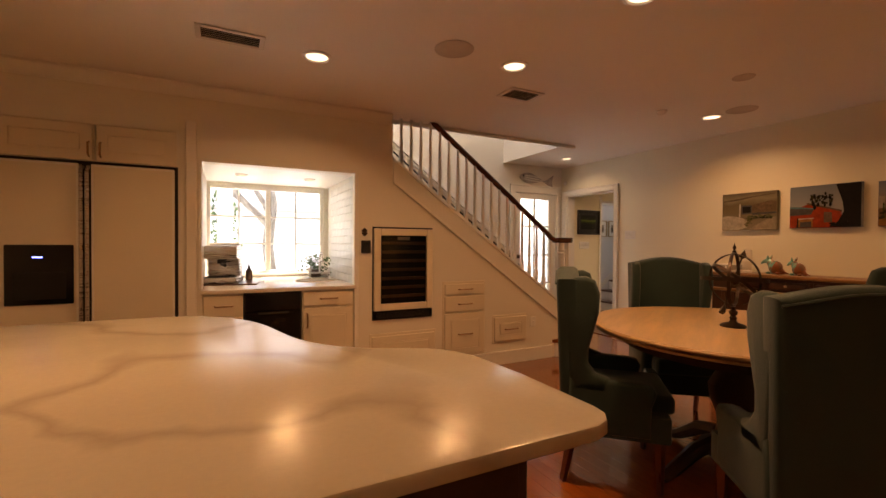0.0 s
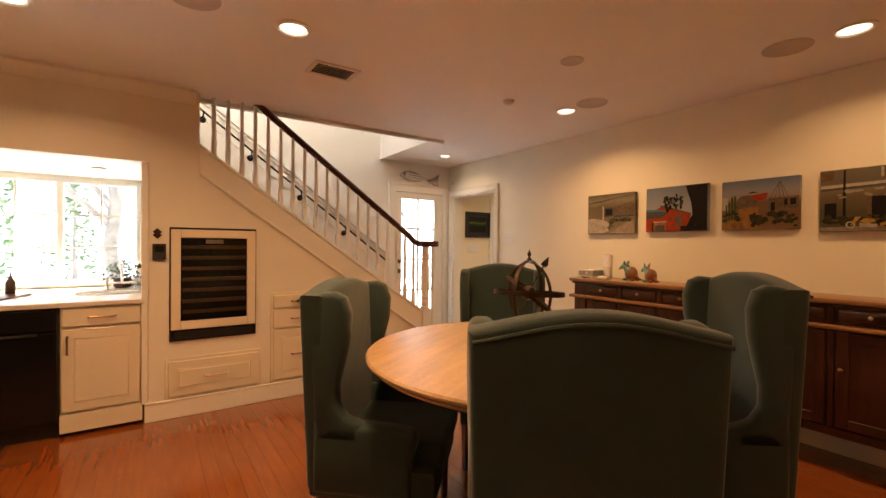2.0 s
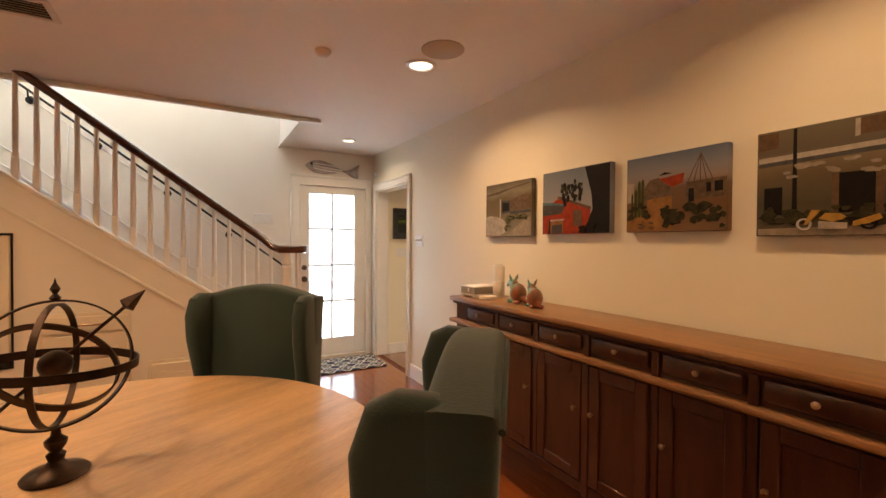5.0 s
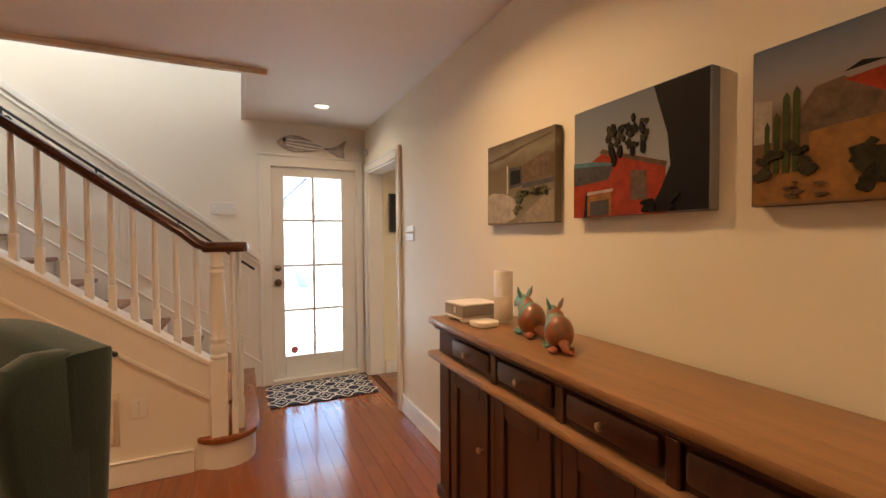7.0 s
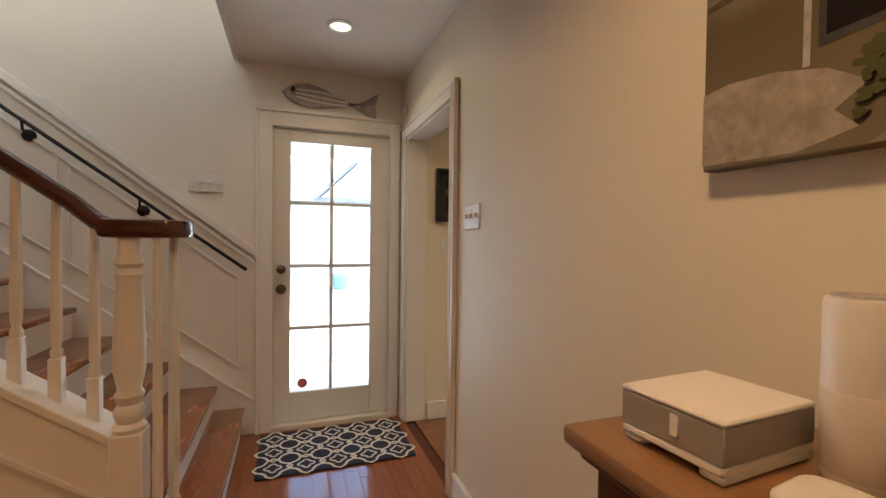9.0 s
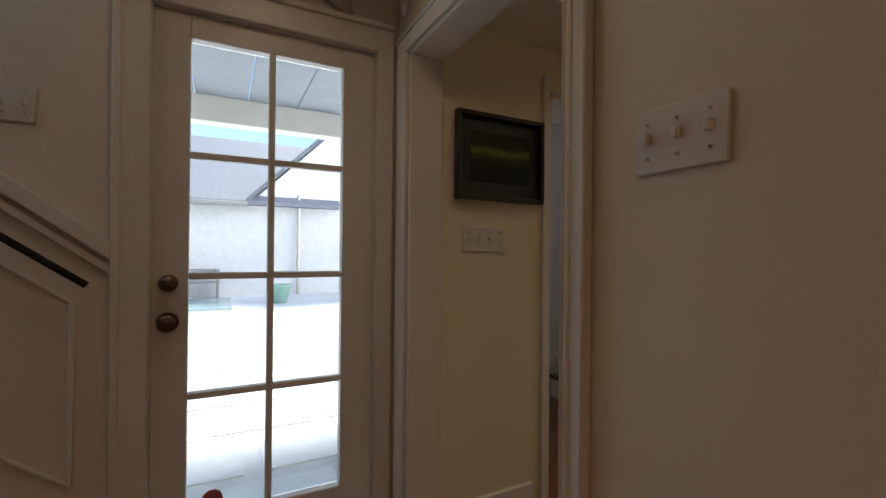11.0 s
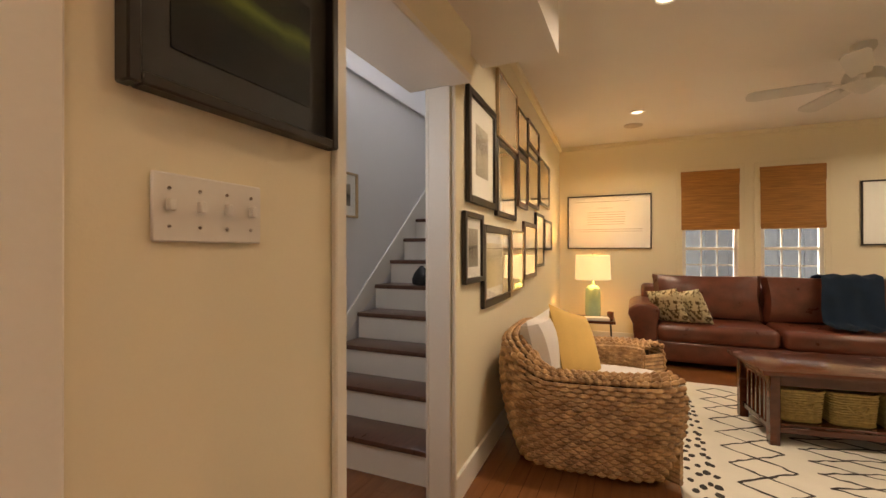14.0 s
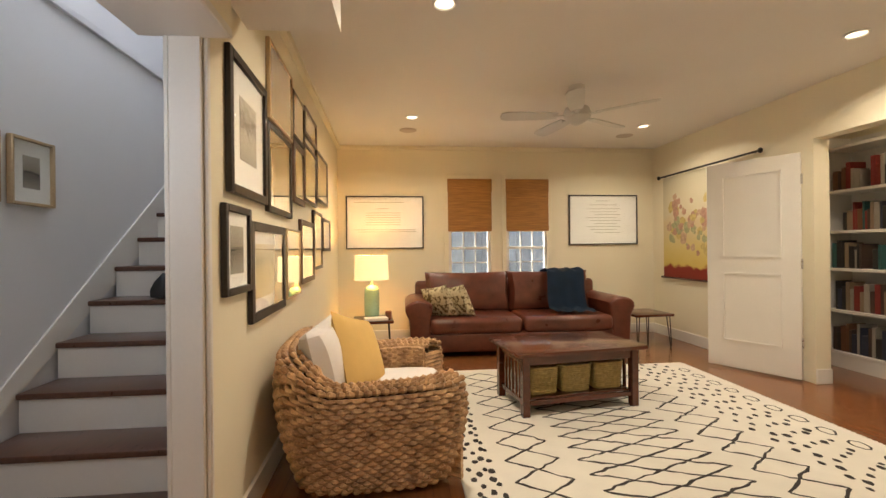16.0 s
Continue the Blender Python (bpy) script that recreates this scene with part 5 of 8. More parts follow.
def armillary():
    a = thing("armillary_sphere", "dark bronze armillary sphere with arrow on the dining table", "ornament", pose(TC[0] - 0.025, TC[1], TZ + 0.001, 0, 0, 20) @ Matrix.Scale(0.74, 4))
    part("foot", bm_lathe([(0.085, 0), (0.088, 0.008), (0.075, 0.02), (0.03, 0.035), (0.02, 0.05), (0.026, 0.07), (0.016, 0.08), (0.028, 0.1), (0.03, 0.115), (0.014, 0.13), (0.012, 0.15)], 24), M_BRONZE, a)
    zc, R = 0.355, 0.2
    def ring(r, rot, w=0.011, th=0.006, tilt=0):
        bm = bmesh.new()
        n = 48
        vs = []
        for k in range(n):
            t = 2 * math.pi * k / n
            for rr, ww in ((r, -w), (r + th, -w), (r + th, w), (r, w)):
                vs.append(bm.verts.new((rr * math.cos(t), rr * math.sin(t), ww)))
        for k in range(n):
            for j in range(4):
                bm.faces.new((vs[4 * k + j], vs[4 * k + (j + 1) % 4], vs[4 * ((k + 1) % n) + (j + 1) % 4], vs[4 * ((k + 1) % n) + j]))
        bm.transform(Matrix.Translation((0, 0, zc)) @ Euler([radians(v) for v in rot]).to_matrix().to_4x4())
        return bm
    part("meridian_ring", ring(R, (90, 0, 0)), M_BRONZE, a)
    part("meridian_ring", ring(R - 0.012, (90, 0, 65), 0.009), M_BRONZE, a)
    part("horizon_ring", ring(R + 0.012, (0, 4, 0), 0.014), M_BRONZE, a)
    part("ecliptic_ring", ring(R - 0.03, (35, 20, 0), 0.012), M_BRONZE, a)
    part("globe", bm_lathe([(0.045 * math.sin(math.pi * k / 10), -0.045 * math.cos(math.pi * k / 10)) for k in range(11)], 18, at=(0, 0, zc)), M_BRONZE, a)
    d = Vector((0.72, -0.1, 0.68)).normalized()
    p0, p1 = Vector((0, 0, zc)) - d * 0.3, Vector((0, 0, zc)) + d * 0.27
    part("arrow_shaft", bm_tube([p0, p1], 0.006, 6), M_BRONZE, a)
    s = Vector((0.68, 0, -0.72))
    bm = bm_tube([p1 - d * 0.03, p1 - d * 0.02, p1 + d * 0.055], [0.004, 0.028, 0.001], 4)
    part("arrow_head", bm, M_BRONZE, a)
    bm = bm_tube([p0 - d * 0.03, p0, p0 + d * 0.05], [0.022, 0.02, 0.004], 4)
    part("arrow_tail", bm, M_BRONZE, a)
    part("finial", bm_lathe([(0.008, 0), (0.016, 0.012), (0.006, 0.025), (0.014, 0.04), (0.004, 0.06), (0.001, 0.075)], 12, at=(0, 0, zc + R)), M_BRONZE, a)
    return a


armillary()


# sideboard ------------------------------------------------------------------------------
SBX, SBY0, SBY1, SBZ = -0.36, -2.57, -4.88, 1.025


def sideboard():
    s = thing("sideboard", "long dark antique sideboard with six drawers and panel doors", "sideboard")
    part("top", bm_box(SBX - 0.03, SBY1 - 0.03, SBZ - 0.03, -0.026, SBY0 + 0.03, SBZ, 0.008, seg=2), M_SIDETOP, s, "worn walnut top")
    part("cornice", bm_box(SBX - 0.012, SBY1 - 0.012, SBZ - 0.05, -0.027, SBY0 + 0.012, SBZ - 0.03, 0.006), M_SIDE, s)
    part("carcass", bm_box(SBX + 0.012, SBY1, 0.22, -0.03, SBY0, SBZ - 0.05, 0.004), M_SIDE, s)
    part("waist_moulding", bm_box(SBX - 0.035, SBY1 - 0.03, 0.845, -0.03, SBY0 + 0.03, 0.872, 0.01, seg=2), M_SIDETOP, s, "projecting waist moulding")
    part("plinth_rail", bm_box(SBX - 0.005, SBY1, 0.22, SBX + 0.011, SBY0, 0.27, 0.004), M_SIDE, s)
    n = 6
    w = 0.343
    for i in range(n):
        y1 = -2.709 - w * i
        y0 = y1 - w
        d = part("drawer", bm_box(SBX - 0.01, y0 + 0.028, 0.892, SBX + 0.011, y1 - 0.028, 0.966, 0.014, seg=2), M_SIDE, s, "small bevelled drawer")
        bm = bm_lathe([(0.004, 0), (0.004, 0.012), (0.011, 0.016), (0.011, 0.024), (0.001, 0.028)], 12)
        bm.transform(Matrix.Translation((SBX - 0.01, (y0 + y1) / 2, 0.932)) @ Matrix.Rotation(radians(-90), 4, "Y"))
        part("knob", bm, M_BRASS, d, "small brass knob")
        part("pilaster", bm_box(SBX - 0.006, y0 - 0.016, 0.27, SBX + 0.011, y0 + 0.016, SBZ - 0.05, 0.004), M_SIDE, s)
        door = part("door", bm_box(SBX - 0.002, y0 + 0.02, 0.275, SBX + 0.0115, y1 - 0.02, 0.84, 0.003), M_SIDE, s, "framed panel door")
        fr = bmesh.new()
        e = 0.055
        ya, yb, za, zb = y0 + 0.025, y1 - 0.025, 0.28, 0.835
        for b in ((SBX - 0.014, ya, za, SBX - 0.002, ya + e, zb), (SBX - 0.014, yb - e, za, SBX - 0.002, yb, zb), (SBX - 0.014, ya + e, za, SBX - 0.002, yb - e, za + e), (SBX - 0.014, ya + e, zb - e, SBX - 0.002, yb - e, zb)):
            bm_box(*b, bevel=0.004, bm=fr)
        part("door_frame", fr, M_SIDE, door)
        bm = bm_lathe([(0.004, 0), (0.004, 0.012), (0.011, 0.016), (0.011, 0.024), (0.001, 0.028)], 12)
        ky = ya + 0.025 if i < 3 else yb - 0.025
        bm.transform(Matrix.Translation((SBX - 0.014, ky, 0.62)) @ Matrix.Rotation(radians(-90), 4, "Y"))
        part("knob", bm, M_BRASS, door, "small brass knob")
    for y in (-2.68, -3.738, -4.79):
        for x in (SBX + 0.03, -0.08):
            part("leg", bm_box(x - 0.03, y - 0.03, 0, x + 0.03, y + 0.03, 0.22, 0.004), M_SIDE, s)
    for y in (-2.693, -3.738):
        part("pilaster", bm_box(SBX - 0.012, y - 0.02, 0.22, SBX + 0.011, y + 0.02, 0.845, 0.004), M_SIDE, s)
    # plank joints on the end panel
    for x in (-0.12, -0.2, -0.28):
        part("end_plank_bead", bm_box(x - 0.006, SBY0, 0.27, x + 0.006, SBY0 + 0.006, 0.83, 0.002), M_SIDE, s)
    return s


sideboard()


def speakers_and_router():
    a = thing("stereo_amplifier", "white and grey box amplifier on the sideboard", "amplifier", pose(-0.24, -2.672, SBZ, 0, 0, 4) @ Matrix.Scale(0.9, 4))
    for y in (-0.062, 0.062):
        part("foot", bm_box(-0.096, y - 0.018, 0, 0.096, y + 0.018, 0.014, 0.004), M_WHITEPL, a)
    part("base", bm_box(-0.1, -0.082, 0.012, 0.1, 0.082, 0.026, 0.004), M_WHITEPL, a)
    part("body", bm_box(-0.1, -0.082, 0.026, 0.1, 0.082, 0.077, 0.002), M_GREYPL, a, "brushed grey body")
    part("lid", bm_box(-0.101, -0.083, 0.077, 0.101, 0.083, 0.085, 0.003), M_WHITEPL, a)
    part("button_strip", bm_box(-0.103, -0.02, 0.04, -0.0995, -0.006, 0.07, 0.001), M_WHITEPL, a)
    e = thing("smart_speaker", "tall white cylindrical speaker on the sideboard", "speaker", pose(-0.15, -2.79, SBZ) @ Matrix.Scale(0.93, 4))
    part("body", bm_lathe([(0.04, 0), (0.042, 0.004), (0.042, 0.226), (0.04, 0.232), (0.034, 0.234), (0.001, 0.232)], 32), M_WHITEPL, e)
    part("perforated_band", bm_lathe([(0.0422, 0.012), (0.0426, 0.013), (0.0426, 0.115), (0.0422, 0.116)], 32), M_VENT, e, "perforated lower half")
    part("top_ring", bm_lathe([(0.036, 0.2345), (0.034, 0.237), (0.001, 0.236)], 24), M_GREYPL, e)
    r = thing("router", "flat white rounded wireless router on the sideboard", "router", pose(-0.272, -2.835, SBZ, 0, 0, 8) @ Matrix.Scale(0.8, 4))
    part("body", bm_prism(rounded(0.125, 0.125, 0.035, 6), 0.002, 0.03, "z", bevel=0.008, seg=3), M_WHITEPL, r)
    c = thing("power_cable", "thin white cable behind the speaker", "cable")
    part("cord", bm_tube([(-0.1, -2.83, SBZ + 0.004), (-0.06, -2.9, SBZ + 0.004), (-0.035, -3.0, SBZ + 0.004)], 0.003, 5), M_WHITEPL, c)


speakers_and_router()


def armadillo(m, s):
    """A ceramic armadillo as one rounded shape: copper shell, turquoise shoulders, snout, ears, tail and feet."""
    bm = bmesh.new()
    def ball(c, r, sx=1, sy=1, sz=1, n=16):
        bm_lathe([(r * math.sin(math.pi * k / 14), -r * sz * math.cos(math.pi * k / 14)) for k in range(15)], n, bm, at=c, scale=(sx, sy))
    ball((0, 0, 0.082), 0.07, 0.95, 1.1, 1.18, 28)
    bm_tube([(0, 0.03, 0.10), (0, 0.07, 0.15), (0, 0.11, 0.165), (0, 0.15, 0.145), (0, 0.175, 0.125)], [0.05, 0.04, 0.03, 0.018, 0.008], 12, bm=bm)
    for sx in (-1, 1):
        bm_tube([(sx * 0.014, 0.085, 0.165), (sx * 0.03, 0.075, 0.205), (sx * 0.04, 0.068, 0.235)], [0.014, 0.019, 0.003], 8, bm=bm, flat=0.5)
        ball((sx * 0.04, 0.06, 0.014), 0.022, 1, 1.4, 0.75, 10)
        ball((sx * 0.04, -0.05, 0.014), 0.022, 1, 1.4, 0.75, 10)
    bm_tube([(0, -0.07, 0.05), (0, -0.105, 0.025), (0.03, -0.13, 0.014)], [0.026, 0.015, 0.004], 8, bm=bm)
    bmesh.ops.bisect_plane(bm, geom=bm.verts[:] + bm.edges[:] + bm.faces[:], plane_co=(0, 0.03, 0), plane_no=(0, 1, 0.35))
    for f in bm.faces:
        c = f.calc_center_median()
        f.material_index = 1 if c.y + 0.35 * c.z < 0.03 else 0
    for v in bm.verts:
        v.co *= s
    ob = solid("ceramic_armadillo", bm, M_TURQ, "turquoise and copper glazed ceramic armadillo on the sideboard", "figurine", kind="", m=m, group="ceramic armadillos")
    ob.data.materials.append(M_COPPER)
    return ob


armadillo(pose(-0.205, -3.06, SBZ, 0, 0, -8), 0.74)
armadillo(pose(-0.25, -3.26, SBZ, 0, 0, -24), 0.68)


# canvas prints -----------------------------------------------------------------------------
def canvas(y1, y0, z0, z1, material, label, bits=()):
    c = thing("canvas_print", label, "picture", group="canvas prints")
    part("canvas", bm_box(-0.038, y0, z0, -0.002, y1, z1, 0.003), material, c)
    w, h = y1 - y0, z1 - z0
    for k, (nm, pts, bmat) in enumerate(bits):
        # printed shapes lie on the canvas; u runs from the hall end, v up
        part(nm, bm_prism([(y1 - u * w, z0 + v * h) for u, v in pts], -0.0383 - 0.00008 * k, -0.0379, "x"), bmat, c)
    return c


def ink(name, colour, var=0.25, scale=25.0, dark=None):
    return mat(name, tuple(c * 0.72 for c in colour), 0.6, var=var, scale=scale, fine=90, dark=dark, spec=0.15)


I_HILL = picture_mat("print_sandy_hill", [(0.0, (0.187, 0.158, 0.108)), (0.35, (0.158, 0.130, 0.086)), (0.45, (0.144, 0.115, 0.065)), (0.7, (0.122, 0.097, 0.054)), (0.82, (0.187, 0.166, 0.115)), (1.0, (0.108, 0.090, 0.061))], noise_scale=9, mix=0.22)
I_SKY = picture_mat("print_blue_sky", [(0.0, (0.216, 0.202, 0.187)), (0.45, (0.259, 0.266, 0.281)), (1.0, (0.144, 0.173, 0.216))], noise_scale=5, mix=0.12)
I_DESERT = picture_mat("print_desert_town", [(0.0, (0.173, 0.101, 0.050)), (0.3, (0.144, 0.079, 0.036)), (0.55, (0.144, 0.086, 0.050)), (0.66, (0.245, 0.202, 0.180)), (0.78, (0.216, 0.216, 0.238)), (1.0, (0.101, 0.137, 0.202))], noise_scale=11, mix=0.08)
I_RUIN = picture_mat("print_stone_house", [(0.0, (0.101, 0.079, 0.065)), (0.1, (0.086, 0.072, 0.050)), (0.3, (0.065, 0.054, 0.029)), (0.55, (0.108, 0.083, 0.047)), (0.7, (0.173, 0.130, 0.072)), (0.78, (0.101, 0.086, 0.061)), (1.0, (0.130, 0.112, 0.072))], noise_scale=14, mix=0.14)
P_RED = ink("print_red_wall", (0.38, 0.05, 0.02))
P_BLACK = ink("print_black", (0.012, 0.01, 0.01))
P_TEAL = ink("print_teal", (0.1, 0.22, 0.25))
P_SAND = ink("print_sand", (0.5, 0.44, 0.36))
P_ORANGE = ink("print_orange", (0.34, 0.17, 0.05))
P_GREEN = ink("print_green", (0.06, 0.08, 0.02))
P_WHITE = ink("print_white", (0.6, 0.58, 0.54))
P_BROWN = ink("print_brown", (0.15, 0.09, 0.05))

def blobs(name, seed, n, u0, u1, v0, v1, r, bmat, squash=0.6):
    """Small irregular printed shapes strewn over a patch of the canvas."""
    rr = random.Random(seed)
    out = []
    for _ in range(n):
        cu, cv, q = rr.uniform(u0, u1), rr.uniform(v0, v1), r * rr.uniform(0.5, 1.2)
        pts = [(min(0.99, max(0.01, cu + q * rr.uniform(0.6, 1.3) * math.cos(a))), min(0.99, max(0.01, cv + q * squash * 1.3 * rr.uniform(0.6, 1.3) * math.sin(a)))) for a in [i * math.pi / 4 for i in range(8)]]
        out.append((name, pts, bmat))
    return out


P_OLIVE = ink("print_olive", (0.12, 0.125, 0.05))
P_EARTH = ink("print_earth", (0.13, 0.1, 0.065))
P_ROCK = ink("print_rock", (0.36, 0.3, 0.22))
P_DUSK = ink("print_grey_roof", (0.09, 0.085, 0.085))
P_THATCH = ink("print_thatch", (0.16, 0.11, 0.07), 0.35, 40.0)
P_LEAF = ink("print_bush", (0.05, 0.045, 0.02), 0.5, 30.0, (0.012, 0.011, 0.006))
P_GOLD = ink("print_gold", (0.5, 0.3, 0.06))


def ringlet(name, cu, cv, ru, rv, bmat, n=14, inner=0.7):
    """A printed ring in short pieces."""
    out = []
    for i in range(n):
        a, b = 2 * math.pi * i / n, 2 * math.pi * (i + 1) / n
        out.append((name, [(cu + ru * k * math.cos(q), cv + rv * k * math.sin(q)) for k, q in ((1, a), (1, b), (inner, b), (inner, a))], bmat))
    return out


def cactus(cu, v0, v1, w):
    return [("printed_cactus", [(cu - w, v0), (cu + w, v0), (cu + w, v1), (cu, v1 + 0.03), (cu - w, v1)], P_GREEN)]


canvas(-2.48, -2.985, 1.44, 1.82, I_HILL, "canvas print of a sandy hillside with a small window", [
    ("printed_path", [(0.0, 0.03), (0.32, 0.02), (0.48, 0.08), (0.42, 0.16), (0.5, 0.24), (0.4, 0.33), (0.26, 0.38), (0.1, 0.4), (0.0, 0.38)], P_SAND),
    ("printed_rock", [(0.5, 0.01), (0.99, 0.01), (0.99, 0.34), (0.9, 0.33), (0.78, 0.24), (0.62, 0.12)], P_ROCK),
    ("printed_road", [(0.57, 0.4), (0.99, 0.42), (0.99, 0.47), (0.57, 0.46)], P_DUSK),
    ("printed_bank", [(0.57, 0.46), (0.99, 0.48), (0.99, 0.72), (0.9, 0.76), (0.7, 0.7), (0.57, 0.66)], P_THATCH),
    ("printed_ridge", [(0.01, 0.78), (0.3, 0.8), (0.6, 0.87), (0.97, 0.92), (0.97, 0.94), (0.5, 0.88), (0.01, 0.81)], P_EARTH),
    ("printed_window", [(0.375, 0.42), (0.565, 0.44), (0.565, 0.66), (0.375, 0.67)], P_DUSK),
    ("printed_pane", [(0.395, 0.46), (0.545, 0.47), (0.545, 0.62), (0.395, 0.63)], P_BLACK),
    ("printed_post", [(0.335, 0.36), (0.355, 0.36), (0.355, 0.7), (0.335, 0.7)], P_WHITE)]
    + blobs("printed_shrub", 1, 44, 0.46, 0.93, 0.31, 0.39, 0.024, P_OLIVE, 0.7) + blobs("printed_shrub", 12, 16, 0.48, 0.6, 0.12, 0.3, 0.02, P_OLIVE, 0.8)
    + blobs("printed_shrub", 15, 20, 0.5, 0.92, 0.3, 0.37, 0.016, P_LEAF, 0.6))
canvas(-3.09, -3.60, 1.45, 1.828, I_SKY, "canvas print of a red adobe house and dark tree", [
    ("printed_wall", [(0.0, 0.0), (0.74, 0.0), (0.74, 0.36), (0.26, 0.56), (0.0, 0.4)], P_RED),
    ("printed_roof_edge", [(0.24, 0.57), (0.27, 0.6), (0.75, 0.39), (0.74, 0.355)], P_BROWN),
    ("printed_low_roof", [(0.0, 0.3), (0.32, 0.32), (0.36, 0.44), (0.2, 0.46), (0.0, 0.48)], P_DUSK),
    ("printed_low_roof_edge", [(0.0, 0.48), (0.2, 0.46), (0.36, 0.44), (0.36, 0.46), (0.2, 0.5), (0.0, 0.52)], P_TEAL),
    ("printed_shade", [(0.1, 0.0), (0.14, 0.0), (0.15, 0.22), (0.12, 0.24)], P_BLACK),
    ("printed_window_frame", [(0.135, 0.01), (0.345, 0.01), (0.345, 0.21), (0.135, 0.19)], P_ORANGE),
    ("printed_lintel", [(0.13, 0.2), (0.36, 0.215), (0.36, 0.24), (0.13, 0.23)], P_SAND),
    ("printed_window", [(0.16, 0.01), (0.325, 0.01), (0.325, 0.15), (0.16, 0.14)], P_DUSK),
    ("printed_awning", [(0.5, 0.12), (0.62, 0.12), (0.61, 0.35), (0.5, 0.37)], P_THATCH),
    ("printed_trunk", [(0.62, 0.01), (0.99, 0.01), (0.99, 0.99), (0.66, 0.99), (0.75, 0.6), (0.77, 0.36), (0.7, 0.16)], P_BLACK)]
    + blobs("printed_foliage", 3, 40, 0.3, 0.62, 0.57, 0.76, 0.02, P_LEAF, 1.2) + blobs("printed_foliage", 16, 10, 0.3, 0.62, 0.68, 0.8, 0.018, P_BLACK, 1.7) + blobs("printed_stem", 14, 7, 0.32, 0.6, 0.47, 0.6, 0.02, P_BLACK, 2.2)
    + blobs("printed_bush", 4, 9, 0.6, 0.8, 0.03, 0.14, 0.04, P_BLACK, 0.8))
canvas(-3.697, -4.176, 1.45, 1.815, I_DESERT, "canvas print of a desert settlement with cactus and pyramid frame", [
    ("printed_dune", [(0.01, 0.02), (0.5, 0.02), (0.5, 0.3), (0.3, 0.26), (0.01, 0.2)], P_ORANGE),
    ("printed_left_house", [(0.01, 0.4), (0.09, 0.4), (0.09, 0.66), (0.01, 0.68)], P_SAND),
    ("printed_hut", [(0.24, 0.22), (0.5, 0.26), (0.5, 0.46), (0.24, 0.44)], P_ORANGE),
    ("printed_thatch_roof", [(0.2, 0.42), (0.52, 0.46), (0.48, 0.58), (0.36, 0.7), (0.26, 0.68), (0.2, 0.55)], P_THATCH),
    ("printed_red_roof", [(0.36, 0.68), (0.62, 0.72), (0.6, 0.6), (0.5, 0.56)], P_RED),
    ("printed_roof_shadow", [(0.36, 0.72), (0.5, 0.735), (0.42, 0.76)], P_BLACK),
    ("printed_house", [(0.62, 0.38), (0.99, 0.4), (0.99, 0.62), (0.64, 0.6)], P_THATCH),
    ("printed_house_window", [(0.82, 0.46), (0.86, 0.46), (0.86, 0.57), (0.82, 0.57)], P_BLACK),
    ("printed_house_window", [(0.89, 0.46), (0.96, 0.46), (0.96, 0.58), (0.89, 0.58)], P_BLACK),
    ("printed_doorway", [(0.66, 0.36), (0.71, 0.36), (0.71, 0.52), (0.66, 0.52)], P_BLACK)]
    + [("printed_pyramid_rib", [(0.765, 0.93), (0.77, 0.93), (0.64 + 0.06 * k + 0.008, 0.58), (0.64 + 0.06 * k, 0.58)], P_BROWN) for k in range(5)]
    + cactus(0.11, 0.2, 0.55, 0.012) + cactus(0.15, 0.2, 0.66, 0.014) + cactus(0.19, 0.2, 0.68, 0.013) + cactus(0.07, 0.22, 0.5, 0.01)
    + blobs("printed_bush", 5, 30, 0.42, 0.97, 0.06, 0.32, 0.05, P_LEAF, 0.8) + blobs("printed_scrub", 6, 10, 0.03, 0.24, 0.16, 0.36, 0.03, P_LEAF, 0.9)
    + blobs("printed_stone", 7, 8, 0.05, 0.4, 0.05, 0.14, 0.025, P_BROWN, 0.4))
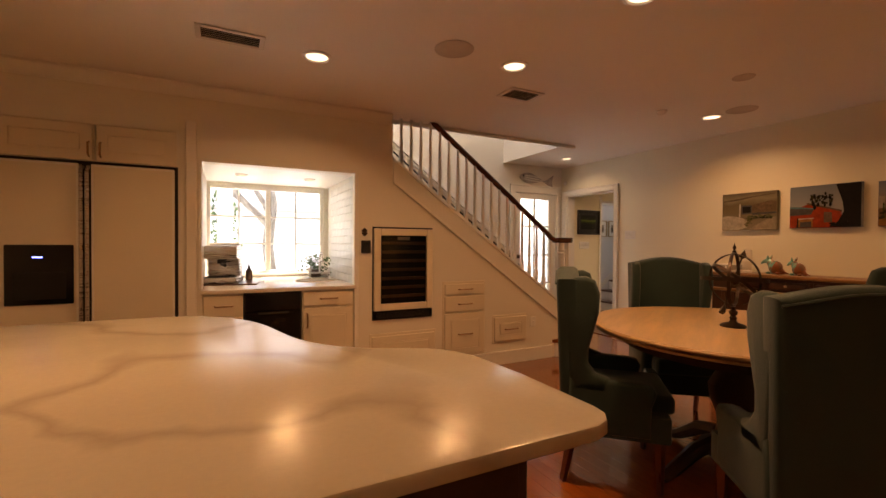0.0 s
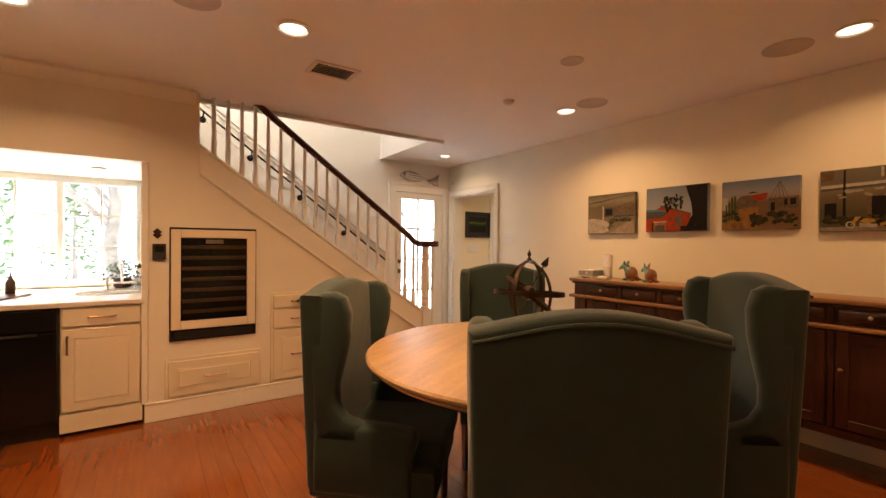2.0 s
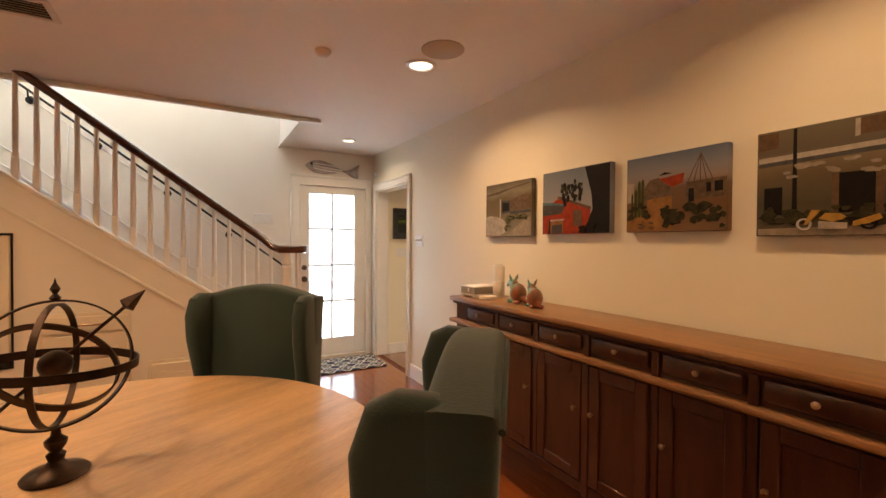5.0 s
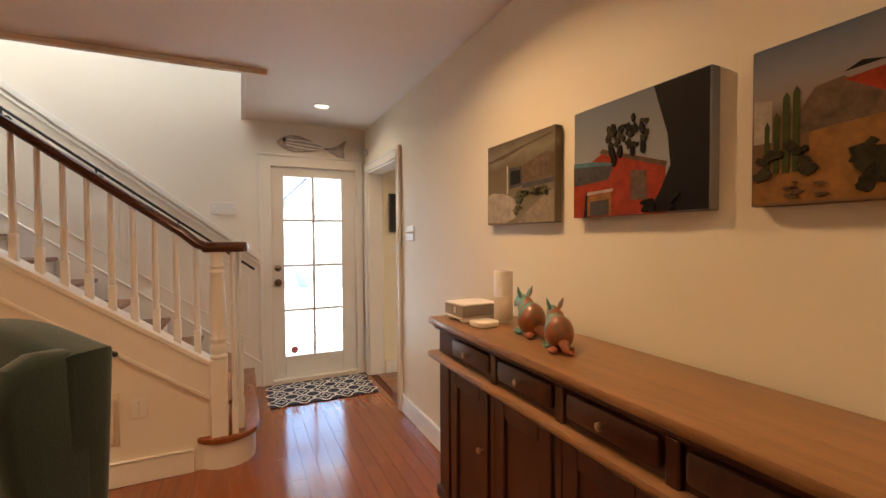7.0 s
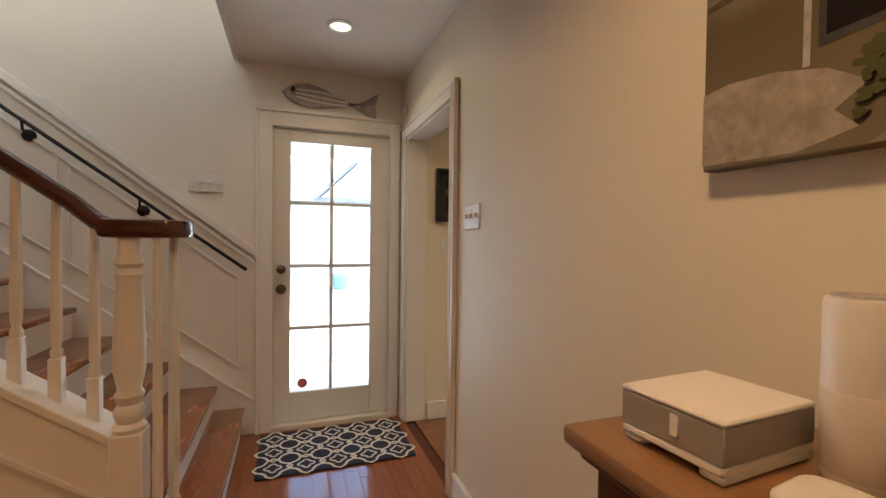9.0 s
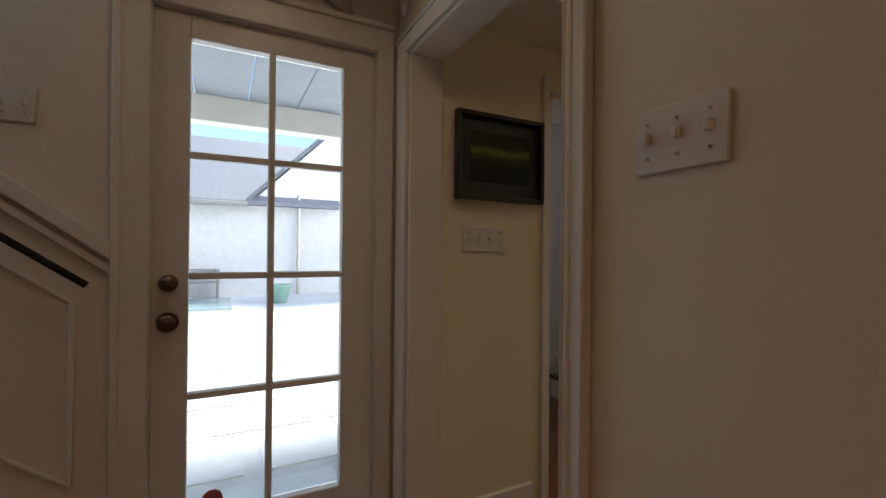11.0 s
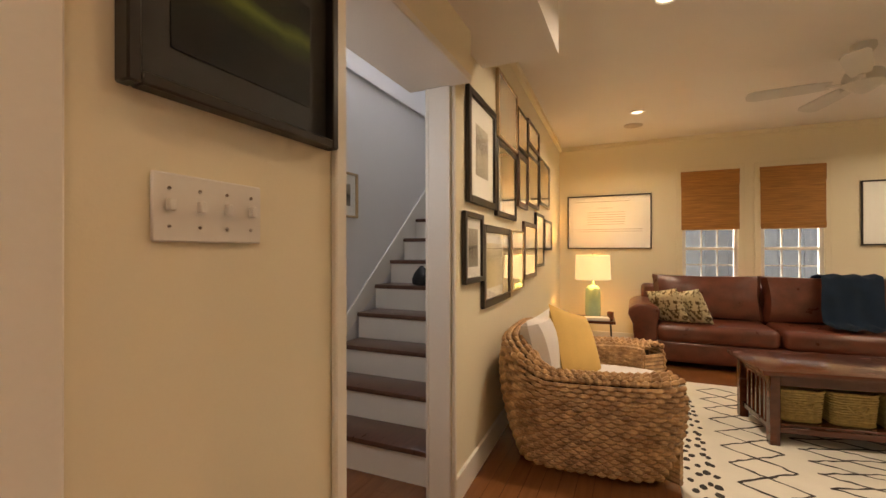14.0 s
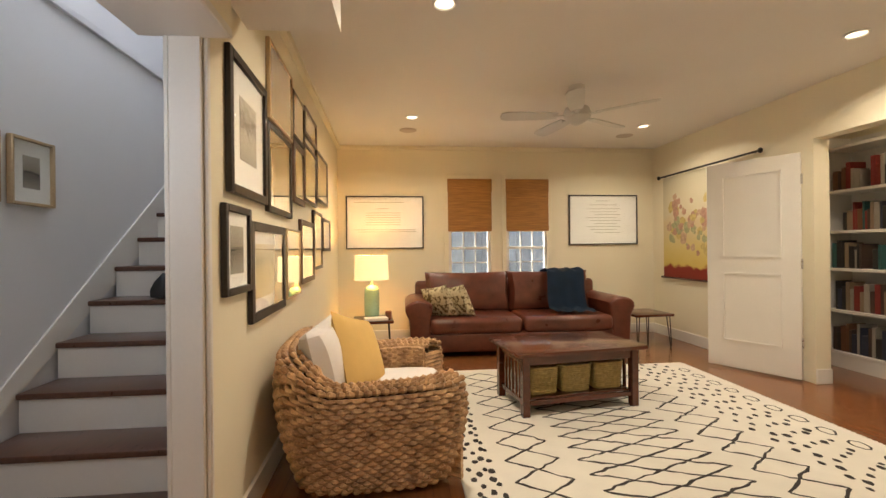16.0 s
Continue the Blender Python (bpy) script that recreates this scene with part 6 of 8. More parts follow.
canvas(-4.28, -4.93, 1.425, 1.82, I_RUIN, "canvas print of an old stone house with a yellow motorcycle", [
    ("printed_road", [(0.01, 0.01), (0.99, 0.01), (0.99, 0.1), (0.01, 0.07)], P_ROCK),
    ("printed_ledge", [(0.01, 0.7), (0.99, 0.76), (0.99, 0.8), (0.01, 0.75)], P_SAND),
    ("printed_ledge_shadow", [(0.01, 0.66), (0.99, 0.72), (0.99, 0.76), (0.01, 0.7)], P_DUSK),
    ("printed_upper_window", [(0.01, 0.82), (0.11, 0.83), (0.11, 0.98), (0.01, 0.98)], P_BROWN),
    ("printed_upper_window", [(0.46, 0.84), (0.58, 0.845), (0.58, 0.98), (0.46, 0.98)], P_BROWN),
    ("printed_window_edge", [(0.58, 0.84), (0.6, 0.84), (0.6, 0.98), (0.58, 0.98)], P_SAND),
    ("printed_window_edge", [(0.44, 0.83), (0.46, 0.84), (0.46, 0.98), (0.44, 0.98)], P_SAND),
    ("printed_door_surround", [(0.35, 0.2), (0.55, 0.2), (0.55, 0.54), (0.35, 0.54)], P_BROWN),
    ("printed_doorway", [(0.38, 0.2), (0.52, 0.2), (0.52, 0.54), (0.38, 0.54)], P_BLACK),
    ("printed_doorway", [(0.04, 0.2), (0.13, 0.2), (0.13, 0.46), (0.04, 0.46)], P_BLACK),
    ("printed_doorway", [(0.74, 0.12), (0.84, 0.12), (0.84, 0.54), (0.74, 0.54)], P_BLACK),
    ("printed_column", [(0.69, 0.1), (0.72, 0.1), (0.72, 0.58), (0.69, 0.58)], P_BROWN),
    ("printed_pole", [(0.175, 0.1), (0.2, 0.1), (0.195, 0.99), (0.18, 0.99)], P_BLACK)]
    + blobs("printed_thatch", 8, 34, 0.03, 0.97, 0.53, 0.66, 0.03, P_ROCK, 0.5)
    + blobs("printed_hedge", 9, 36, 0.03, 0.66, 0.13, 0.26, 0.035, P_LEAF, 0.9)
    + ringlet("printed_wheel", 0.235, 0.105, 0.035, 0.055, P_WHITE) + ringlet("printed_wheel", 0.5, 0.105, 0.035, 0.055, P_BLACK)
    + [("printed_tank", [(0.3, 0.15), (0.33, 0.2), (0.39, 0.19), (0.42, 0.15), (0.36, 0.12)], P_GOLD),
       ("printed_tail", [(0.44, 0.12), (0.54, 0.18), (0.55, 0.14), (0.5, 0.1), (0.44, 0.08)], P_GOLD),
       ("printed_fork", [(0.235, 0.1), (0.25, 0.1), (0.31, 0.23), (0.27, 0.23)], P_GOLD),
       ("printed_seat", [(0.4, 0.15), (0.44, 0.16), (0.48, 0.15), (0.43, 0.12)], P_BLACK),
       ("printed_engine", [(0.3, 0.06), (0.42, 0.06), (0.42, 0.11), (0.3, 0.13)], P_SAND)])


def framed(name, label, a0, a1, z0, z1, fw, fmat, place, art, matw=0.05, group="", depth=0.03, bits=(), board=None):
    """A framed picture; place maps (along, out, up) to the world."""
    f = thing(name, label, "picture", group=group)
    def bx(u0, u1, v0, v1, d0, d1, bev=0.0):
        bm = bm_box(u0, d0, v0, u1, d1, v1, bev)
        bm.transform(place)
        return bm
    bm = bmesh.new()
    for b in ((a0, 0.002, z0, a0 + fw, depth, z1), (a1 - fw, 0.002, z0, a1, depth, z1), (a0 + fw, 0.002, z0, a1 - fw, depth, z0 + fw), (a0 + fw, 0.002, z1 - fw, a1 - fw, depth, z1)):
        bm_box(*b, bevel=0.003, bm=bm)
    bm.transform(place)
    part("frame", bm, fmat, f)
    part("mat_board", bx(a0 + fw, a1 - fw, z0 + fw, z1 - fw, 0.004, 0.012), (board or M_MATBOARD) if matw else art, f)
    if matw:
        part("print", bx(a0 + fw + matw, a1 - fw - matw, z0 + fw + matw * 1.1, z1 - fw - matw * 1.1, 0.012, 0.0135), art, f)
    for nm, u0, u1, v0, v1, bmat in bits:
        part(nm, bx(u0, u1, v0, v1, 0.0125, 0.0145), bmat, f)
    g = part("glazing", bx(a0 + fw, a1 - fw, z0 + fw, z1 - fw, 0.018, 0.0195), M_PICGLASS, f)
    g.visible_shadow = False
    return f


A_AURORA = picture_mat("print_green_aurora", [(0.0, (0.006, 0.006, 0.006)), (0.35, (0.008, 0.009, 0.006)), (0.5, (0.03, 0.045, 0.008)), (0.58, (0.10, 0.14, 0.02)), (0.68, (0.015, 0.02, 0.008)), (1.0, (0.006, 0.006, 0.007))], noise_scale=5, mix=0.35)
A_SEPIA = picture_mat("print_sepia_sketch", [(0.0, (0.3, 0.26, 0.2)), (0.4, (0.45, 0.4, 0.32)), (0.6, (0.2, 0.17, 0.13)), (1.0, (0.5, 0.46, 0.38))], noise_scale=30, mix=0.7)
A_PALE = picture_mat("print_pale_watercolour", [(0.0, (0.6, 0.56, 0.48)), (0.5, (0.5, 0.45, 0.38)), (1.0, (0.66, 0.62, 0.55))], noise_scale=14, mix=0.6)
A_GREY = picture_mat("print_grey_photograph", [(0.0, (0.3, 0.27, 0.22)), (0.45, (0.12, 0.1, 0.08)), (0.5, (0.06, 0.05, 0.04)), (0.55, (0.25, 0.22, 0.17)), (1.0, (0.4, 0.36, 0.3))], noise_scale=12, mix=0.3)
# stands in for golden reflections on the glass, put into the print's colour
A_GOLD = picture_mat("painted_gold_reflection", [(0.0, (0.6, 0.5, 0.28)), (0.5, (0.5, 0.42, 0.24)), (0.7, (0.35, 0.3, 0.2)), (1.0, (0.72, 0.62, 0.42))], noise_scale=6, mix=0.3)

AW = Matrix.Translation((0, -0.131, 0)) @ Matrix.Scale(-1, 4, (0, 1, 0))
framed("aurora_photograph", "dark framed photograph of a green aurora", 0.205, 0.672, 1.44, 1.825, 0.02, M_FRAMEBLK, AW, A_AURORA, 0.055, depth=0.035, board=M_MATTBLACK)
GW = Matrix.Translation((1.7, -0.03, 0)) @ Matrix.Rotation(math.atan(GA), 4, "Z") @ Matrix.Scale(-1, 4, (0, 1, 0)) @ Matrix.Translation((-1.7, 0, 0))
GALLERY = [
    (1.88, 2.42, 1.45, 2.05, 0.04, M_FRAMEBLK, A_SEPIA, 0.11, "tall black framed sepia print with a wide white mat"),
    (2.48, 3.05, 1.93, 2.37, 0.018, M_FRAMEPALE, A_PALE, 0.07, "pale gilt framed watercolour high on the gallery wall"),
    (3.08, 3.49, 1.99, 2.31, 0.025, M_FRAMEBLK, A_PALE, 0.05, "small black framed print near the ceiling"),
    (2.44, 3.01, 1.42, 1.91, 0.035, M_FRAMEBLK, A_SEPIA, 0.09, "black framed sketch with a white mat"),
    (1.82, 2.14, 1.03, 1.40, 0.03, M_FRAMEBLK, A_GREY, 0.05, "small black framed grey photograph"),
    (2.14, 2.80, 0.87, 1.35, 0.045, M_FRAMEBLK, A_GOLD, 0.055, "wide black framed print with a golden reflection painted in"),
    (3.08, 3.47, 1.54, 1.97, 0.045, M_FRAMEBRN, A_SEPIA, 0.03, "deep brown framed print"),
    (3.47, 4.04, 1.59, 2.05, 0.03, M_FRAMEBLK, A_PALE, 0.07, "black framed print with a white mat"),
    (4.08, 4.77, 1.66, 2.13, 0.03, M_FRAMEBLK, A_SEPIA, 0.08, "black framed sketch at the end of the gallery"),
    (2.85, 3.28, 0.90, 1.35, 0.012, M_FRAMEPALE, A_GOLD, 0.04, "thin gilt framed print with a golden reflection painted in"),
    (3.31, 3.88, 0.96, 1.44, 0.04, M_FRAMEBRN, A_SEPIA, 0.07, "brown framed print low on the gallery wall"),
    (3.88, 4.35, 1.04, 1.56, 0.03, M_FRAMEBLK, A_PALE, 0.06, "tall black framed print"),
    (4.40, 4.95, 1.20, 1.53, 0.03, M_FRAMEBLK, A_GREY, 0.06, "small black framed print in the corner"),
    (3.50, 4.07, 2.12, 2.34, 0.03, M_FRAMEBRN, A_SEPIA, 0.03, "small brown framed print near the ceiling")]
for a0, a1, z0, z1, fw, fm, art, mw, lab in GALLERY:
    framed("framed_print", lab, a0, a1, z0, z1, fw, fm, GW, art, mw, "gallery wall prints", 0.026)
EW = Matrix.Translation((5.9, 0, 0)) @ Matrix.Rotation(radians(90), 4, "Z")


def certificate(name, y1, y0, z0, z1, label, lines):
    ink_m = bpy.data.materials.get("certificate_ink") or mat("certificate_ink", (0.33, 0.28, 0.2), 0.7)
    bits = []
    for u0, u1, v in lines:
        bits.append(("text_line", y0 + (y1 - y0) * u0, y0 + (y1 - y0) * u1, z0 + (z1 - z0) * v, z0 + (z1 - z0) * v + 0.005, ink_m))
    return framed(name, label, y0, y1, z0, z1, 0.014, M_FRAMEBLK, EW, M_MATBOARD, 0.0, "large framed documents", 0.03, bits)


# the text reads towards the south end of the wall
doc1 = [(0.25, 0.9, 0.88), (0.45, 0.62, 0.76)] + [(0.3, 0.75, 0.68 - 0.045 * k) for k in range(6)] + [(0.1, 0.9, 0.36), (0.1, 0.85, 0.32)]
doc2 = [(0.4, 0.6, 0.88), (0.3, 0.7, 0.8)] + [(0.25 + 0.05 * (k % 2), 0.75 - 0.06 * (k % 3), 0.72 - 0.06 * k) for k in range(9)]
certificate("framed_document", 0.01, -1.02, 1.22, 1.925, "large black framed white document behind the lamp", doc1)
certificate("framed_document", -3.05, -4.05, 1.25, 1.945, "large black framed white document beside the windows", doc2)
SW = Matrix.Translation((0, 1.069, 0)) @ Matrix.Scale(-1, 4, (0, 1, 0))
for x in (1.92, 2.222):
    framed("stair_print", "small wooden framed print on the stair wall", x, x + 0.25, 1.439, 1.761, 0.015, M_FRAMEPALE, SW, A_GREY, 0.062, "stair wall prints")

# ---------------------------------------------------------------- den things


def wicker_chair():
    c = thing("wicker_armchair", "barrel armchair of woven water hyacinth with loose cushions", "chair", pose(2.66, -0.565, 0.0, 0, 0, 3))
    W, D = 0.5, 0.45
    def outline(u, grow):
        """Round the chair from the front of one arm, past the back, to the other arm."""
        a = radians(-50 + 280 * u)
        n = 4.2
        ca, sa = math.cos(a), math.sin(a)
        r = (abs(ca) ** n + abs(sa) ** n) ** (-1 / n)
        return Vector(((W + grow) * r * ca, (D + grow) * r * sa, 0))
    def height(u):
        back = min(1, max(0, (0.245 - abs(u - 0.5)) / 0.13))
        return 0.535 + 0.135 * back * back * (3 - 2 * back) + 0.015 * math.cos(2 * math.pi * u) ** 2
    rows, seg = 22, 234
    for j in range(rows):
        v = (j + 0.5) / rows
        bulge = 0.055 * math.sin(math.pi * min(1, v * 1.05) * 0.62) - 0.05 * (1 - v) ** 2 - 0.09 * max(0, v - 0.86)
        pts, rad = [], []
        for i in range(seg + 1):
            u = i / seg
            p = outline(u, bulge + 0.0075 * math.sin(math.pi * i / 3 + math.pi * j))
            h = height(u)
            p.z = 0.03 + (h - 0.05) * v
            pts.append(p)
            rad.append(0.0128 + 0.0022 * math.sin(math.pi * i / 3 + math.pi * j))
        part("woven_row", bm_tube(pts, rad, 6), M_WICKER, c)
    # dark sheet behind the strands stands in for the shade in the gaps
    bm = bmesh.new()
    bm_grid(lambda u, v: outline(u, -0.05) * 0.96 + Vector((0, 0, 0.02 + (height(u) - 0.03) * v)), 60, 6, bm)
    part("weave_lining", bm, M_WEAVESHADE, c)
    for j in range(12):
        v = (j + 0.5) / 12
        pts = []
        for i in range(111):
            u = i / 110
            p = outline(u, -0.10 + 0.007 * math.sin(math.pi * i * 0.5 + math.pi * j))
            p.z = 0.30 + (height(u) - 0.31) * v
            pts.append(p)
        part("inner_row", bm_tube(pts, 0.016, 5), M_WICKER, c)
    # the rim rolls over in woven rows
    for k in range(5):
        q = radians(18 + 36 * k)
        pts, rad = [], []
        for i in range(seg + 1):
            u = i / seg
            p = outline(u, -0.022 + 0.058 * math.cos(q) + 0.006 * math.sin(math.pi * i * 0.5 + math.pi * k))
            p.z = height(u) - 0.012 + 0.032 * math.sin(q) + 0.004 * math.sin(math.pi * i * 0.5 + math.pi * k)
            pts.append(p)
            rad.append(0.0135 + 0.0045 * math.sin(math.pi * i * 0.5 + math.pi * k))
        part("rim_row", bm_tube(pts, rad, 6), M_WICKER, c)
    # front faces of the arms and the seat rail
    for u in (0.0, 1.0):
        bm = bmesh.new()
        p0, p1 = outline(u, -0.10), outline(u, 0.03)
        for j in range(19):
            z = 0.04 + j * 0.025
            bm_tube([p0 + Vector((0, 0, z)), p1 + Vector((0, 0, z))], 0.016, 6, bm=bm)
        part("arm_front", bm, M_WICKER, c)
    bm = bmesh.new()
    a, b = outline(0.0, -0.08), outline(1.0, -0.08)
    for j in range(9):
        pts = []
        for i in range(61):
            t = i / 60
            p = a.lerp(b, t)
            p.y += 0.02 - 0.03 * math.sin(math.pi * t) + 0.008 * math.sin(math.pi * i * 0.5 + math.pi * j)
            p.z = 0.05 + j * 0.029
            pts.append(p)
        bm_tube(pts, 0.017, 6, bm=bm)
    part("front_rail", bm, M_WICKER, c)
    s = thing("seat_cushion", "off-white seat cushion in the wicker armchair", "cushion", pose(2.68, -0.66, 0.36, 90, 0, 3))
    part("cover", bm_pillow(0.68, 0.66, 0.17, 16, 0.22), M_CUSHWHITE, s)
    s = thing("back_cushion", "plump off-white cushion leaning in the wicker armchair", "cushion", pose(2.62, -0.30, 0.57, -12, 0, -2))
    part("cover", bm_pillow(0.66, 0.46, 0.24, 16, 0.3), M_CUSHWHITE, s)
    s = thing("throw_pillow", "mustard yellow pillow in the wicker armchair", "pillow", pose(2.68, -0.47, 0.60, -24, 16, -24))
    part("cover", bm_pillow(0.46, 0.46, 0.15, 14, 0.42), M_YELLOW, s)


wicker_chair()


def sofa():
    s = thing("sofa", "oxblood leather two-cushion sofa with rolled arms", "sofa", pose(5.27, -2.08, 0, 0, 0, 90))
    L = 2.62
    part("base", bm_box(-L / 2 + 0.1, -0.46, 0.05, L / 2 - 0.1, 0.42, 0.28, 0.03, seg=3), M_LEATHER, s)
    part("front_rail", bm_box(-L / 2 + 0.25, 0.40, 0.06, L / 2 - 0.25, 0.47, 0.27, 0.03, seg=3), M_LEATHER, s)
    for i, x in enumerate((-0.53, 0.53)):
        part("seat_cushion", bm_box(x - 0.52, -0.2, 0.26, x + 0.52, 0.50, 0.44, 0.06, seg=4), M_LEATHER, s, "plump leather seat cushion")
        bm = bm_pillow(1.08, 0.52, 0.30, 22, 0.2)
        for v in bm.verts:
            v.co.y += 0.012 * noise.noise(Vector((v.co.x * 5, v.co.z * 7, i * 3)))
        bm.transform(Matrix.Translation((x, -0.24, 0.66)) @ Matrix.Rotation(radians(12), 4, "X"))
        part("back_cushion", bm, M_LEATHER, s, "creased leather back cushion")
    part("back_frame", bm_box(-L / 2 + 0.12, -0.47, 0.2, L / 2 - 0.12, -0.32, 0.80, 0.05, seg=3), M_LEATHER, s)
    for sx in (-1, 1):
        prof = [(sx * (L / 2 - 0.26), 0.06), (sx * (L / 2 - 0.27), 0.45), (sx * (L / 2 - 0.29), 0.54)] + [(sx * (L / 2 - 0.14) - sx * 0.16 * math.cos(a), 0.54 + 0.1 * math.sin(a)) for a in [k * math.pi / 9 for k in range(1, 9)]] + [(sx * (L / 2 + 0.015), 0.52), (sx * (L / 2 - 0.03), 0.42), (sx * (L / 2 - 0.05), 0.06)]
        part("arm", bm_prism(prof, -0.46, 0.46, "y", bevel=0.03, seg=3), M_LEATHER, s, "rolled leather arm")
    for x in (-L / 2 + 0.15, L / 2 - 0.15):
        for y in (-0.4, 0.38):
            part("foot", bm_box(x - 0.03, y - 0.03, 0, x + 0.03, y + 0.03, 0.06), M_MATTBLACK, s)
    return s


sofa()
for y, rz, lab in ((-1.14, 44, "gold and cream print pillow against the sofa arm"), (-1.36, 36, "gold and cream print pillow on the sofa seat")):
    p = thing("sofa_pillow", lab, "pillow", pose(5.0, y, 0.60, -20, 10, rz), group="sofa pillows")
    part("cover", bm_pillow(0.40, 0.38, 0.14, 14, 0.4), M_PATTERN, p)


def throw():
    t = thing("throw_blanket", "navy knitted throw over the sofa back", "blanket")
    prof = [(4.88, 0.45), (4.93, 0.465), (5.06, 0.47), (5.14, 0.6), (5.22, 0.78), (5.32, 0.905), (5.45, 0.925), (5.6, 0.9), (5.72, 0.8), (5.745, 0.6)]
    def fn(u, v):
        k = u * (len(prof) - 1)
        i = min(int(k), len(prof) - 2)
        f = k - i
        x = prof[i][0] * (1 - f) + prof[i + 1][0] * f
        z = prof[i][1] * (1 - f) + prof[i + 1][1] * f
        y = -2.50 - 0.47 * v + 0.04 * math.sin(u * 7)
        w = 0.012 * math.sin(v * 19 + u * 4) + 0.01 * noise.noise(Vector((u * 6, v * 6, 2)))
        return (x - 0.02 + w, y, z + 0.025 + w)
    bm = bm_grid(fn, 40, 24)
    bmesh.ops.solidify(bm, geom=bm.faces[:], thickness=0.014)
    part("knit", bm, M_THROW, t)


throw()


def coffee_table():
    t = thing("coffee_table", "dark cherry slatted coffee table with lower shelf", "table", pose(3.355, -1.99, 0, 0, 0, 8))
    part("tabletop", bm_box(-0.305, -0.52, 0.445, 0.305, 0.52, 0.475, 0.006, seg=2), M_CHERRY, t)
    for x in (-0.235, 0.235):
        for y in (-0.44, 0.44):
            part("leg", bm_box(x - 0.028, y - 0.028, 0, x + 0.028, y + 0.028, 0.445, 0.004), M_CHERRY, t)
        part("apron", bm_box(x - 0.012, -0.41, 0.375, x + 0.012, 0.41, 0.444, 0.003), M_CHERRY, t)
        part("rail", bm_box(x - 0.012, -0.41, 0.09, x + 0.012, 0.41, 0.125, 0.003), M_CHERRY, t)
    for y in (-0.44, 0.44):
        part("apron", bm_box(-0.21, y - 0.012, 0.375, 0.21, y + 0.012, 0.444, 0.003), M_CHERRY, t)
        part("rail", bm_box(-0.21, y - 0.012, 0.09, 0.21, y + 0.012, 0.125, 0.003), M_CHERRY, t)
        for k in range(5):
            x = -0.13 + 0.065 * k
            part("slat", bm_box(x - 0.014, y - 0.008, 0.125, x + 0.014, y + 0.008, 0.375, 0.002), M_CHERRY, t)
    part("shelf", bm_box(-0.225, -0.42, 0.125, 0.225, 0.42, 0.14, 0.003), M_CHERRY, t)
    m = t.matrix_basis
    for k in range(3):
        b = thing("storage_basket", "seagrass storage basket on the coffee table shelf", "basket", m @ pose(-0.02, -0.27 + 0.27 * k, 0.141), group="coffee table baskets")
        for j in range(13):
            z = 0.01 + j * 0.0155
            g = 0.9 + 0.1 * j / 12
            pts = [(p[0] * g + 0.003 * math.sin(i * math.pi / 2 + j * math.pi), p[1] * g + 0.003 * math.cos(i * math.pi / 2 + j * math.pi), z) for i, p in enumerate(rounded(0.36, 0.24, 0.05, 6))]
            part("woven_coil", bm_tube(pts, 0.0085, 5, closed=True), M_BASKET, b)
        part("basket_lining", bm_prism([(p[0] * 0.9, p[1] * 0.9) for p in rounded(0.35, 0.23, 0.05, 6)], 0.0, 0.185, "z"), M_BASKET, b)
        part("handle", bm_tube([(-0.19, -0.05, 0.13), (-0.205, -0.03, 0.10), (-0.205, 0.03, 0.10), (-0.19, 0.05, 0.13)], 0.008, 6), M_BASKET, b)


coffee_table()


def side_table(x, y, h, w, name_label, slope=0):
    t = thing("side_table", name_label, "table", pose(x, y, 0, 0, 0, 4), group="side tables beside the sofa")
    part("tabletop", bm_box(-w / 2, -w / 2, h - 0.03, w / 2, w / 2, h, 0.006, seg=2), M_CHERRY, t)
    for sx in (-1, 1):
        for sy in (-1, 1):
            cx, cy = sx * (w / 2 - 0.05), sy * (w / 2 - 0.05)
            part("hairpin_leg", bm_tube([(cx - 0.03, cy, h - 0.03), (cx + sx * 0.02 - 0.008, cy + sy * 0.02, 0.006), (cx + sx * 0.02 + 0.008, cy + sy * 0.02, 0.006), (cx + 0.03, cy, h - 0.03)], 0.006, 6), M_IRON, t, "black hairpin leg")
    return t


side_table(5.2, -0.38, 0.40, 0.46, "small cherry side table with hairpin legs under the lamp")
side_table(5.2, -3.72, 0.40, 0.5, "small cherry side table with hairpin legs by the map")


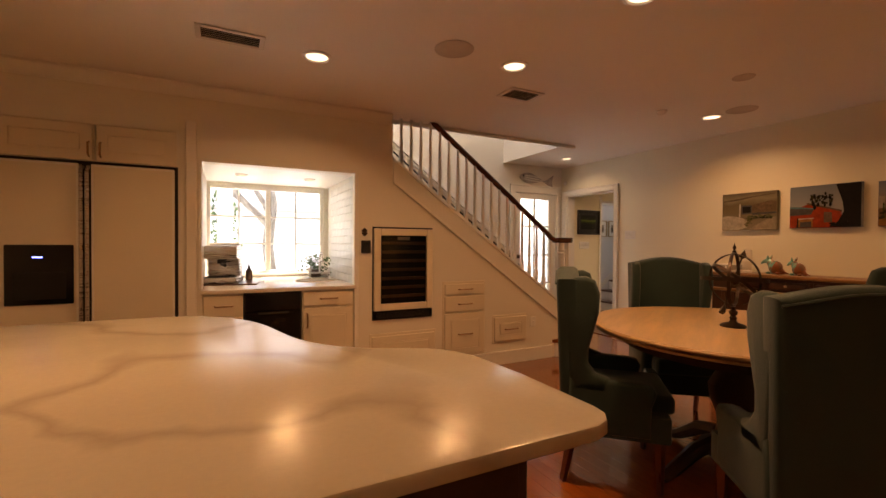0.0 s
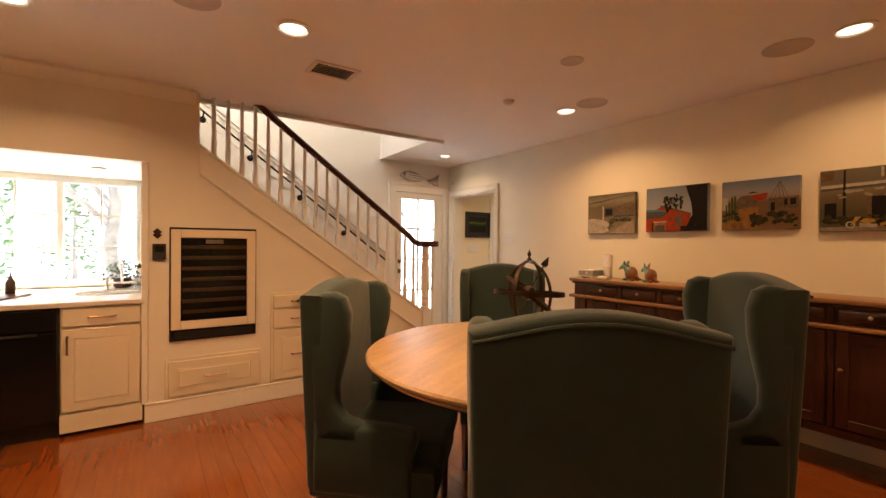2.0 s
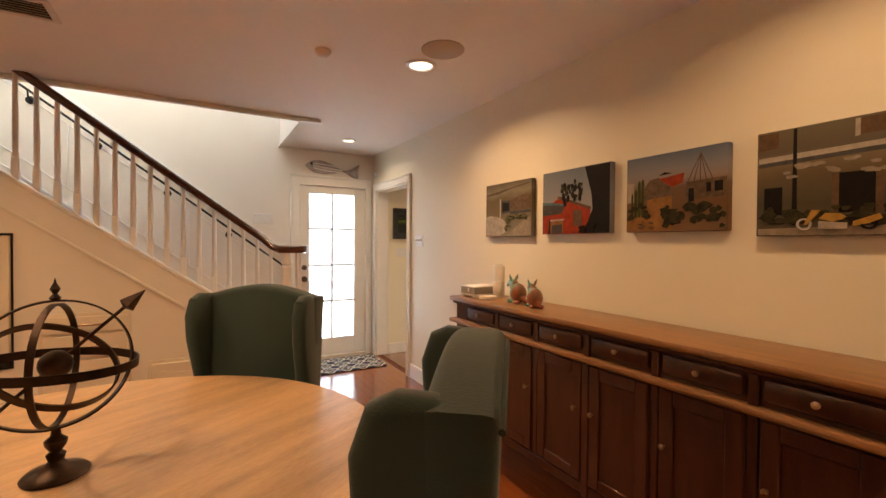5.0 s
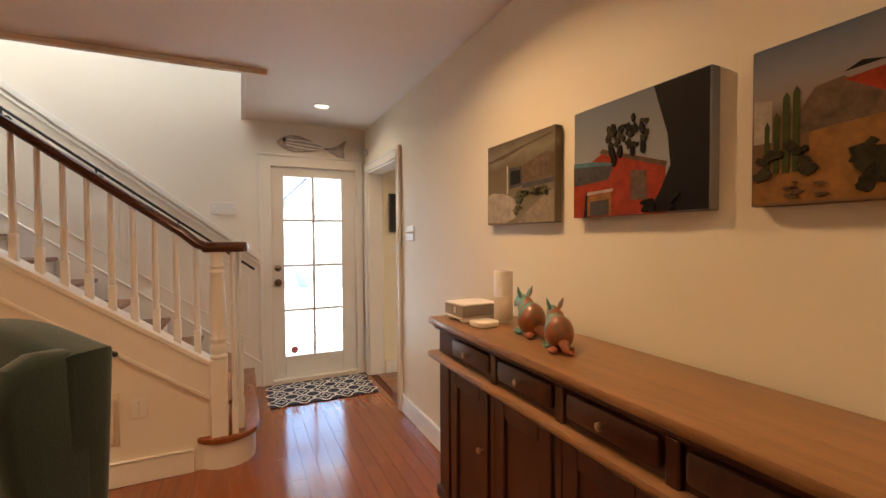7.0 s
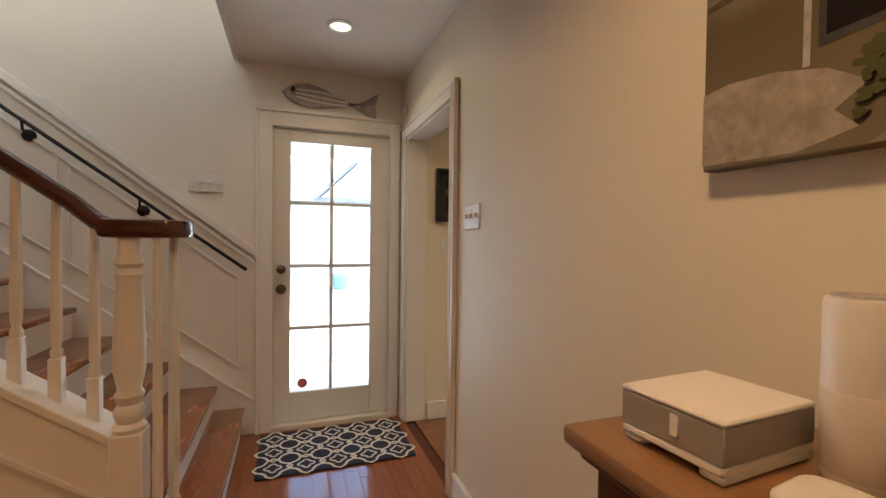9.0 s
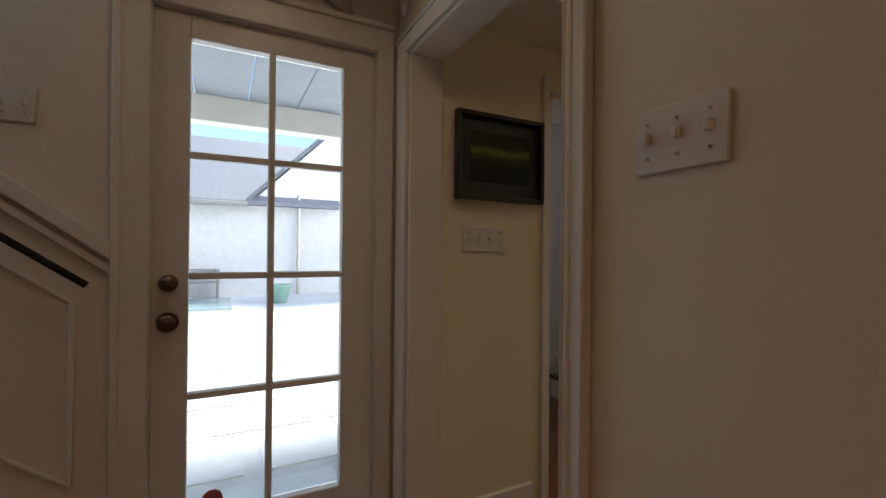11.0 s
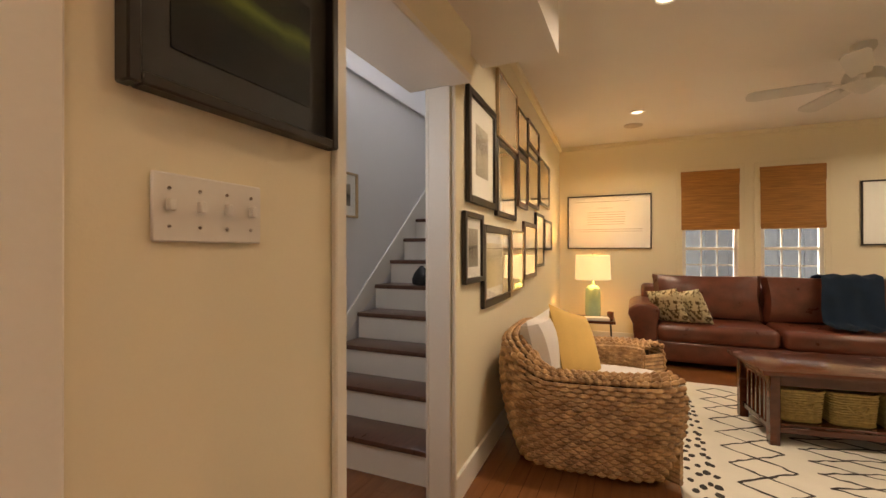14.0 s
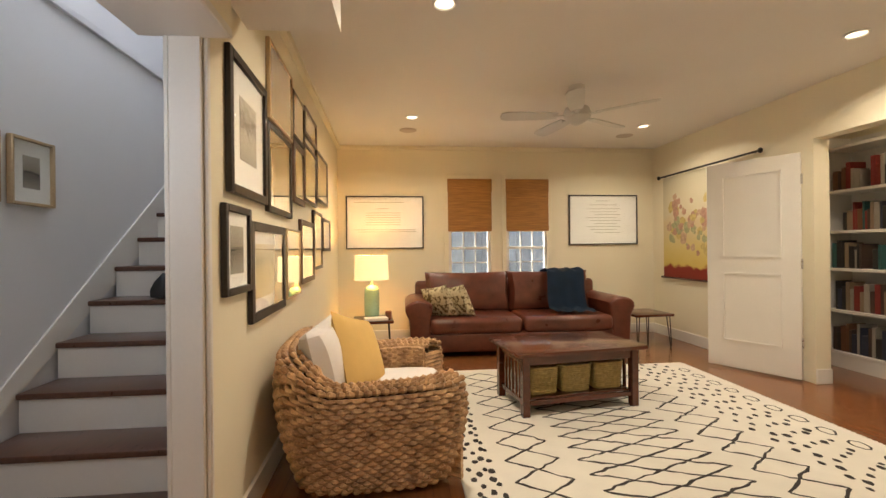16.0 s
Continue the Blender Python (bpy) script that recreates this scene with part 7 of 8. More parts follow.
def table_lamp():
    l = thing("table_lamp", "pale green ceramic table lamp with lit cream drum shade", "lamp", pose(5.3, -0.36, 0.401))
    part("base", bm_lathe([(0.07, 0), (0.072, 0.012), (0.088, 0.03), (0.09, 0.2), (0.085, 0.33), (0.06, 0.37), (0.02, 0.385), (0.015, 0.42), (0.015, 0.47)], 28), M_LAMPGLASS, l, "pale green ceramic body")
    bm = bmesh.new()
    for r in (0.205, 0.2):
        bm_grid(lambda u, v, r=r: ((r - 0.01 * v) * math.cos(2 * math.pi * u), (r - 0.01 * v) * math.sin(2 * math.pi * u), 0.45 + 0.29 * v), 40, 4, bm, closed_u=True)
    part("shade", bm, M_SHADE, l, "lit cream drum shade")
    part("bulb", bm_lathe([(0.001, 0.48), (0.02, 0.49), (0.03, 0.53), (0.02, 0.56), (0.001, 0.57)], 12), M_BULB, l)
    part("finial", bm_lathe([(0.006, 0.73), (0.012, 0.745), (0.004, 0.76), (0.001, 0.765)], 10), M_BRASS, l)
    for z, w in ((0.401 + 0.62, 2.4), ):
        d = bpy.data.lights.new("lamp_glow", "POINT")
        d.energy, d.color, d.shadow_soft_size = w, (1.0, 0.62, 0.25), 0.05
        o = new("lamp_glow", d)
        o.location = (5.3, -0.36, 0.401 + 0.6)
    b = thing("book", "small stack of pale books on the side table", "book", pose(5.08, -0.42, 0.401, 0, 0, 12))
    part("cover", bm_box(-0.07, -0.13, 0, 0.07, 0.13, 0.03, 0.003), M_WHITEPL, b)
    j = thing("candle_jar", "red glass candle jar on the side table", "candle", pose(5.2, -0.56, 0.401))
    part("jar", bm_lathe([(0.035, 0), (0.037, 0.005), (0.037, 0.08), (0.034, 0.082), (0.033, 0.05)], 16), M_COPPER, j)


table_lamp()


def ceiling_fan():
    f = thing("ceiling_fan", "white five-blade ceiling fan", "ceiling fan", pose(3.66, -2.24, DZ, 0, 0, 12))
    part("canopy", bm_lathe([(0.07, -0.001), (0.07, -0.03), (0.045, -0.07), (0.02, -0.08)], 20), M_FAN, f)
    part("downrod", bm_lathe([(0.012, -0.07), (0.012, -0.18)], 10), M_FAN, f)
    part("motor_housing", bm_lathe([(0.04, -0.17), (0.1, -0.19), (0.115, -0.23), (0.115, -0.27), (0.08, -0.30), (0.05, -0.32), (0.02, -0.335)], 24), M_FAN, f)
    for k in range(5):
        m = Matrix.Rotation(radians(72 * k), 4, "Z")
        bm = bm_box(0.1, -0.02, -0.262, 0.2, 0.02, -0.254, 0.002)
        bm.transform(m)
        part("blade_iron", bm, M_FAN, f)
        bm = bm_prism([(0.17, -0.05), (0.3, -0.065), (0.6, -0.072), (0.65, -0.05), (0.66, 0), (0.65, 0.05), (0.6, 0.072), (0.3, 0.065), (0.17, 0.05)], -0.006, 0.002, "z")
        bm.transform(m @ Matrix.Translation((0, 0, -0.25)) @ Matrix.Rotation(radians(11), 4, "X"))
        part("blade", bm, M_FAN, f)


ceiling_fan()


def hall_lamp():
    """The lamp whose shade shows in the wine cooler's glass."""
    t = thing("console_table", "small dark console table against the kitchen's back wall", "table", pose(-2.7, -6.95, 0))
    part("tabletop", bm_box(-0.4, -0.2, 0.77, 0.4, 0.2, 0.8, 0.005), M_SIDE, t)
    for x in (-0.35, 0.35):
        for y in (-0.15, 0.15):
            part("leg", bm_box(x - 0.025, y - 0.025, 0, x + 0.025, y + 0.025, 0.77, 0.003), M_SIDE, t)
    l = thing("console_lamp", "lit table lamp with orange shade on the console", "lamp", pose(-2.7, -6.95, 0.801))
    part("base", bm_lathe([(0.07, 0), (0.07, 0.015), (0.02, 0.03), (0.05, 0.15), (0.02, 0.3), (0.012, 0.4)], 16), M_BRONZE, l)
    part("shade", bm_lathe([(0.18, 0.36), (0.1, 0.62)], 24), mat("lit_orange_lamp_shade", (1.0, 0.42, 0.1), 0.9, emit=0.7), l, "lit orange shade")


hall_lamp()
# the one at (0.9, -2.4) is added fill, out of view
for x, y, w in ((4.6, -0.845, 22), (4.77, -3.5, 24), (2.5, -0.98, 31), (2.64, -3.72, 30), (0.9, -2.4, 10)):
    downlight(x, y, DZ, 0.06, w, (1.0, 0.86, 0.67))
# warm fill for the aurora wall, added out of view as a ceiling light
downlight(0.65, -0.85, DZ, 0.06, 3.2, (1.0, 0.62, 0.32))
ceiling_speaker(5.1, -0.81, DZ, 0.1)
ceiling_speaker(5.2, -3.5, DZ, 0.1)
# two more behind the opening's head, unseen, added to light the study shelves
for x in (3.2, 2.4):
    downlight(x, -4.8, DZ, 0.06, 4, (1.0, 0.76, 0.5))


def roman_blind(y0, y1):
    b = thing("bamboo_blind", "woven bamboo roman blind half lowered in the den window", "blind", group="bamboo blinds")
    part("valance", bm_box(5.858, y0, 1.98, 5.872, y1, 2.16, 0.004), M_BLIND, b)
    bm = bmesh.new()
    for k in range(26):
        z = 1.47 + k * 0.02
        bm_box(5.862 + 0.001 * (k % 2), y0 + 0.005, z, 5.870, y1 - 0.005, z + 0.0203, bm=bm)
    part("bamboo_slats", bm, M_BLIND, b)
    for k in range(3):
        part("fold", bm_box(5.850 - 0.004 * k, y0 + 0.005, 1.445 + 0.022 * k, 5.861, y1 - 0.005, 1.475 + 0.022 * k, 0.006), M_BLIND, b)
    part("head_rail", bm_box(5.872, y0, 2.12, 5.8775, y1, 2.16), M_BLIND, b)


roman_blind(-1.955, -1.345)
roman_blind(-2.755, -2.15)


def wall_map():
    m = thing("wall_map", "vintage cloth wall map hung from a black rod", "map")
    MAPM = picture_mat("print_old_map", [(0.0, (0.22, 0.03, 0.02)), (0.10, (0.24, 0.035, 0.025)), (0.13, (0.6, 0.45, 0.12)), (0.3, (0.62, 0.5, 0.2)), (0.45, (0.6, 0.5, 0.28)), (0.55, (0.62, 0.5, 0.3)), (0.62, (0.62, 0.55, 0.38)), (1.0, (0.6, 0.55, 0.4))], noise_scale=7, mix=0.16)
    part("cloth", bm_box(4.62, -4.286, 0.80, 5.63, -4.28, 2.13, 0.001), MAPM, m)
    rnd = random.Random(11)
    mats = [ink("map_rose", (0.62, 0.36, 0.26)), ink("map_yellow", (0.72, 0.56, 0.22)), ink("map_green", (0.5, 0.5, 0.28)), ink("map_peach", (0.7, 0.48, 0.32))]
    for k in range(70):
        cx, cz = rnd.uniform(4.72, 5.5), rnd.triangular(1.05, 1.98, 1.5)
        r = rnd.uniform(0.02, 0.075)
        pts = [(cx + r * rnd.uniform(0.6, 1.2) * math.cos(a), cz + r * rnd.uniform(0.6, 1.2) * math.sin(a)) for a in [i * math.pi / 5 for i in range(10)]]
        part("printed_land", bm_prism(pts, -4.2797 + 0.00004 * k, -4.2805, "y"), mats[k % 4], m)
    part("bottom_rod", bm_tube([(4.58, -4.275, 0.80), (5.67, -4.275, 0.80)], 0.012, 8), M_RAIL, m)
    r = thing("curtain_rod", "black iron rod along the den wall", "rod")
    part("rod", bm_tube([(4.0, -4.25, 2.15), (5.68, -4.25, 2.15)], 0.012, 8), M_IRON, r)
    for x in (4.0, 5.68):
        part("finial", bm_lathe([(0.001, -0.03), (0.022, -0.015), (0.022, 0.015), (0.001, 0.03)], 10, at=(x, -4.25, 2.15)), M_IRON, r)
    for x in (4.1, 5.6):
        part("bracket", bm_tube([(x, -4.299, 2.15), (x, -4.25, 2.15)], 0.007, 6), M_IRON, r)


wall_map()


def study_door():
    d = thing("door_2", "white two-panel study door standing open against the wall", "door", pose(3.56, -4.24, 0, 0, 0, 31), kind="structure")
    part("leaf", bm_box(0.0, -0.018, 0.02, 0.76, 0.018, 2.03, 0.004), M_TRIM, d)
    for z0, z1 in ((0.28, 0.95), (1.1, 1.9)):
        for y0, y1 in ((0.018, 0.03), (-0.03, -0.018)):
            bm = bmesh.new()
            for b in ((0.14, y0, z0, 0.155, y1, z1), (0.605, y0, z0, 0.62, y1, z1), (0.155, y0, z0, 0.605, y1, z0 + 0.015), (0.155, y0, z1 - 0.015, 0.605, y1, z1)):
                bm_box(*b, bm=bm)
            part("panel_moulding", bm, M_TRIM, d)
    for z in (0.3, 1.0, 1.75):
        part("hinge", bm_lathe([(0.008, 0), (0.008, 0.09)], 8, at=(-0.008, 0.02, z)), M_STEEL, d)


study_door()
strip("baseboard_study", [(3.484, -4.45, 0, 3.499, -4.3, 0.13)], M_TRIM, "cream painted skirting board", "baseboard")


def bookcase():
    b = thing("bookcase", "white built-in bookcase filled with books", "bookcase")
    X0, X1, Y0, Y1 = 1.6, 4.1, -5.349, -5.02
    part("back_panel", bm_box(X0, Y0, 0, X1, Y0 + 0.012, 2.3), M_TRIM, b)
    for x in (X0, 2.85, X1):
        part("upright", bm_box(x - 0.018, Y0 + 0.012, 0, x + 0.018, Y1, 2.3, 0.003), M_TRIM, b)
    zs = [0.16, 0.57, 0.98, 1.35, 1.75, 2.18]
    for z in zs:
        for a, c in ((X0 + 0.018, 2.832), (2.868, X1 - 0.018)):
            part("shelf", bm_box(a, Y0 + 0.012, z - 0.028, c, Y1 + 0.004, z, 0.003), M_TRIM, b)
    part("kick", bm_box(X0, Y1 - 0.02, 0.0, X1, Y1 - 0.005, 0.13), M_TRIM, b)
    rnd = random.Random(5)
    cols = [(0.2, 0.025, 0.02), (0.03, 0.1, 0.09), (0.025, 0.022, 0.02), (0.26, 0.19, 0.12), (0.06, 0.035, 0.025), (0.3, 0.27, 0.22), (0.03, 0.035, 0.06), (0.14, 0.06, 0.025)]
    mats = [mat("book_cloth_" + nm, c, 0.6, var=0.15) for nm, c in zip(("red", "teal", "black", "tan", "brown", "cream", "navy", "orange"), cols)]
    for z in zs[:-1]:
        x = 2.9
        while x < X1 - 0.1:
            w, h, d = rnd.uniform(0.02, 0.055), rnd.uniform(0.17, 0.29), rnd.uniform(0.15, 0.22)
            if rnd.random() < 0.07:
                x += 0.09
                continue
            k = thing("book", "cloth bound book standing on the study shelf", "book", group="books on the shelves")
            part("cover", bm_box(x, Y1 - 0.03 - d, z + 0.0005, x + w - 0.003, Y1 - 0.03, z + h, 0.003), rnd.choice(mats), k)
            x += w
    c = thing("study_cabinet", "low white cabinet at the study entrance", "cabinet", pose(2.95, -4.85, 0))
    part("body", bm_box(-0.3, -0.16, 0.05, 0.16, 0.16, 0.74, 0.004), M_TRIM, c)
    part("cabinet_top", bm_box(-0.31, -0.17, 0.74, 0.175, 0.175, 0.77, 0.005), M_TRIM, c)
    part("foot_rail", bm_box(-0.29, -0.15, 0, 0.15, 0.15, 0.05), M_TRIM, c)


bookcase()


def rug():
    r = thing("rug", "ivory wool rug with charcoal lattice and dotted borders", "rug", pose(0, 0, 0.0))
    X0, X1, Y0, Y1 = 1.3, 4.27, -3.58, -1.02
    part("woven_field", bm_box(X0, Y0, 0.0, X1, Y1, 0.016, 0.006), M_RUG, r)
    rnd = random.Random(3)

    def yarn(bm, p, q, w=0.0085):
        n = 5
        pts = []
        for i in range(n + 1):
            t = i / n
            x, y = p[0] + (q[0] - p[0]) * t, p[1] + (q[1] - p[1]) * t
            j = 0.004 if i in (0, n) else 0.009
            pts.append((x + rnd.uniform(-j, j), y + rnd.uniform(-j, j), 0.0165))
        bm_tube(pts, [w * rnd.uniform(0.55, 1.3) for _ in pts], 4, bm=bm, flat=0.22)

    def band(y0, y1, dx, nrow, label):
        bm = bmesh.new()
        dy = (y1 - y0) / nrow
        for i in range(int((X1 - X0 - 0.06) / dx)):
            for j in range(nrow):
                x, y = X0 + 0.03 + i * dx, y0 + j * dy
                if (i + j) % 2 == 0:
                    yarn(bm, (x, y), (x + dx, y + dy))
                else:
                    yarn(bm, (x, y + dy), (x + dx, y))
        part("lattice", bm, M_RUGINK, r, label)
    band(-1.60, -1.29, 0.1125, 2, "charcoal diamond band")
    band(-2.50, -1.70, 0.0775, 4, "charcoal lattice of long diamonds")
    band(-2.90, -2.58, 0.11, 2, "charcoal stepped diamond band")

    def tuft(x, y, s):
        a0 = rnd.uniform(0, 3)
        part("tuft", bm_prism([(x + s * rnd.uniform(0.7, 1.3) * 1.25 * math.cos(a), y + s * rnd.uniform(0.7, 1.2) * math.sin(a)) for a in [a0 + i * math.pi / 4 for i in range(8)]], 0.015, 0.0185, "z"), M_RUGINK, r)

    def dots(rows, step):
        for k, y in enumerate(rows):
            x = X0 + 0.06 + (step / 2 if k % 2 else 0)
            while x < X1 - 0.05:
                tuft(x + rnd.uniform(-0.015, 0.015), y + rnd.uniform(-0.014, 0.014), rnd.uniform(0.014, 0.021))
                x += step * rnd.uniform(0.9, 1.1)
    dots((-1.08, -1.115, -1.17, -1.2), 0.115)
    dots((-2.99, -3.05, -3.12, -3.19, -3.26, -3.32), 0.15)
    x = X0 + 0.1
    while x < X1 - 0.08:
        ring = bm_tube([(x + 0.058 * math.cos(a) + rnd.uniform(-0.006, 0.006), -3.43 + 0.042 * math.sin(a) + rnd.uniform(-0.006, 0.006), 0.0165) for a in [k * math.pi / 6 for k in range(12)]], 0.0065, 4, closed=True, flat=0.25)
        part("tuft_ring", ring, M_RUGINK, r)
        x += 0.2
    fr = bmesh.new()
    for k in range(int((X1 - X0) / 0.03)):
        fx = X0 + 0.01 + 0.03 * k
        bm_tube([(fx, Y0 + 0.004, 0.008), (fx + rnd.uniform(-0.008, 0.008), Y0 - 0.025, 0.005)], 0.004, 4, bm=fr)
    part("edge_tassels", fr, M_RUG, r, "short ivory edge tassels")["kind"] = "stuff"


rug()


def stair_bag():
    b = thing("bag", "small dark grey cloth bag lying on a den stair tread", "bag", pose(2.79, 0.68, 0.935, 0, 0, 20))
    bm = bm_lathe([(0.05, 0.0), (0.085, 0.012), (0.09, 0.05), (0.07, 0.1), (0.035, 0.13), (0.012, 0.15)], 18, scale=(1.0, 0.8))
    for v in bm.verts:
        v.co += Vector((0.3, 1, 0)) * 0.02 * noise.noise(v.co * 18)
    part("cloth", bm, M_MATTBLACK, b)


stair_bag()

# ---------------------------------------------------------------- outside
solid("ground", bm_box(-60, 0.18, -0.35, 60, 80, -0.09), M_LAWN, "pale wet ground of the garden", "ground")
solid("ground_side", bm_box(6.05, -60, -0.35, 60, 0.18, -0.09), M_LAWN, "pale ground beside the house", "ground")
solid("pool_water", bm_box(-7.0, 8.4, -0.09, -0.5, 10.6, -0.06), M_POOL, "teal swimming pool water", "water")


def outside():
    p = thing("porch_roof", "grey blue porch ceiling and beam over the garden door", "porch", kind="structure")
    for k in range(12):
        part("board", bm_box(-3.0 + 0.42 * k, 0.19, 2.55, -2.59 + 0.42 * k, 2.6, 2.58, 0.004), M_PORCH, p)
    part("beam", bm_box(-3.0, 2.5, 2.32, 2.04, 2.66, 2.55, 0.006), M_TRIM, p, "white porch beam")
    h = thing("garden_house", "whitewashed brick garden house with a grey slate roof", "house", kind="structure")
    part("wall", bm_box(-9.0, 11.3, -0.09, 5.6, 11.5, 2.45), M_BRICKW, h)
    part("roof", bm_prism([(10.95, 2.4), (10.95, 2.5), (14.5, 4.9), (18.0, 2.5), (18.0, 2.4)], -9.4, 2.4, "x"), M_ROOF, h)
    part("gutter", bm_box(-9.4, 10.87, 2.34, -0.1, 10.97, 2.46, 0.01), M_GREYPL, h, "grey gutter")
    part("gable_wall", bm_prism([(-0.05, 2.45), (2.75, 5.2), (5.55, 2.45)], 11.2, 11.45, "y"), M_BRICKW, h, "whitewashed brick gable")
    for side in (-1, 1):
        part("gable_verge", bm_prism([(2.75 + side * 2.95, 2.36), (2.75 + side * 2.95, 2.5), (2.75, 5.4), (2.75, 5.24)], 11.0, 16.0, "y"), M_ROOF, h)
    g = thing("garden_wall", "tall white garden wall behind the pool", "wall", kind="structure")
    part("render", bm_box(5.6, 11.6, -0.09, 14.0, 11.8, 2.1), M_BRICKW, g)
    d = thing("drainpipe", "slim grey drainpipe on the garden wall", "drainpipe")
    part("pipe", bm_tube([(1.25, 11.13, -0.09), (1.25, 11.13, 2.75)], 0.05, 8), M_STEEL, d)
    for x, y, s in ((0.55, 9.25, 0.8),):
        q = thing("garden_pot", "celadon glazed garden pot on the patio", "pot", pose(x, y, -0.09) @ Matrix.Scale(s, 4), group="garden pots")
        part("pot", bm_lathe([(0.16, 0), (0.2, 0.02), (0.3, 0.35), (0.34, 0.5), (0.33, 0.55), (0.29, 0.52)], 20), M_POT, q)
    b = thing("garden_bench", "white metal bench across the patio", "bench", pose(-1.35, 10.85, -0.09))
    part("seat", bm_box(-0.6, -0.2, 0.4, 0.6, 0.2, 0.44, 0.01), M_GREYPL, b)
    part("backrest", bm_box(-0.6, 0.18, 0.6, 0.6, 0.22, 0.75, 0.01), M_GREYPL, b)
    for x in (-0.55, 0.55):
        part("leg", bm_box(x - 0.03, -0.2, 0, x + 0.03, 0.22, 0.75, 0.005), M_GREYPL, b)
    rnd = random.Random(21)
    for tx, ty, tr in ((-4.08, 2.3, 0.09),):
        t = thing("garden_tree", "bare grey tree outside the kitchen window", "tree", pose(tx, ty, -0.09), group="garden trees")
        part("trunk", bm_tube([(0, 0, 0), (0.05, 0, 0.7), (-0.03, 0, 1.3), (0.04, 0, 2.0), (-0.1, 0, 3.0), (-0.2, 0, 4.2)], [tr * 1.2, tr, tr, tr * 0.9, tr * 0.7, tr * 0.3], 10), M_BARK, t)
        for k in range(7):
            a = rnd.uniform(0, 6.28)
            z = rnd.uniform(1.5, 3.0)
            q = (rnd.uniform(0.6, 1.2) * math.cos(a), rnd.uniform(0.6, 1.2) * math.sin(a))
            part("limb", bm_tube([(0, 0, z), (q[0] * 0.5, q[1] * 0.5, z + 0.5), (q[0], q[1], z + 1.2)], [tr * 0.55, tr * 0.4, tr * 0.15], 7), M_BARK, t)
    for cx, cy in ((-5.4, 4.4), (-4.72, 4.5), (-6.1, 4.6)):
        t = thing("cypress", "slim clipped evergreen in the garden", "tree", pose(cx, cy, -0.09), group="garden evergreens")
        part("trunk", bm_tube([(0, 0, 0), (0, 0, 2.4)], [0.05, 0.02], 8), M_BARK, t)
        bm = bmesh.new()
        for k in range(420):
            z = rnd.uniform(0.25, 2.9)
            r = 0.32 * math.sqrt(max(0.02, 1 - (z / 3.0) ** 2)) * rnd.uniform(0.3, 1.1)
            a = rnd.uniform(0, 6.28)
            m = Matrix.Translation((r * math.cos(a), r * math.sin(a), z)) @ Euler((rnd.uniform(-1.5, 1.5), rnd.uniform(-1.5, 1.5), a)).to_matrix().to_4x4()
            bm.faces.new([bm.verts.new(m @ Vector(q)) for q in ((0, -0.05, 0), (0.028, 0, 0.01), (0, 0.07, 0), (-0.028, 0, 0.01))])
        part("crown", bm, M_LEAF, t, "dense dark green foliage")
    c = thing("porch_post", "white painted porch post outside the kitchen window", "post", kind="structure")
    part("shaft", bm_box(-4.82, 0.95, -0.09, -4.64, 1.13, 2.6, 0.01), M_TRIM, c)
    f = thing("side_fence", "grey plank fence close outside the den windows", "fence", kind="structure")
    for k in range(20):
        part("board", bm_box(7.4, -5.4 + 0.3 * k, -0.09, 7.43, -5.102 + 0.3 * k, 2.6, 0.004), M_FENCE, f)
    part("rail", bm_box(7.43, -5.4, 0.5, 7.47, 0.6, 0.6), M_FENCE, f)


outside()

# ---------------------------------------------------------------- small pieces: tiles, paving, floor strips
tile_me = mesh_of("tile", bm_box(0, -0.073, -0.035, 0.008, 0.073, 0.035, 0.002), M_TILE)
row = 0
z = 0.95
al = bpy.data.objects["wall_alcove_right"]
while z < 1.89:
    y = K + 0.08 + (0.075 if row % 2 else 0)
    while y < -0.28:
        o = new("tile", tile_me)
        o.parent = al
        o.matrix_basis = pose(-3.6865, y, z)
        y += 0.15
    z += 0.073
    row += 1

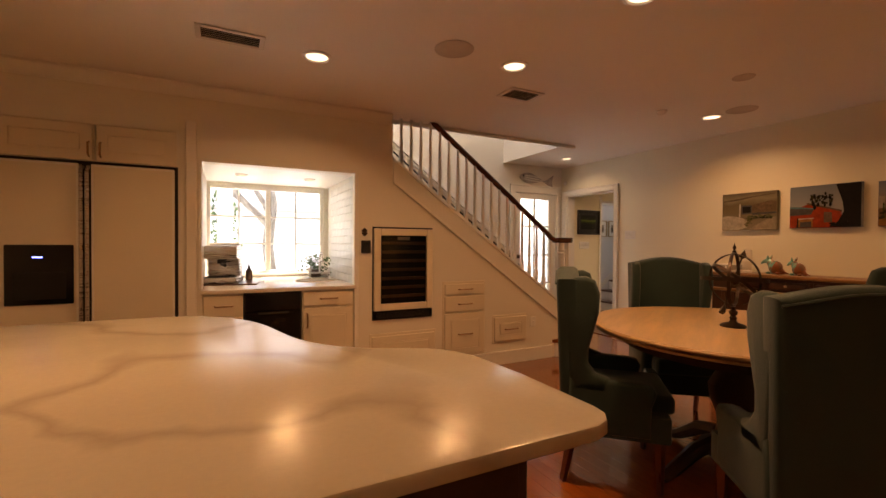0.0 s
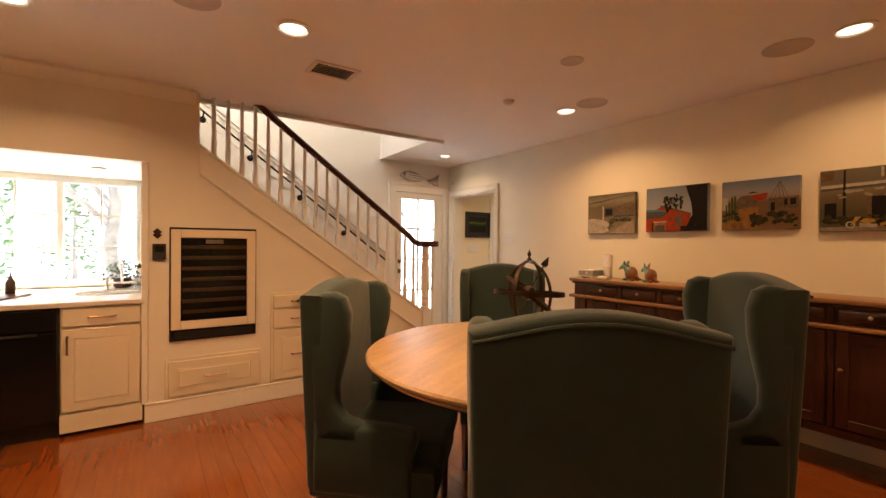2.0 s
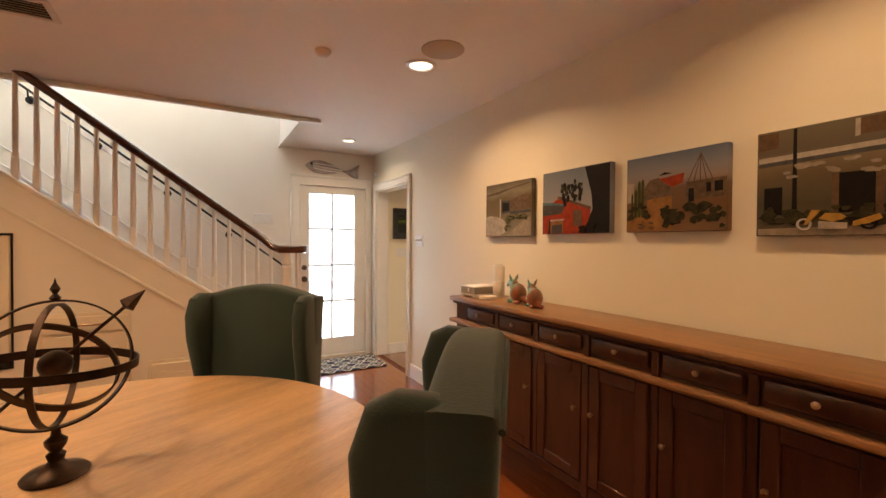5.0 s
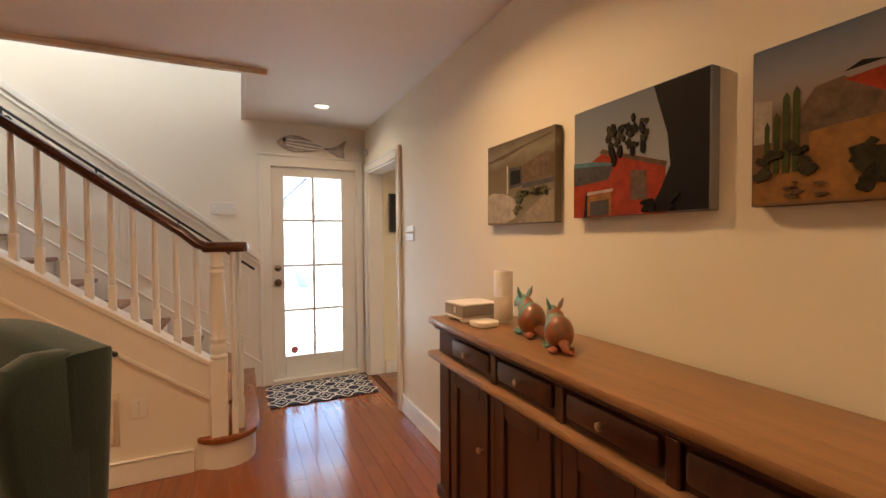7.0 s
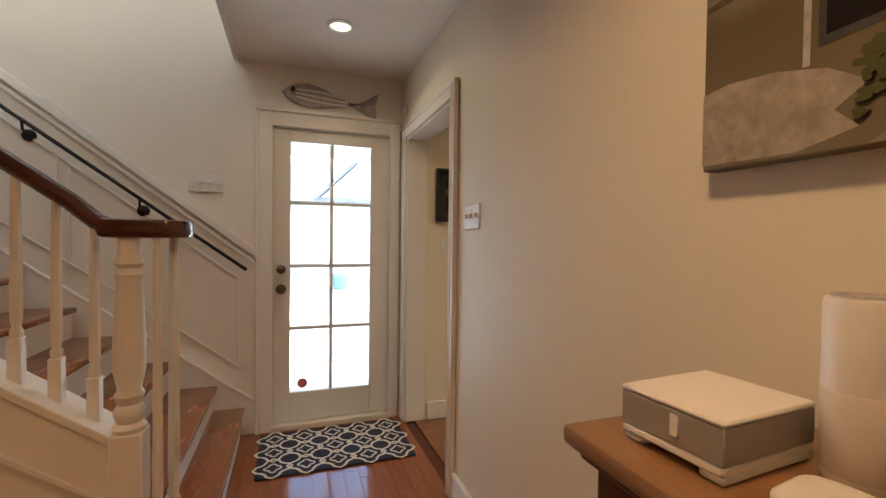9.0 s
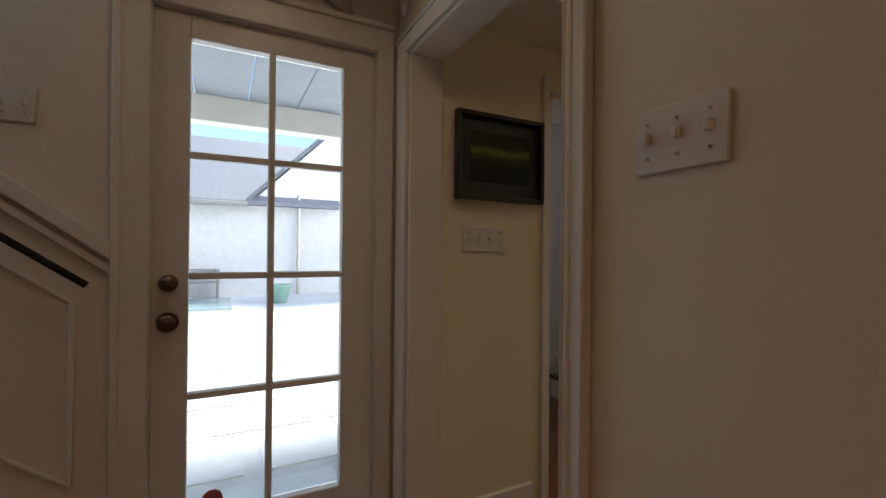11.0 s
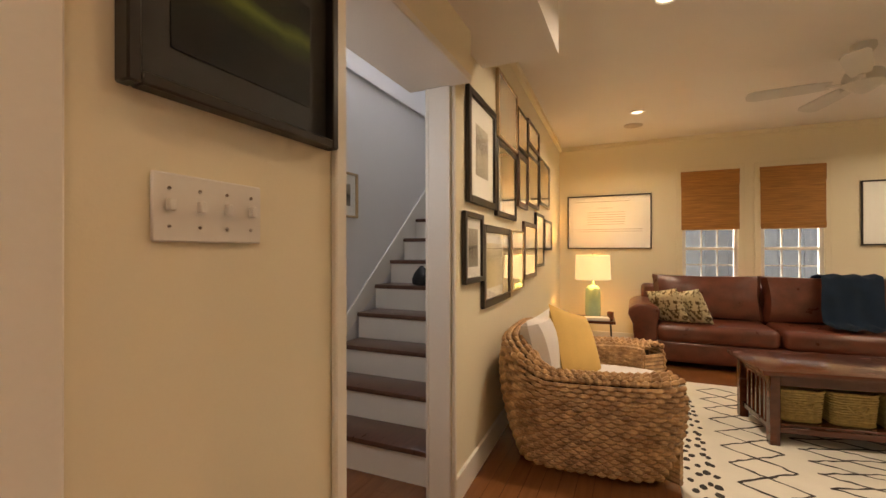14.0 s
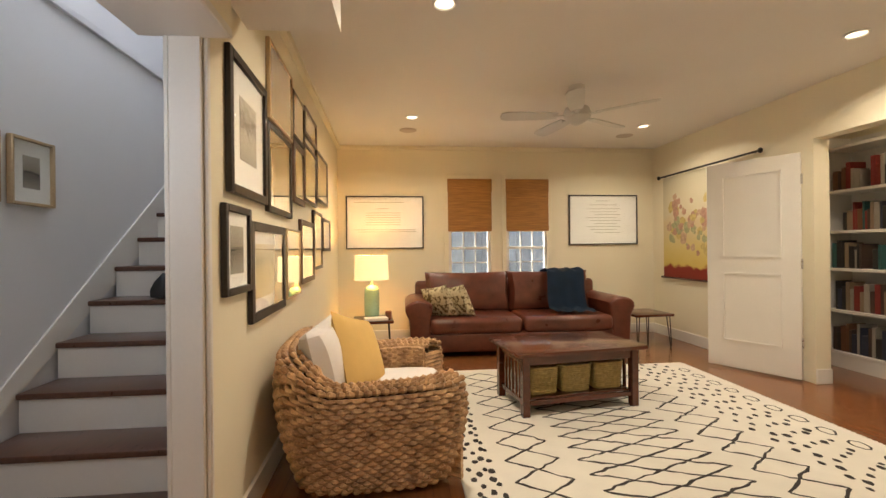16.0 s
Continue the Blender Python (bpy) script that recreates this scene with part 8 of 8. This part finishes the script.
rnd = random.Random(8)
gd = bpy.data.objects["ground"]
for i in range(9):
    for j in range(7):
        x, y = -3.6 + 0.8 * i + (0.3 if j % 2 else 0), 0.62 + 0.62 * j
        w, h = 0.76 + rnd.uniform(-0.06, 0), 0.58 + rnd.uniform(-0.05, 0)
        pts = [(-w / 2 + rnd.uniform(0, 0.05), -h / 2 + rnd.uniform(0, 0.05)), (w / 2 - rnd.uniform(0, 0.05), -h / 2 + rnd.uniform(0, 0.05)), (w / 2 - rnd.uniform(0, 0.05), h / 2 - rnd.uniform(0, 0.05)), (-w / 2 + rnd.uniform(0, 0.05), h / 2 - rnd.uniform(0, 0.05))]
        o = part("paving_stone", bm_prism(pts, -0.1, -0.082, "z", bevel=0.003), M_PATIO, gd)
        o.matrix_basis = pose(x, y, 0)


def strips(parent, x0, x1, y0, y1, along, material, width, length, seed, count):
    """Floor strips, staggered; the first of them are parts, the rest one joined part."""
    rnd = random.Random(seed)
    me = mesh_of("floor_strip", bm_box(0, 0, -0.012, 1, 1, 0.0), material)
    rest = bmesh.new()
    n = int(((y1 - y0) if along == "x" else (x1 - x0)) / width)
    made = 0
    for k in range(n):
        a = (y0 if along == "x" else x0) + k * width
        s = (x0 if along == "x" else y0) - rnd.uniform(0, length)
        end = x1 if along == "x" else y1
        while s < end:
            L = length * rnd.uniform(0.6, 1.3)
            e = min(s + L, end)
            b = max(s, x0 if along == "x" else y0)
            if e - b > 0.02:
                sx, sy = (e - b - 0.0015, width - 0.0015) if along == "x" else (width - 0.0015, e - b - 0.0015)
                px, py = (b, a) if along == "x" else (a, b)
                if made < count:
                    o = new("floor_strip", me)
                    o.parent = parent
                    o.matrix_basis = Matrix.LocRotScale((px, py, 0), None, (sx, sy, 1))
                    made += 1
                else:
                    bm_box(px, py, -0.012, px + sx, py + sy, 0, bm=rest)
            s = e
    if len(rest.verts):
        r = part("floor_strips_rest", rest, material, parent, smooth=False)
        r["kind"] = "stuff"
    else:
        rest.free()


strips(floor_base, -4.4, 0.07, -5.6, -0.0, "y", M_FLOOR, 0.083, 1.3, 1, 300)
strips(floor_base, -7.0, -4.4, -7.2, -0.38, "y", M_FLOOR, 0.083, 1.3, 2, 0)
strips(floor_base, -4.4, 0.0, -7.2, -5.6, "y", M_FLOOR, 0.083, 1.3, 3, 0)
strips(den_floor_base, 0.07, 5.9, -5.35, 1.07, "x", M_DENFLOOR, 0.083, 1.3, 4, 300)
